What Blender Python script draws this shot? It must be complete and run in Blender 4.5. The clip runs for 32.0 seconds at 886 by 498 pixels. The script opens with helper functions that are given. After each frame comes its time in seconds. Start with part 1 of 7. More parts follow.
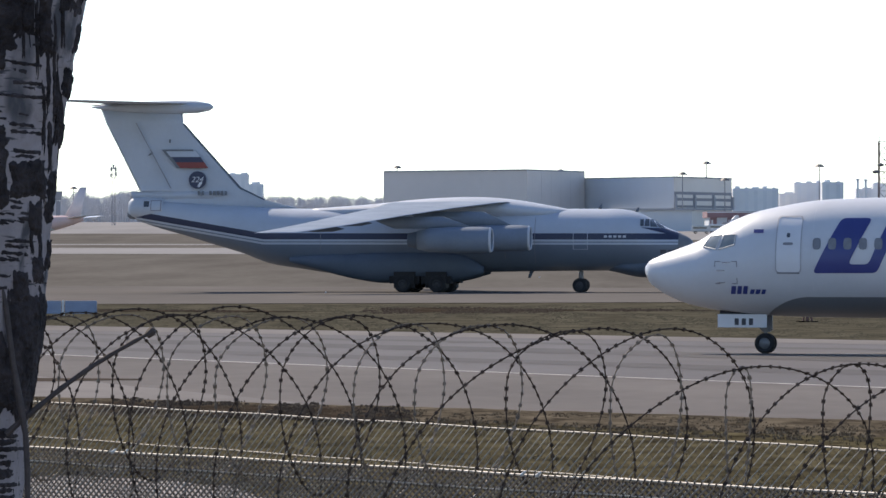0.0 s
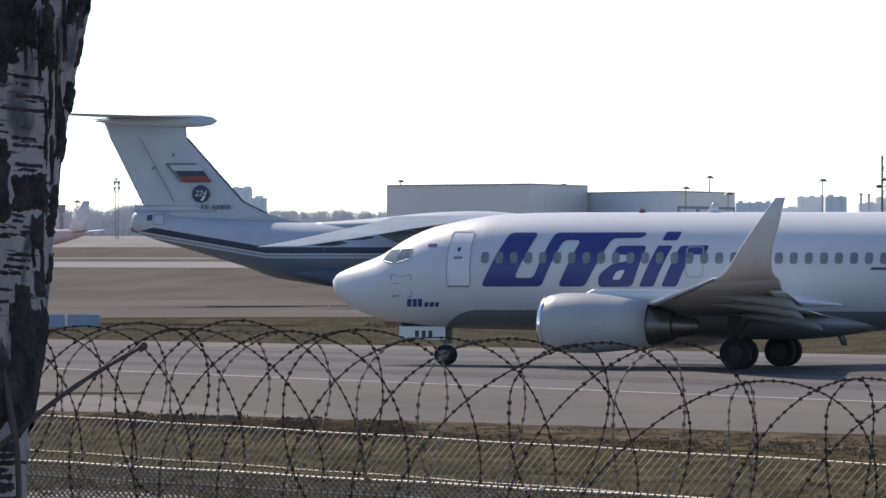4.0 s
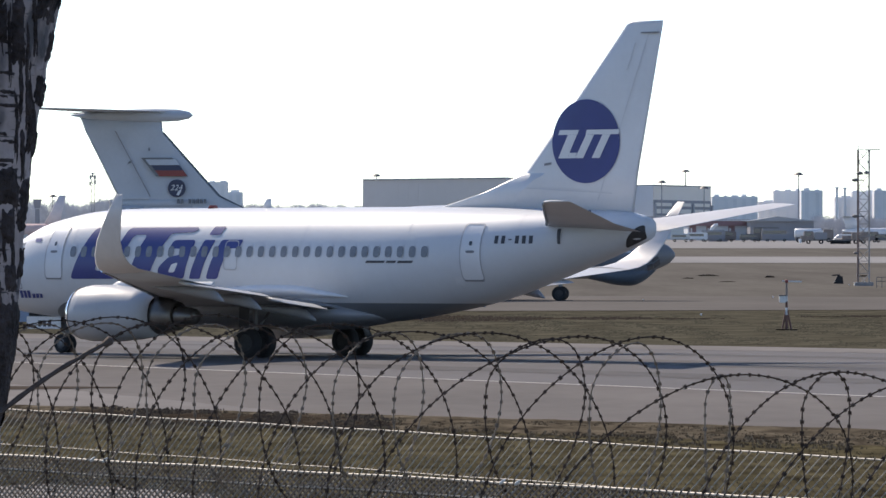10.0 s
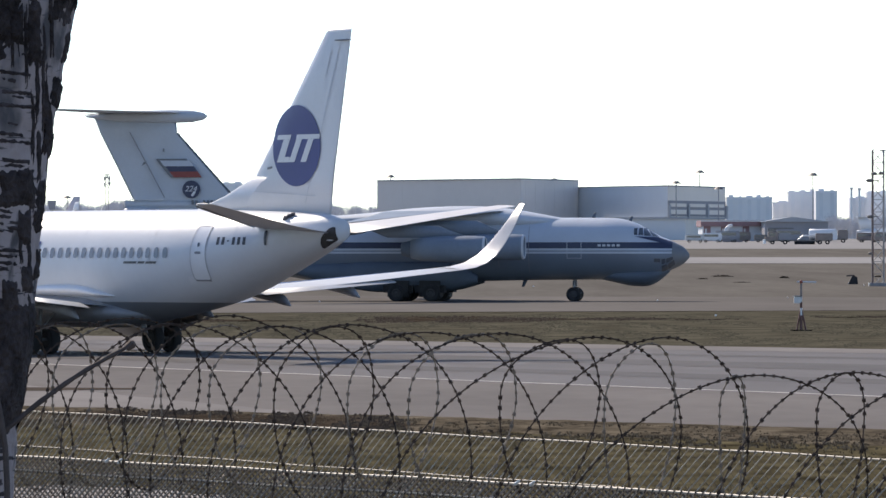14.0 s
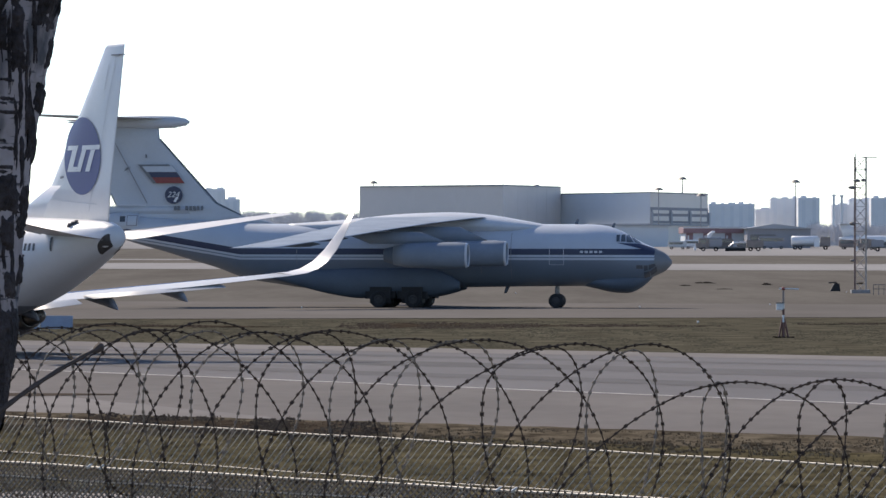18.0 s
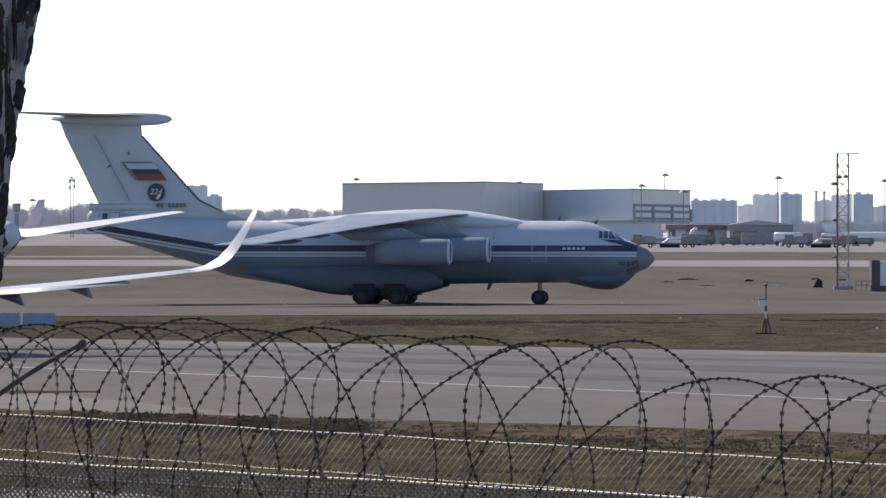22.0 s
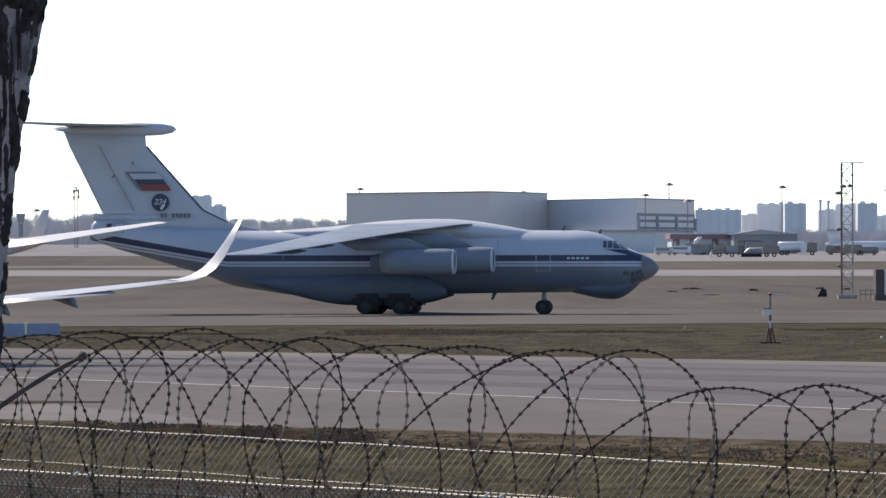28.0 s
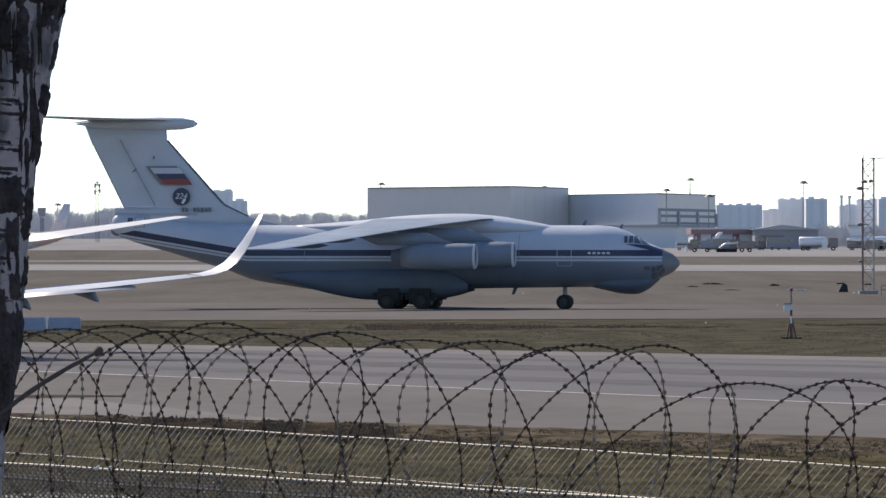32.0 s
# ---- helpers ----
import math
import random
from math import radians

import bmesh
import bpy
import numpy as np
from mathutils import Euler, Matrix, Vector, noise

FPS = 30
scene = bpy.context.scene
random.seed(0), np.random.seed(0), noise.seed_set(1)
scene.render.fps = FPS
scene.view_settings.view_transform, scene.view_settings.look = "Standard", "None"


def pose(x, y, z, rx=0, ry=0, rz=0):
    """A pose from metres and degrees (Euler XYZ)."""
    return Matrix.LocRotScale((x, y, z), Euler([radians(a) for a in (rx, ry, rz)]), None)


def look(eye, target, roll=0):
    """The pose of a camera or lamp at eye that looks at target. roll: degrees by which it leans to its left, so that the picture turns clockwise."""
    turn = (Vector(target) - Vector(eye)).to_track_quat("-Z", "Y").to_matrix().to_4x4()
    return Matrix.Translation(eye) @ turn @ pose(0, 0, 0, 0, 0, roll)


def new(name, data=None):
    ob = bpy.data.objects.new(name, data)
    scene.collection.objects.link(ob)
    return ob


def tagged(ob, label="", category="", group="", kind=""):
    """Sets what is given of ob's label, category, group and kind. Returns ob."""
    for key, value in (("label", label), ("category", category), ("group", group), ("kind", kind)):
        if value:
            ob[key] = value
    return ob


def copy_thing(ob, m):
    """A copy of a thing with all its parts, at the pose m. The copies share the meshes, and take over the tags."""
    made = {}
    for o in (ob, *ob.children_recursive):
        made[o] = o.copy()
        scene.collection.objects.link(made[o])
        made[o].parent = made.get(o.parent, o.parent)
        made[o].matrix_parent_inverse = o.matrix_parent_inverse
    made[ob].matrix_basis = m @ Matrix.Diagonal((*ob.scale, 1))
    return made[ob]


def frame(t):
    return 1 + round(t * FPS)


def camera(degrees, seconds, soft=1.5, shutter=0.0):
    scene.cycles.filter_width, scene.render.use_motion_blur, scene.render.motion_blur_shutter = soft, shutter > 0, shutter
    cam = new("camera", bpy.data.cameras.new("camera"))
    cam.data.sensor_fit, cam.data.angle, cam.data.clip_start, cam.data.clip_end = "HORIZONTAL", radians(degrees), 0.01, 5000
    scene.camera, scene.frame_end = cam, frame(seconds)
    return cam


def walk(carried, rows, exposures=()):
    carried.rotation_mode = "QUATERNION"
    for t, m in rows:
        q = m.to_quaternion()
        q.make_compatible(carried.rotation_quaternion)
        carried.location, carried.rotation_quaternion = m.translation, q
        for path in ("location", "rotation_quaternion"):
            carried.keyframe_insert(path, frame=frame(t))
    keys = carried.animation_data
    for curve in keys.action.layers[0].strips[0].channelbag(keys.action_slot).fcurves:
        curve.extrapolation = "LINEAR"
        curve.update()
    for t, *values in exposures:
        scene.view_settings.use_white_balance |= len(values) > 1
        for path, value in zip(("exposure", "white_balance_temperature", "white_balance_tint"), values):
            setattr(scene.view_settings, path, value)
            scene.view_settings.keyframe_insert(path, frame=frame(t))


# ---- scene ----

# ---------------------------------------------------------------- camera
EYE = (0.0, 0.0, 3.578)
FOCAL = 9651.0


def aim(dx, dy, roll):
    """The hand-held camera's turn: how far the view has drifted, in thousandths of its long lens."""
    return look(EYE, (-dx / FOCAL * 100, 100.0, EYE[2] + 100 * (21 + dy) / FOCAL), roll)


cam = camera(9.2886, 32.0, soft=1.5)
walk(cam, [
    (0.0, aim(74.6, -26.9, 0.036)),
    (0.5, aim(71.6, -29.2, 0.039)),
    (1.0, aim(71.8, -26.0, 0.060)),
    (1.5, aim(69.0, -19.3, 0.038)),
    (2.0, aim(66.4, -11.3, 0.026)),
    (2.5, aim(66.4, -5.7, 0.030)),
    (3.0, aim(75.2, -3.8, 0.066)),
    (3.5, aim(80.5, -3.3, 0.092)),
    (5.5, aim(77.0, 2.3, 0.113)),
    (6.0, aim(71.4, 0.5, 0.098)),
    (6.5, aim(66.7, 0.8, 0.082)),
    (7.0, aim(66.7, -0.5, 0.010)),
    (7.5, aim(65.1, -3.8, 0.001)),
    (8.0, aim(48.4, -5.7, 0.007)),
    (8.5, aim(26.8, -5.6, -0.003)),
    (9.0, aim(27.9, -6.6, -0.036)),
    (9.5, aim(31.0, -11.6, 0.028)),
    (10.0, aim(37.9, -12.4, 0.043)),
    (10.5, aim(42.8, -13.8, 0.002)),
    (11.0, aim(46.0, -16.9, -0.003)),
    (11.5, aim(49.3, -19.4, -0.029)),
    (12.0, aim(50.8, -20.0, -0.054)),
    (12.5, aim(56.9, -15.9, -0.039)),
    (13.0, aim(59.0, -15.3, -0.034)),
    (13.5, aim(61.0, -12.2, 0.005)),
    (14.0, aim(63.5, -10.9, -0.010)),
    (14.5, aim(63.6, -13.8, 0.027)),
    (16.5, aim(35.5, -13.6, 0.008)),
    (17.0, aim(38.1, -9.4, 0.012)),
    (17.5, aim(36.3, -2.7, 0.055)),
    (18.0, aim(32.4, 0.2, 0.094)),
    (18.5, aim(30.2, -0.7, 0.141)),
    (19.0, aim(22.3, -5.2, 0.167)),
    (19.5, aim(11.8, -6.2, 0.148)),
    (20.0, aim(5.5, -5.0, 0.164)),
    (20.5, aim(0.6, -4.0, 0.095)),
    (21.0, aim(-2.0, -5.4, 0.073)),
    (21.5, aim(1.3, -5.5, 0.040)),
    (22.0, aim(1.6, -5.5, 0.027)),
    (22.5, aim(2.9, -3.6, 0.029)),
    (23.0, aim(0.0, 0.0, 0.000)),
    (23.5, aim(3.0, 6.7, -0.038)),
    (24.0, aim(1.2, 11.1, -0.061)),
    (24.5, aim(5.5, 12.4, -0.064)),
    (25.0, aim(0.0, 15.0, -0.076)),
    (25.5, aim(-6.1, 14.4, -0.049)),
    (27.5, aim(-1.8, 11.2, -0.046)),
    (28.0, aim(9.0, 11.8, -0.054)),
    (28.5, aim(18.1, 6.7, -0.045)),
    (29.0, aim(27.2, 5.1, -0.058)),
    (29.5, aim(38.2, 5.7, -0.032)),
    (30.0, aim(45.8, 6.7, -0.012)),
    (30.5, aim(46.5, 5.9, -0.020)),
    (31.0, aim(50.3, 6.4, 0.018)),
    (31.5, aim(49.1, 4.5, 0.035)),
    (32.0, aim(46.1, 2.5, 0.032)),
], [(0.0, 0.36), (3.0, 0.31), (6.0, 0.24), (7.0, 0.24), (10.0, 0.3), (13.0, 0.38), (17.0, 0.31), (19.0, 0.26), (24.0, 0.26), (32.0, 0.26)])

# ---------------------------------------------------------------- light
SUN_AZ, SUN_EL = -33.0, 40.0      # degrees: to the right of the view's axis (less than 0: to the left), above the ground
world = bpy.data.worlds.new("sky")
scene.world = world
world.use_nodes = True
sky = world.node_tree.nodes.new("ShaderNodeTexSky")
sky.sky_type, sky.sun_disc = "NISHITA", False
sky.sun_elevation, sky.sun_rotation = radians(SUN_EL), radians(SUN_AZ)
sky.air_density, sky.dust_density, sky.ozone_density = 0.7, 0.1, 3.0
world.node_tree.links.new(sky.outputs[0], world.node_tree.nodes["Background"].inputs[0])
world.node_tree.nodes["Background"].inputs[1].default_value = 0.16
sun = new("sun", bpy.data.lights.new("sun", "SUN"))
sun.data.energy, sun.data.angle, sun.data.color = 4.3, radians(0.6), (1.0, 0.915, 0.79)
sa, se = radians(SUN_AZ), radians(SUN_EL)
sun.matrix_world = look((300 * math.sin(sa) * math.cos(se), 300 * math.cos(sa) * math.cos(se), 300 * math.sin(se)), (0, 0, 0))
scene.view_settings.use_white_balance = True
scene.view_settings.white_balance_temperature, scene.view_settings.white_balance_tint = 6850, 13


# ---------------------------------------------------------------- materials
def mat(name, color, rough=0.6, metal=0.0, vary=0.15, scale=4.0, fine=60.0, bump=0.0, spec=0.5, tint=None, spread=0.0, coords="Object", stretch=(1, 1, 1)):
    """A principled material whose colour wanders at two scales."""
    m = bpy.data.materials.new(name)
    m.use_nodes = True
    nt = m.node_tree
    b = nt.nodes["Principled BSDF"]
    b.inputs["Roughness"].default_value, b.inputs["Metallic"].default_value = rough, metal
    b.inputs["Specular IOR Level"].default_value = spec
    tc = nt.nodes.new("ShaderNodeTexCoord")
    mp = nt.nodes.new("ShaderNodeMapping")
    mp.inputs["Scale"].default_value = stretch
    nt.links.new(tc.outputs[coords], mp.inputs[0])
    big, small = nt.nodes.new("ShaderNodeTexNoise"), nt.nodes.new("ShaderNodeTexNoise")
    big.inputs["Scale"].default_value, small.inputs["Scale"].default_value = scale, fine
    big.inputs["Detail"].default_value, small.inputs["Detail"].default_value = 5.0, 3.0
    for n in (big, small):
        nt.links.new(mp.outputs[0], n.inputs["Vector"])
    add = nt.nodes.new("ShaderNodeMath")
    add.operation = "MULTIPLY_ADD"
    add.inputs[1].default_value = 0.35
    nt.links.new(small.outputs["Fac"], add.inputs[0])
    nt.links.new(big.outputs["Fac"], add.inputs[2])
    fac = add.outputs[0]
    if spread:
        oi = nt.nodes.new("ShaderNodeObjectInfo")
        ad2 = nt.nodes.new("ShaderNodeMath")
        ad2.operation = "MULTIPLY_ADD"
        ad2.inputs[1].default_value = spread
        nt.links.new(oi.outputs["Random"], ad2.inputs[0])
        nt.links.new(fac, ad2.inputs[2])
        fac = ad2.outputs[0]
    ramp = nt.nodes.new("ShaderNodeValToRGB")
    lo = [max(0.0, c * (1 - vary)) for c in color]
    hi = [min(1.0, c * (1 + vary)) for c in (tint or color)]
    ramp.color_ramp.elements[0].position, ramp.color_ramp.elements[1].position = 0.4, 0.95 + spread
    ramp.color_ramp.elements[0].color, ramp.color_ramp.elements[1].color = (*lo, 1), (*hi, 1)
    nt.links.new(fac, ramp.inputs[0])
    nt.links.new(ramp.outputs[0], b.inputs["Base Color"])
    if bump:
        bp = nt.nodes.new("ShaderNodeBump")
        bp.inputs["Strength"].default_value, bp.inputs["Distance"].default_value = bump, 0.02
        nt.links.new(small.outputs["Fac"], bp.inputs["Height"])
        nt.links.new(bp.outputs[0], b.inputs["Normal"])
    return m


PAINT = mat("white_aircraft_paint", (0.67, 0.68, 0.7), 0.3, vary=0.05, scale=0.5, fine=6)
PAINT_WARM = mat("wing_grey_paint", (0.48, 0.485, 0.49), 0.45, vary=0.08, scale=0.7, fine=8)
NACELLE = mat("pale_grey_nacelle_paint", (0.41, 0.41, 0.42), 0.4, vary=0.08, scale=0.7, fine=7)
BELLY = mat("grey_belly_paint", (0.26, 0.27, 0.29), 0.4, vary=0.1, scale=0.6, fine=7)
BLUE = mat("blue_livery_paint", (0.036, 0.05, 0.2), 0.35, vary=0.08, scale=1)
SEAM = mat("panel_seam", (0.22, 0.22, 0.24), 0.6, vary=0.1)
TAIL_GREY = mat("tailplane_grey_paint", (0.58, 0.57, 0.57), 0.5, vary=0.07, scale=0.7, fine=8)
PANEL = mat("panel_joint_grey", (0.6, 0.61, 0.63), 0.45, vary=0.06)
DOOR_SEAM = mat("fine_door_seam", (0.4, 0.4, 0.42), 0.5, vary=0.1)
# Glossy glass; a grey-green reflection is also put into its base colour.
GLASS_COCKPIT = mat("reflection_tinted_cockpit_glass", (0.17, 0.2, 0.21), 0.06, vary=0.2, spec=0.8)
GLASS_DARK = mat("cabin_glass", (0.075, 0.085, 0.1), 0.1, vary=0.2, spec=0.7)
WING_IL = mat("cargo_wing_grey", (0.3, 0.35, 0.42), 0.7, vary=0.14, scale=0.4, fine=4, spec=0.0)
WINGLET = mat("winglet_beige_paint", (0.62, 0.595, 0.575), 0.4, vary=0.05)
WINDOW = mat("cabin_window", (0.19, 0.2, 0.22), 0.2, vary=0.2)
LETTER = mat("dark_lettering", (0.05, 0.05, 0.06), 0.5, vary=0.1)
TYRE = mat("tyre_rubber", (0.018, 0.018, 0.02), 0.85, vary=0.3, scale=6)
STEEL = mat("landing_gear_steel", (0.17, 0.17, 0.175), 0.5, 0.4, vary=0.2, scale=8)
HUB = mat("wheel_hub", (0.06, 0.058, 0.06), 0.8, 0.0, vary=0.2, scale=8, spec=0.2)
EXHAUST = mat("exhaust_metal", (0.16, 0.15, 0.14), 0.4, 0.8, vary=0.25, scale=3)
LIP = mat("polished_intake_lip", (0.75, 0.75, 0.76), 0.18, 0.9, vary=0.05)
DARK = mat("near_black", (0.02, 0.02, 0.022), 0.8, vary=0.2)
# Blue-grey paint, darkened so that it carries the gear fairing's underside shade.
GREY_IL = mat("darkened_blue_grey_paint", (0.1, 0.125, 0.16), 0.7, vary=0.12, scale=0.4, fine=5, spec=0.3)
NACELLE_IL = mat("cargo_nacelle_grey", (0.19, 0.23, 0.285), 0.6, vary=0.14, scale=0.5, fine=5, spec=0.3)
WHITE_IL = mat("weathered_white_paint", (0.49, 0.52, 0.565), 0.5, vary=0.08, scale=0.35, fine=4)
STRIPE_IL = mat("navy_stripe_paint", (0.035, 0.042, 0.085), 0.45, vary=0.12, scale=1)
RADOME = mat("radome_grey", (0.16, 0.17, 0.185), 0.5, vary=0.12, scale=1)
RED = mat("flag_red", (0.26, 0.055, 0.045), 0.5, vary=0.1)
GRASS = mat("dry_spring_grass", (0.064, 0.058, 0.043), 1.0, vary=0.38, scale=0.4, fine=6.0, spec=0.0, tint=(0.084, 0.077, 0.056), stretch=(1, 0.6, 1))
SHOULDER = mat("brownish_shoulder_concrete", (0.139, 0.125, 0.115), 0.95, vary=0.2, scale=0.14, fine=1.3, spec=0.05, stretch=(1, 0.3, 1))
PALE_EDGE = mat("pale_dusty_edge_concrete", (0.205, 0.192, 0.182), 0.95, vary=0.2, scale=0.15, fine=1.0, spec=0.0, stretch=(1, 0.4, 1))
VERGE = mat("muddy_verge", (0.04, 0.032, 0.024), 1.0, vary=0.65, scale=1.3, fine=9, spec=0.0, tint=(0.1, 0.083, 0.06), stretch=(1, 0.4, 1))
CONCRETE = mat("worn_taxiway_concrete", (0.126, 0.117, 0.116), 0.9, vary=0.16, scale=0.1, fine=0.9, spec=0.1, stretch=(1, 0.25, 1))
CONCRETE_OLD = mat("old_taxiway_concrete", (0.15, 0.139, 0.128), 0.95, vary=0.15, scale=0.06, fine=0.5, spec=0.0, stretch=(1, 0.3, 1))
# Dry brown grass whose base is also lightened for haze over the field.
DRYGRASS = mat("hazed_dry_brown_grass", (0.122, 0.112, 0.099), 1.0, vary=0.13, scale=0.12, fine=1.1, spec=0.0, tint=(0.14, 0.13, 0.115), stretch=(1, 0.12, 1))
PALE_RUNWAY = mat("pale_runway_concrete", (0.275, 0.268, 0.262), 0.95, vary=0.12, scale=0.05, fine=0.5, spec=0.0, stretch=(1, 0.15, 1))
LINE = mat("worn_line_paint", (0.4, 0.37, 0.33), 0.8, vary=0.3, scale=0.6, fine=7)
WIRE = mat("rusty_razor_wire", (0.062, 0.043, 0.034), 0.85, 0.0, vary=0.45, scale=30, spec=0.15)
GALV = mat("galvanised_wire", (0.47, 0.42, 0.36), 0.6, 0.0, vary=0.3, scale=30)
# Grey cladding, lightened so that its colour carries the distance haze.
HANGAR = mat("hazed_hangar_cladding", (0.66, 0.61, 0.57), 0.7, vary=0.06, scale=0.02, fine=0.3)
# Near-white panels: the haze before the towers is put into the colour.
TOWER = mat("hazed_tower_panels", (0.86, 0.85, 0.85), 0.85, vary=0.08, scale=0.02, fine=0.2)
# The same wire as WIRE, with its sun glint put into a paler base.
WIRE_GLINT = mat("glint_tinted_razor_wire", (0.2, 0.15, 0.11), 0.6, 0.0, vary=0.6, scale=14, spec=0.4)
# Far paler than bark: distance haze is put into the branch colour.
TREE_FAR = mat("hazed_bare_branches", (0.58, 0.58, 0.6), 0.9, vary=0.15, scale=0.2, fine=1)
HANGAR_PALE = mat("pale_cladding", (0.6, 0.62, 0.64), 0.7, vary=0.05, scale=0.03, fine=0.3)
ROOF = mat("grey_roof_edge", (0.36, 0.37, 0.39), 0.8, vary=0.1, scale=0.1)
WARE = mat("weathered_grey_steel", (0.27, 0.27, 0.29), 0.7, vary=0.12, scale=0.1, fine=1)
RED_DULL = mat("dull_red_paint", (0.27, 0.165, 0.17), 0.7, vary=0.15, scale=0.3)
# Lightened for haze like the tower panels.
BALCONY = mat("hazed_tower_balconies", (0.8, 0.8, 0.81), 0.85, vary=0.06, scale=0.1)
CONCRETE_PALE = mat("pale_painted_metal", (0.66, 0.66, 0.65), 0.6, vary=0.1, scale=1.5, fine=12)
STEEL_DARK = mat("dark_weathered_steel", (0.16, 0.155, 0.155), 0.6, 0.3, vary=0.25, scale=2, fine=15)
MAST_RED = mat("faded_red_brown_paint", (0.15, 0.075, 0.06), 0.7, vary=0.25, scale=2, fine=12)
MAROON = mat("dark_maroon_cabin_paint", (0.085, 0.052, 0.052), 0.6, vary=0.25, scale=1, fine=9)
BROWN = mat("weathered_brown_paint", (0.23, 0.19, 0.17), 0.6, vary=0.2, scale=1, fine=9)
SOIL = mat("dark_soil_and_dead_grass", (0.022, 0.017, 0.013), 0.95, vary=0.6, scale=0.9, fine=6, spec=0.0, tint=(0.05, 0.039, 0.029), stretch=(1, 0.35, 1))
SOIL_THIN = mat("brown_stain", (0.075, 0.062, 0.052), 0.95, vary=0.25, scale=0.3, fine=2, spec=0.0)
SIGN_BLUE = mat("blue_grey_sign_back", (0.25, 0.3, 0.4), 0.5, vary=0.12, scale=1.5, fine=10)
ORANGE_PALE = mat("faded_orange_fin_paint", (0.8, 0.68, 0.65), 0.45, vary=0.12, scale=0.5)
ORANGE = mat("orange_red_tail_paint", (0.72, 0.5, 0.44), 0.4, vary=0.1, scale=0.5)
GALV_PALE = mat("bright_galvanised_wire", (0.52, 0.45, 0.37), 0.6, 0.0, vary=0.15, scale=25)
WIRE_GREY = mat("darkened_galvanised_wire", (0.05, 0.041, 0.035), 0.7, 0.0, vary=0.3, scale=25)
GALV_DULL = mat("weathered_galvanised_wire", (0.31, 0.25, 0.2), 0.7, 0.0, vary=0.3, scale=25)
NEAR_GRASS = mat("trampled_olive_grass", (0.03, 0.024, 0.016), 1.0, vary=0.65, scale=1.4, fine=9, spec=0.0, tint=(0.08, 0.068, 0.04), stretch=(1, 0.45, 1))
SOOT = mat("sooty_metal", (0.05, 0.046, 0.045), 0.7, 0.2, vary=0.4, scale=4, fine=20)
RUBBERED = mat("rubber_darkened_concrete", (0.096, 0.088, 0.086), 0.9, vary=0.2, scale=0.15, fine=1.2, spec=0.1, stretch=(1, 0.2, 1))
GRAVEL = mat("pale_gravel", (0.3, 0.275, 0.25), 0.95, vary=0.45, scale=2, fine=12, spec=0.0, stretch=(1, 0.4, 1))
BARK_DARK = mat("black_cracked_bark", (0.055, 0.043, 0.043), 0.95, vary=0.8, scale=18, fine=80, bump=0.9, spec=0.2)
BEIGE = mat("sunlit_beige_cladding", (0.76, 0.71, 0.64), 0.7, vary=0.06, scale=0.05, fine=0.5)
MAST_GREY = mat("weathered_mast_grey", (0.28, 0.27, 0.265), 0.6, 0.1, vary=0.25, scale=2, fine=12)
TWIG = mat("grey_twig_bark", (0.08, 0.058, 0.051), 0.8, vary=0.3, scale=30, fine=160)


def turf_mat(name, *colors):
    """Grass whose clumps each take a shade of their own."""
    m = mat(name, colors[0], 1.0, vary=0.2, scale=3.0, fine=20.0, spec=0.0)
    nt = m.node_tree
    geo = nt.nodes.new("ShaderNodeNewGeometry")
    ramp = nt.nodes.new("ShaderNodeValToRGB")
    ramp.color_ramp.interpolation = "CONSTANT"
    els = ramp.color_ramp.elements
    while len(els) < len(colors):
        els.new(0.5)
    for k, c in enumerate(colors):
        els[k].position, els[k].color = k / len(colors), (*c, 1)
    nt.links.new(geo.outputs["Random Per Island"], ramp.inputs[0])
    nt.links.new(ramp.outputs[0], nt.nodes["Principled BSDF"].inputs["Base Color"])
    return m


TURF_OLIVE = turf_mat("olive_turf", (0.03, 0.024, 0.016), (0.06, 0.052, 0.028), (0.1, 0.086, 0.05), (0.085, 0.066, 0.042), (0.15, 0.125, 0.085))
TURF_BROWN = turf_mat("brown_turf", (0.05, 0.038, 0.026), (0.075, 0.058, 0.038), (0.1, 0.08, 0.053), (0.14, 0.115, 0.08))
TURF_FIELD = turf_mat("field_turf", (0.064, 0.057, 0.042), (0.08, 0.073, 0.053), (0.095, 0.086, 0.062), (0.074, 0.072, 0.049))
CLODS = turf_mat("soil_clods", (0.045, 0.036, 0.028), (0.062, 0.05, 0.04), (0.08, 0.066, 0.051))


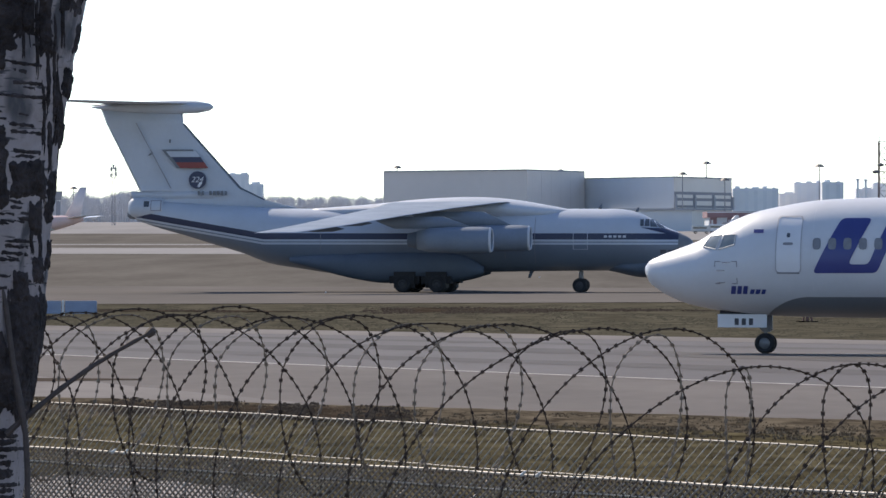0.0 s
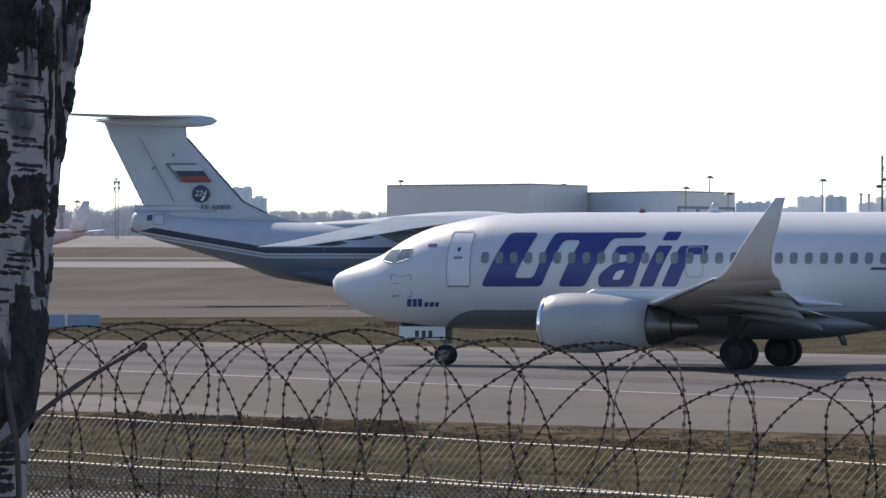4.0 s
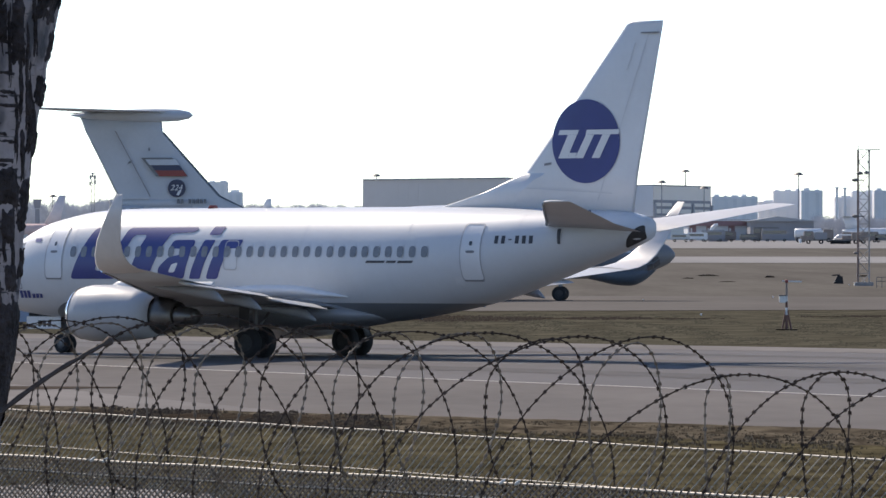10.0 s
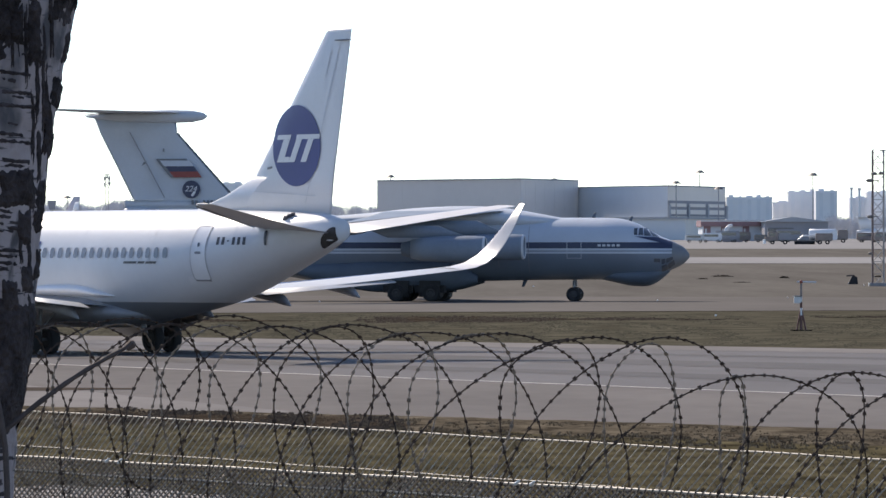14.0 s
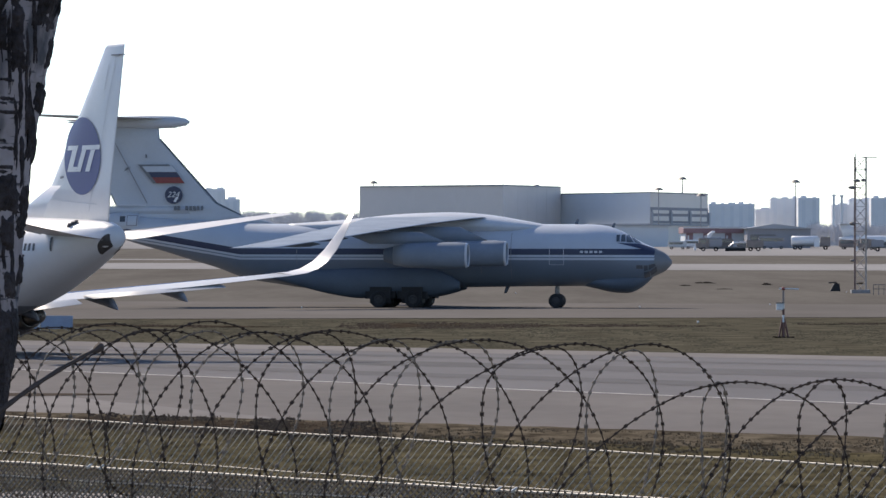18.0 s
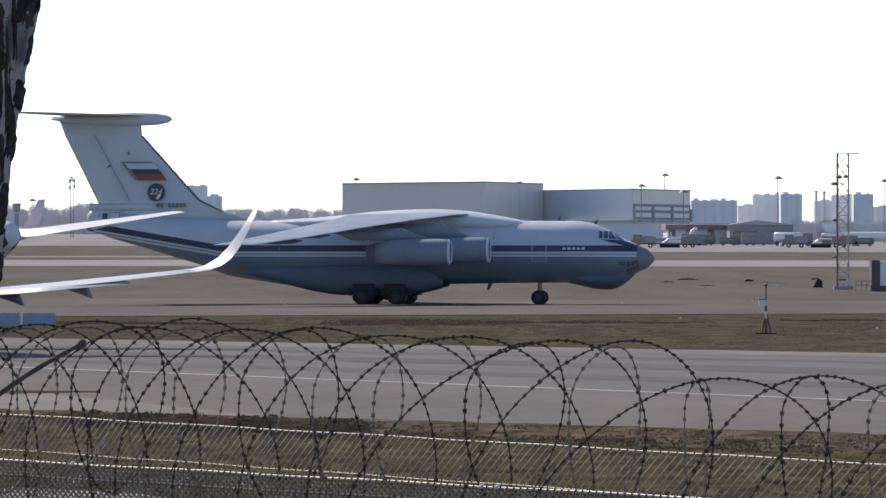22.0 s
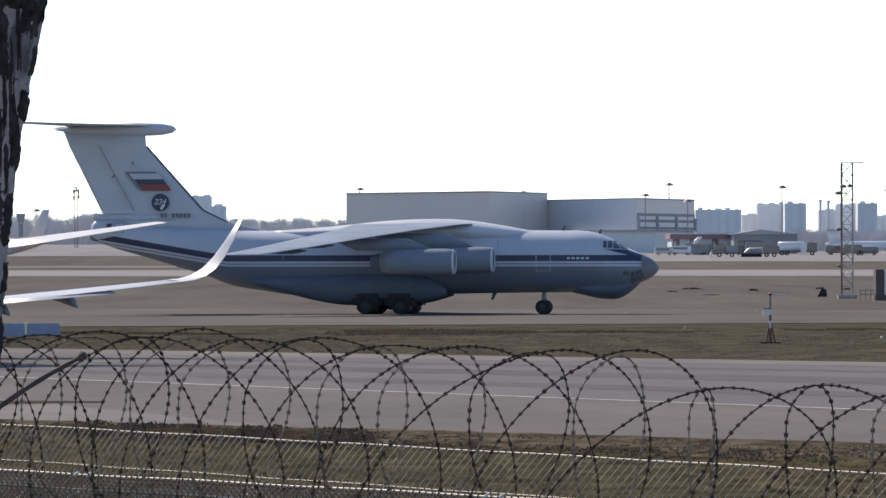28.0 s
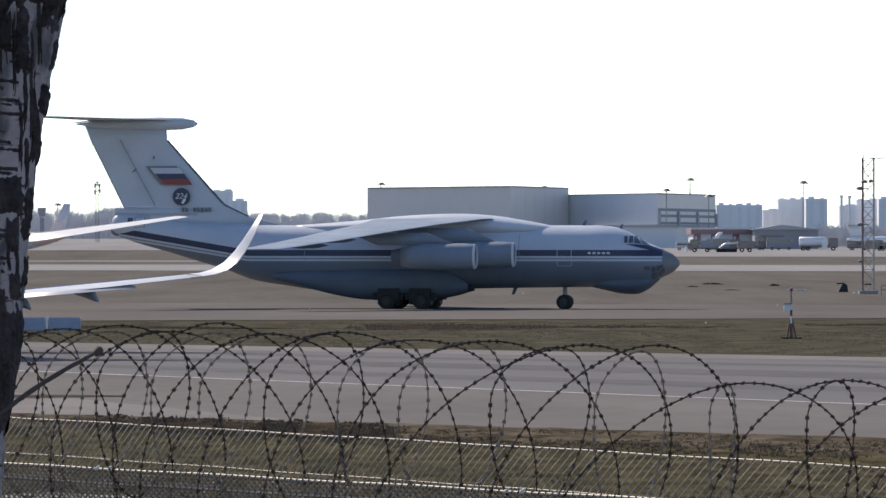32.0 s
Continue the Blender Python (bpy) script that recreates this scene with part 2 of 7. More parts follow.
def birch_bark():
    """White papery bark with dark level dashes and grey stains."""
    m = mat("white_birch_bark", (0.34, 0.28, 0.275), 0.9, vary=0.3, scale=5, fine=45, bump=0.35)
    nt = m.node_tree
    b = nt.nodes["Principled BSDF"]
    tc = nt.nodes.new("ShaderNodeTexCoord")
    cur = b.inputs["Base Color"].links[0].from_socket
    for stretch, scale, lo, hi, dark in (((16, 16, 110), 1.0, 0.6, 0.68, (0.06, 0.052, 0.056)), ((22, 22, 9), 1.0, 0.6, 0.7, (0.09, 0.08, 0.085)), ((8, 8, 3.5), 1.0, 0.58, 0.66, (0.1, 0.09, 0.095))):
        mp = nt.nodes.new("ShaderNodeMapping")
        mp.inputs["Scale"].default_value = stretch
        nz = nt.nodes.new("ShaderNodeTexNoise")
        nz.inputs["Scale"].default_value, nz.inputs["Detail"].default_value = scale, 4.0
        rp = nt.nodes.new("ShaderNodeValToRGB")
        rp.color_ramp.elements[0].position, rp.color_ramp.elements[1].position = lo, hi
        mx = nt.nodes.new("ShaderNodeMix")
        mx.data_type = "RGBA"
        nt.links.new(tc.outputs["Object"], mp.inputs[0])
        nt.links.new(mp.outputs[0], nz.inputs["Vector"])
        nt.links.new(nz.outputs["Fac"], rp.inputs[0])
        nt.links.new(rp.outputs[0], mx.inputs["Factor"])
        nt.links.new(cur, mx.inputs["A"])
        mx.inputs["B"].default_value = (*dark, 1)
        cur = mx.outputs["Result"]
    nt.links.new(cur, b.inputs["Base Color"])
    return m


BARK = birch_bark()


# ---------------------------------------------------------------- mesh helpers
def mesh(name, verts, faces, smooth=False):
    me = bpy.data.meshes.new(name)
    me.from_pydata([tuple(v) for v in verts], [], faces)
    if smooth:
        me.polygons.foreach_set("use_smooth", [True] * len(me.polygons))
    me.update()
    return me


def part(name, me, material, parent=None, label="", m=None):
    """Links a mesh (or a list of verts and faces, or a bmesh) as one object under a thing or a part."""
    if isinstance(me, bmesh.types.BMesh):
        bm, me = me, bpy.data.meshes.new(name)
        bm.to_mesh(me)
        bm.free()
    elif isinstance(me, tuple):
        me = mesh(name, *me)
    if material is not None and not me.materials:
        me.materials.append(material)
    ob = new(name, me)
    ob.parent = parent
    if m is not None:
        ob.matrix_basis = m
    if label:
        tagged(ob, label)
    return ob


def thing(name, label, category, m=None, group="", kind=""):
    ob = new(name)
    ob.empty_display_size = 0.2
    if m is not None:
        ob.matrix_basis = m
    return tagged(ob, label, category, group, kind)


def join(*pieces):
    """Several (verts, faces) lists as one."""
    vs, fs = [], []
    for v, f in (p[:2] for p in pieces):
        n = len(vs)
        vs += [tuple(q) for q in v]
        fs += [tuple(i + n for i in g) for g in f]
    return vs, fs


def box(x0, y0, z0, x1, y1, z1):
    v = [(x, y, z) for z in (z0, z1) for y in (y0, y1) for x in (x0, x1)]
    return v, [(0, 2, 3, 1), (4, 5, 7, 6), (0, 1, 5, 4), (2, 6, 7, 3), (0, 4, 6, 2), (1, 3, 7, 5)]


def bevel_box(x0, y0, z0, x1, y1, z1, r=0.02):
    bm = bmesh.new()
    v, f = box(x0, y0, z0, x1, y1, z1)
    vs = [bm.verts.new(p) for p in v]
    for g in f:
        bm.faces.new([vs[i] for i in g])
    bmesh.ops.bevel(bm, geom=bm.edges[:], offset=r, segments=2, affect="EDGES")
    return bm


def tube(points, radii, segs=8, caps=True):
    """A round bar through points, with a radius (or one radius each)."""
    pts = [Vector(p) for p in points]
    if not isinstance(radii, (list, tuple)):
        radii = [radii] * len(pts)
    vs, fs = [], []
    side = None
    for i, p in enumerate(pts):
        d = (pts[min(i + 1, len(pts) - 1)] - pts[max(i - 1, 0)]).normalized()
        if side is None:
            side = d.orthogonal().normalized()
        side = (side - d * side.dot(d)).normalized()
        up = d.cross(side)
        for k in range(segs):
            a = 2 * math.pi * k / segs
            vs.append(p + radii[i] * (math.cos(a) * side + math.sin(a) * up))
    for i in range(len(pts) - 1):
        for k in range(segs):
            a, b = i * segs + k, i * segs + (k + 1) % segs
            fs.append((a, b, b + segs, a + segs))
    if caps:
        fs.append(tuple(range(segs - 1, -1, -1)))
        fs.append(tuple(range(len(vs) - segs, len(vs))))
    return vs, fs


def smooth_rows(rows, n):
    """Rows of numbers, the first rising, drawn out to n rows on a monotone curve."""
    a = np.array(rows, float)
    x, d = a[:, 0], np.diff(a, axis=0)
    s = d[:, 1:] / d[:, :1]
    t = np.zeros_like(a[:, 1:])
    t[0], t[-1] = s[0], s[-1]
    w = d[:-1, :1] + d[1:, :1]
    h = (s[:-1] * d[1:, :1] + s[1:] * d[:-1, :1]) / w
    t[1:-1] = np.where(s[:-1] * s[1:] > 0, np.sign(h) * np.minimum(np.abs(h), 2.5 * np.minimum(np.abs(s[:-1]), np.abs(s[1:]))), 0)
    u = np.linspace(0, 1, n)
    xs = x[0] + (x[-1] - x[0]) * u
    xs = np.sort(np.concatenate([xs, x[0] + (x[-1] - x[0]) * 0.06 * np.linspace(0, 1, 12)[1:] ** 2, x]))
    xs = xs[np.concatenate([[True], np.diff(xs) > 1e-4])]
    k = np.clip(np.searchsorted(x, xs, side="right") - 1, 0, len(x) - 2)
    hh = (x[k + 1] - x[k])[:, None]
    q = ((xs - x[k])[:, None]) / hh
    y = (2 * q ** 3 - 3 * q ** 2 + 1) * a[k, 1:] + (q ** 3 - 2 * q ** 2 + q) * hh * t[k] + (-2 * q ** 3 + 3 * q ** 2) * a[k + 1, 1:] + (q ** 3 - q ** 2) * hh * t[k + 1]
    return np.concatenate([xs[:, None], y], 1)


class Hull:
    """A fuselage: rows of (distance aft of the nose, underside, crown, half width). x runs aft, y to the left wing, z up."""

    def __init__(self, rows, n=70, segs=40):
        self.r, self.segs = smooth_rows(rows, n), segs

    def at(self, x):
        return [np.interp(x, self.r[:, 0], self.r[:, i]) for i in (1, 2, 3)]

    def side(self, x, z):
        lo, hi, w = self.at(x)
        q = (2 * z - lo - hi) / max(hi - lo, 1e-6)
        return w * math.sqrt(max(0.0, 1 - min(1.0, q * q)))

    def shell(self):
        vs, fs, s = [], [], self.segs
        for x, lo, hi, w in self.r:
            for k in range(s):
                a = 2 * math.pi * k / s
                vs.append((x, w * math.sin(a), (lo + hi) / 2 - (hi - lo) / 2 * math.cos(a)))
        for i in range(len(self.r) - 1):
            for k in range(s):
                a, b = i * s + k, i * s + (k + 1) % s
                fs.append((a, b, b + s, a + s))
        fs.append(tuple(range(s - 1, -1, -1)))
        fs.append(tuple(range(len(vs) - s, len(vs))))
        return vs, fs, True

    def decal(self, corners, hand, lift=0.012, nu=6, nv=6):
        """A patch of paint on the skin between four (x, z) corners, on the left (hand 1) or right (-1) side."""
        (ax, az), (bx, bz), (cx, cz), (dx, dz) = corners
        vs, fs = [], []
        for j in range(nv + 1):
            v = j / nv
            for i in range(nu + 1):
                u = i / nu
                x = (1 - v) * ((1 - u) * ax + u * bx) + v * ((1 - u) * dx + u * cx)
                z = (1 - v) * ((1 - u) * az + u * bz) + v * ((1 - u) * dz + u * cz)
                lo, hi, w = self.at(x)
                y = self.side(x, z)
                nz = (2 * z - lo - hi) / max(hi - lo, 1e-6)
                ny = y / max(w, 1e-6)
                ln = math.hypot(nz, ny) or 1
                vs.append((x, hand * (y + lift * ny / ln), z + lift * nz / ln))
        for j in range(nv):
            for i in range(nu):
                a = j * (nu + 1) + i
                g = (a, a + 1, a + nu + 2, a + nu + 1)
                fs.append(g if hand < 0 else g[::-1])
        return vs, fs, True


def oval(hull, x, z, a, b, hand, lift):
    """A small rounded window on the skin."""
    n, vs = 16, [(x, hand * (hull.side(x, z) + lift), z)]
    for k in range(n):
        q = 2 * math.pi * k / n
        c, s = math.cos(q), math.sin(q)
        px, pz = x + a * math.copysign(abs(c) ** 0.6, c), z + b * math.copysign(abs(s) ** 0.6, s)
        vs.append((px, hand * (hull.side(px, pz) + lift), pz))
    return vs, [(0, 1 + k, 1 + (k + 1) % n) for k in range(n)], True


def rect(x0, z0, x1, z1, slant=0.0):
    """Corners of an upright or slanting panel; slant: how far its top lies further aft."""
    return (x0, z0), (x1, z0), (x1 + slant, z1), (x0 + slant, z1)


def soften(points, r=0.09, n=4):
    """A closed outline with its corners rounded off."""
    out = []
    for k, b in enumerate(points):
        a, c = Vector(points[k - 1]), Vector(points[(k + 1) % len(points)])
        b = Vector(b)
        p, q = b + (a - b).normalized() * min(r, (a - b).length * 0.45), b + (c - b).normalized() * min(r, (c - b).length * 0.45)
        for i in range(n + 1):
            t = i / n
            out.append(tuple((1 - t) ** 2 * p + 2 * t * (1 - t) * b + t * t * q))
    return out


def paint(hull, outline, hand, lift, step=0.09):
    """An outline of (x, z) points filled with paint on the skin, in level strips."""
    n = len(outline)
    zs = sorted(set([round(z, 4) for _, z in outline]))
    cuts = []
    for a, b in zip(zs, zs[1:]):
        m = max(1, int((b - a) / step))
        cuts += [a + (b - a) * i / m for i in range(m)]
    cuts.append(zs[-1])
    vs, fs, seen = [], [], {}

    def put(x, z):
        key = (round(x, 3), round(z, 3))
        if key in seen:
            return seen[key]
        seen[key] = len(vs)
        lo, hi, w = hull.at(x)
        y = hull.side(x, z)
        nz, ny = (2 * z - lo - hi) / max(hi - lo, 1e-6), y / max(w, 1e-6)
        ln = math.hypot(nz, ny) or 1
        vs.append((x, hand * (y + lift * ny / ln), z + lift * nz / ln))
        return seen[key]

    for a, b in zip(cuts, cuts[1:]):
        mid, hits = (a + b) / 2, []
        for k in range(n):
            (x0, z0), (x1, z1) = outline[k], outline[(k + 1) % n]
            if (z0 - mid) * (z1 - mid) < 0:
                g = (x1 - x0) / (z1 - z0)
                hits.append((x0 + (mid - z0) * g, x0 + (a - z0) * g, x0 + (b - z0) * g))
        hits.sort()
        for p, q in zip(hits[::2], hits[1::2]):
            m = max(1, int((q[0] - p[0]) / 0.5))
            for i in range(m):
                u, v = i / m, (i + 1) / m
                f = [put(p[1] + (q[1] - p[1]) * u, a), put(p[1] + (q[1] - p[1]) * v, a), put(p[2] + (q[2] - p[2]) * v, b), put(p[2] + (q[2] - p[2]) * u, b)]
                f = list(dict.fromkeys(f))
                if len(f) > 2:
                    fs.append(tuple(f if hand < 0 else f[::-1]))
    return vs, fs, True


def ring(hull, corners, w, hand, lift, r=0.14):
    """A thin line of paint round a panel with rounded corners."""
    cx, cz = sum(c[0] for c in corners) / 4, sum(c[1] for c in corners) / 4
    hx, hz = (corners[1][0] - corners[0][0]) / 2, (corners[2][1] - corners[1][1]) / 2
    outer = soften(corners, r, 5)
    inner = [(cx + (x - cx) * (1 - w / hx), cz + (z - cz) * (1 - w / hz)) for x, z in outer]
    vs, fs, n = [], [], len(outer)
    for line in (outer, inner):
        for k in range(n):
            for i in range(6):
                x, z = [a + (b - a) * i / 6 for a, b in zip(line[k], line[(k + 1) % n])]
                lo, hi, hw = hull.at(x)
                vs.append((x, hand * (hull.side(x, z) + lift), z + lift * (2 * z - lo - hi) / (hi - lo)))
    m = 6 * n
    for k in range(m):
        g = (k, (k + 1) % m, m + (k + 1) % m, m + k)
        fs.append(g if hand < 0 else g[::-1])
    return vs, fs


def foil(sections, upright=False, n=9, flat=0.35):
    """A wing through sections (x of the leading edge, y, z, chord, thickness)."""
    vs, fs = [], []
    us = [0.5 - 0.5 * math.cos(math.pi * i / n) for i in range(n + 1)]
    for x, y, z, c, th in sections:
        loop = []
        for u in us:
            t = th * 2.6 * (0.2969 * math.sqrt(u) - 0.126 * u - 0.3516 * u * u + 0.2843 * u ** 3 - 0.1015 * u ** 4) * 2
            loop.append((u, t))
        ring = [(u, t * (1 if upright else 1 + flat)) for u, t in loop] + [(u, -t * (1 if upright else 1 - flat)) for u, t in loop[-2:0:-1]]
        for u, t in ring:
            vs.append((x + u * c, y + t, z) if upright else (x + u * c, y, z + t))
    k = 2 * n
    for i in range(len(sections) - 1):
        for j in range(k):
            a, b = i * k + j, i * k + (j + 1) % k
            fs.append((a, b, b + k, a + k))
    fs.append(tuple(range(k - 1, -1, -1)))
    fs.append(tuple(range(len(vs) - k, len(vs))))
    return vs, fs, True


def mirror(p):
    v, f = p[0], p[1]
    return [(a, -b, c) for a, b, c in v], [g[::-1] for g in f], len(p) > 2


def turned(profile, segs=32, squash=None):
    """A body of revolution about the x axis: rows of (x, radius)."""
    vs, fs = [], []
    for x, r in profile:
        for k in range(segs):
            a = 2 * math.pi * k / segs
            z = r * math.sin(a)
            if squash and z < 0:
                z *= squash
            vs.append((x, r * math.cos(a), z))
    for i in range(len(profile) - 1):
        for k in range(segs):
            a, b = i * segs + k, i * segs + (k + 1) % segs
            fs.append((a, b, b + segs, a + segs))
    return vs, fs, True


def moved(p, x=0, y=0, z=0):
    return ([(a + x, b + y, c + z) for a, b, c in p[0]], *p[1:])


def wheel_meshes(radius, width):
    """Tyre and hub about the y axis."""
    w, r = width / 2, radius
    prof = [(-w * 0.8, r * 0.55), (-w, r * 0.72), (-w * 0.95, r * 0.9), (-w * 0.6, r * 0.985), (0, r), (w * 0.6, r * 0.985), (w * 0.95, r * 0.9), (w, r * 0.72), (w * 0.8, r * 0.55)]
    hub = [(-w * 0.75, 0.01), (-w * 0.8, r * 0.2), (-w * 0.6, r * 0.3), (-w * 0.78, r * 0.56), (w * 0.78, r * 0.56), (w * 0.6, r * 0.3), (w * 0.8, r * 0.2), (w * 0.75, 0.01)]
    spin = lambda p: ([(b, a, c) for a, b, c in p[0]], [g[::-1] for g in p[1]], True)
    return spin(turned(prof, 28)), spin(turned(hub, 20))


# ---------------------------------------------------------------- ground
def rise(y):
    """Height of the airfield by distance: level taxiways, then a long gentle slope up to the apron."""
    return float(np.interp(y, [-400, 450, 530, 800, 1200, 1350, 1700, 2600, 4900], [0, 0, 0.5, 2.4, 5.0, 6.6, 8.5, 10.5, 14.0]))


def across(px, d):
    return (px - 784.0) / FOCAL * d


def up(py, d):
    """Height at which a sight line that many thousandths below the axis passes at distance d."""
    return EYE[2] - (py - 462.0) / FOCAL * d


def sheet(corners, lift, nu=2, nv=2):
    """A paved area between four (x, y) corners, lying on the ground."""
    vs, fs = [], []
    a, b, c, d = [np.array(p, float) for p in corners]
    for j in range(nv + 1):
        for i in range(nu + 1):
            u, v = i / nu, j / nv
            p = (1 - v) * ((1 - u) * a + u * b) + v * ((1 - u) * d + u * c)
            vs.append((p[0], p[1], rise(p[1]) + lift))
    for j in range(nv):
        for i in range(nu):
            k = j * (nu + 1) + i
            fs.append((k, k + 1, k + nu + 2, k + nu + 1))
    return vs, fs


def ragged(corners, lift, nu, nv, wander, taper=False, sunk=False):
    """Like sheet(), with edges that wander by some metres and, with taper, ends that run out to points."""
    vs, fs = sheet(corners, lift, nu, nv)
    out = []
    n = nu + 1
    for k, (x, y, z) in enumerate(vs):
        i, j = k % n, k // n
        w = wander * (noise.noise((x * 0.11, y * 0.11, lift * 50)) + 0.6 * noise.noise((x * 0.6, y * 0.6, 7.0)) + 0.45 * noise.noise((x * 2.4, y * 0.8, 3.0))) * (1 if j == 0 else 0.45 if j == nv else 0.65)
        if taper:
            mid = (vs[i][1] + vs[nv * n + i][1]) / 2
            u = i / nu
            t = min(1.0, 5 * min(u, 1 - u)) ** 0.7 * (0.75 + 0.6 * noise.noise((x * 0.5, lift * 30, 1.0)))
            y, w = mid + (y - mid) * t, w * t
        out.append((x, y + w, rise(y) + 0.012 if sunk and j == 0 else z))
    return out, fs


def ground():
    ys = sorted(set([-400, -100, 0, 60, 120, 180, 240, 300, 360, 420, 450, 480, 530] + list(range(560, 1750, 40)) + [1800, 2200, 2600, 3400, 4200, 4900]))
    xs = [-3500, -1500, -700, -300, -120, -40, 0, 40, 120, 300, 700, 1500, 3500]
    vs = [(x, y, rise(y)) for y in ys for x in xs]
    n = len(xs)
    fs = [(j * n + i, j * n + i + 1, j * n + i + n + 1, j * n + i + n) for j in range(len(ys) - 1) for i in range(n - 1)]
    tagged(part("ground", (vs, fs), GRASS), "flat airfield ground of dry brownish spring grass", "ground", kind="structure")


ground()


def strip(p, q, far_p, far_q, back, on):
    """Corners of a band whose near edge runs through p and q and whose far edge runs through far_p and far_q, drawn out both ways."""
    out = []
    for a, b in ((p, q), (far_p, far_q)):
        a, b = Vector(a), Vector(b)
        d = (b - a).normalized()
        out.append((tuple(a - d * back), tuple(b + d * on)))
    return out[0][0], out[0][1], out[1][1], out[1][0]


tagged(part("dry_grass", sheet(((-900, 362), (900, 362), (900, 2000), (-900, 2000)), 0.015, 12, 58), DRYGRASS), "flat sheet of dry brown grass beyond the far taxiway", "grass", kind="structure")
TAXI = strip((-10.3, 126.5), (8.8, 108.6), (-19.6, 241.5), (16.5, 203.0), 160, 160)
tagged(part("taxiway_near", sheet(TAXI, 0.03, 24, 8), CONCRETE), "wide grey concrete taxiway with faded joints", "taxiway", kind="structure")
NEAR_EDGE, LINE_EDGE = ((-10.3, 126.5), (8.8, 108.6)), ((-14.3, 176.2), (10.9, 133.9))
FAR_EDGE = ((-19.6, 241.5), (16.5, 203.0))
tagged(part("taxiway_shoulder", sheet(strip(*NEAR_EDGE, *LINE_EDGE, 90, 90), 0.036, 24, 8), SHOULDER), "brownish concrete shoulder of the taxiway", "taxiway", kind="structure")
tagged(part("taxiway_far_edge", sheet(strip((-18.6, 228.5), (16.2, 194.5), *FAR_EDGE, 90, 90), 0.036, 24, 3), PALE_EDGE), "pale dusty far edge of the taxiway", "taxiway", kind="structure")
tagged(part("taxiway_near_edge", ragged(strip((-10.3, 126.3), (-4.6, 120.9), (-11.4, 145.0), (-4.2, 123.0), 60, 0), 0.042, 60, 3, -2.2), PALE_EDGE), "pale broken near edge of the taxiway", "taxiway", kind="structure")
for k, (u, w) in enumerate(((0.22, 0.1), (0.5, 0.16), (0.8, 0.06))):
    a, b, c, d = [Vector(q) for q in (*LINE_EDGE, (-18.6, 228.5), (16.2, 194.5))]
    tagged(part("tyre_band", ragged(strip(tuple(a.lerp(c, u)), tuple(b.lerp(d, u)), tuple(a.lerp(c, u + w)), tuple(b.lerp(d, u + w)), 90, 90), 0.037, 90, 3, 1.6), RUBBERED), "rubber-darkened band along the taxiway", "tyre marks", kind="structure")
tagged(part("near_grass", sheet(strip((-5.6, 52.0), (4.8, 44.0), (-10.2, 124.0), (8.75, 106.5), 40, 40), 0.01, 12, 8), NEAR_GRASS), "trampled olive-brown grass behind the fence", "grass", kind="structure")
tagged(part("gravel_patch", ragged(((-7.5, 73), (-2.6, 69), (-2.8, 80), (-7.8, 86)), 0.03, 80, 4, 2.5, True), GRAVEL), "pale gravel patch beside the fence", "gravel", kind="structure")
tagged(part("verge", ragged(strip((-9.9, 117.5), (8.6, 101.0), (-10.35, 127.4), (8.9, 109.5), 40, 40), 0.052, 560, 6, 2.2, sunk=True), VERGE), "muddy brown verge beside the taxiway", "verge", kind="structure")
tagged(part("edge_soil", ragged(strip((-7.6, 113.5), (-2.6, 109.5), (-8.5, 124.6), (-2.8, 119.3), 2, 2), 0.06, 160, 4, 2.6, True), SOIL), "dark wet soil along the taxiway edge", "soil", kind="structure")
for k, (corners, wander) in enumerate(((((-5.5, 286), (3.5, 290), (4, 312), (-6, 316)), 7.0), (((2.0, 297), (15, 301), (15, 305), (2.0, 304)), 5.0), (((19, 307), (26, 311), (26, 316), (19, 312)), 5.0), (((-26, 295), (-9, 290), (-9, 296), (-27, 305)), 5.0))):
    tagged(part("soil_streak", ragged(corners, 0.01 + 0.004 * k, 160, 6, wander, True), SOIL), "dark bare soil streak across the grass", "soil", kind="structure")
tagged(part("skid_mark", ragged(((-22, 134), (-9.0, 143), (-9.2, 144.2), (-22, 148)), 0.05, 20, 3, 1.0), SOIL_THIN), "brown stain on the taxiway shoulder", "stain", kind="structure")
tagged(part("taxiway_line", sheet(strip((-14.3, 176.2), (10.9, 133.9), (-14.3, 176.75), (10.9, 134.45), 90, 90), 0.055, 16, 1), LINE), "thin worn white edge line on the taxiway", "road marking", kind="structure")
tagged(part("taxiway_far", sheet(((-60, 318), (95, 372), (95, 440), (-60, 470)), 0.03, 12, 4), CONCRETE_OLD), "dusty concrete taxiway under the cargo aircraft", "taxiway", kind="structure")
tagged(part("runway", sheet(((-700, 830), (700, 740), (700, 900), (-700, 920)), 0.05, 30, 6), PALE_RUNWAY), "pale distant runway crossing the airfield", "runway", kind="structure")
tagged(part("taxi_lane", sheet(((-500, 965), (-30, 990), (-30, 1020), (-500, 1000)), 0.05, 12, 2), PALE_RUNWAY), "pale distant taxi lane", "taxiway", kind="structure")
tagged(part("apron", sheet(((20, 1165), (900, 1120), (900, 1700), (20, 1700)), 0.06, 20, 12), PALE_RUNWAY), "pale distant apron before the hangars", "apron", kind="structure")
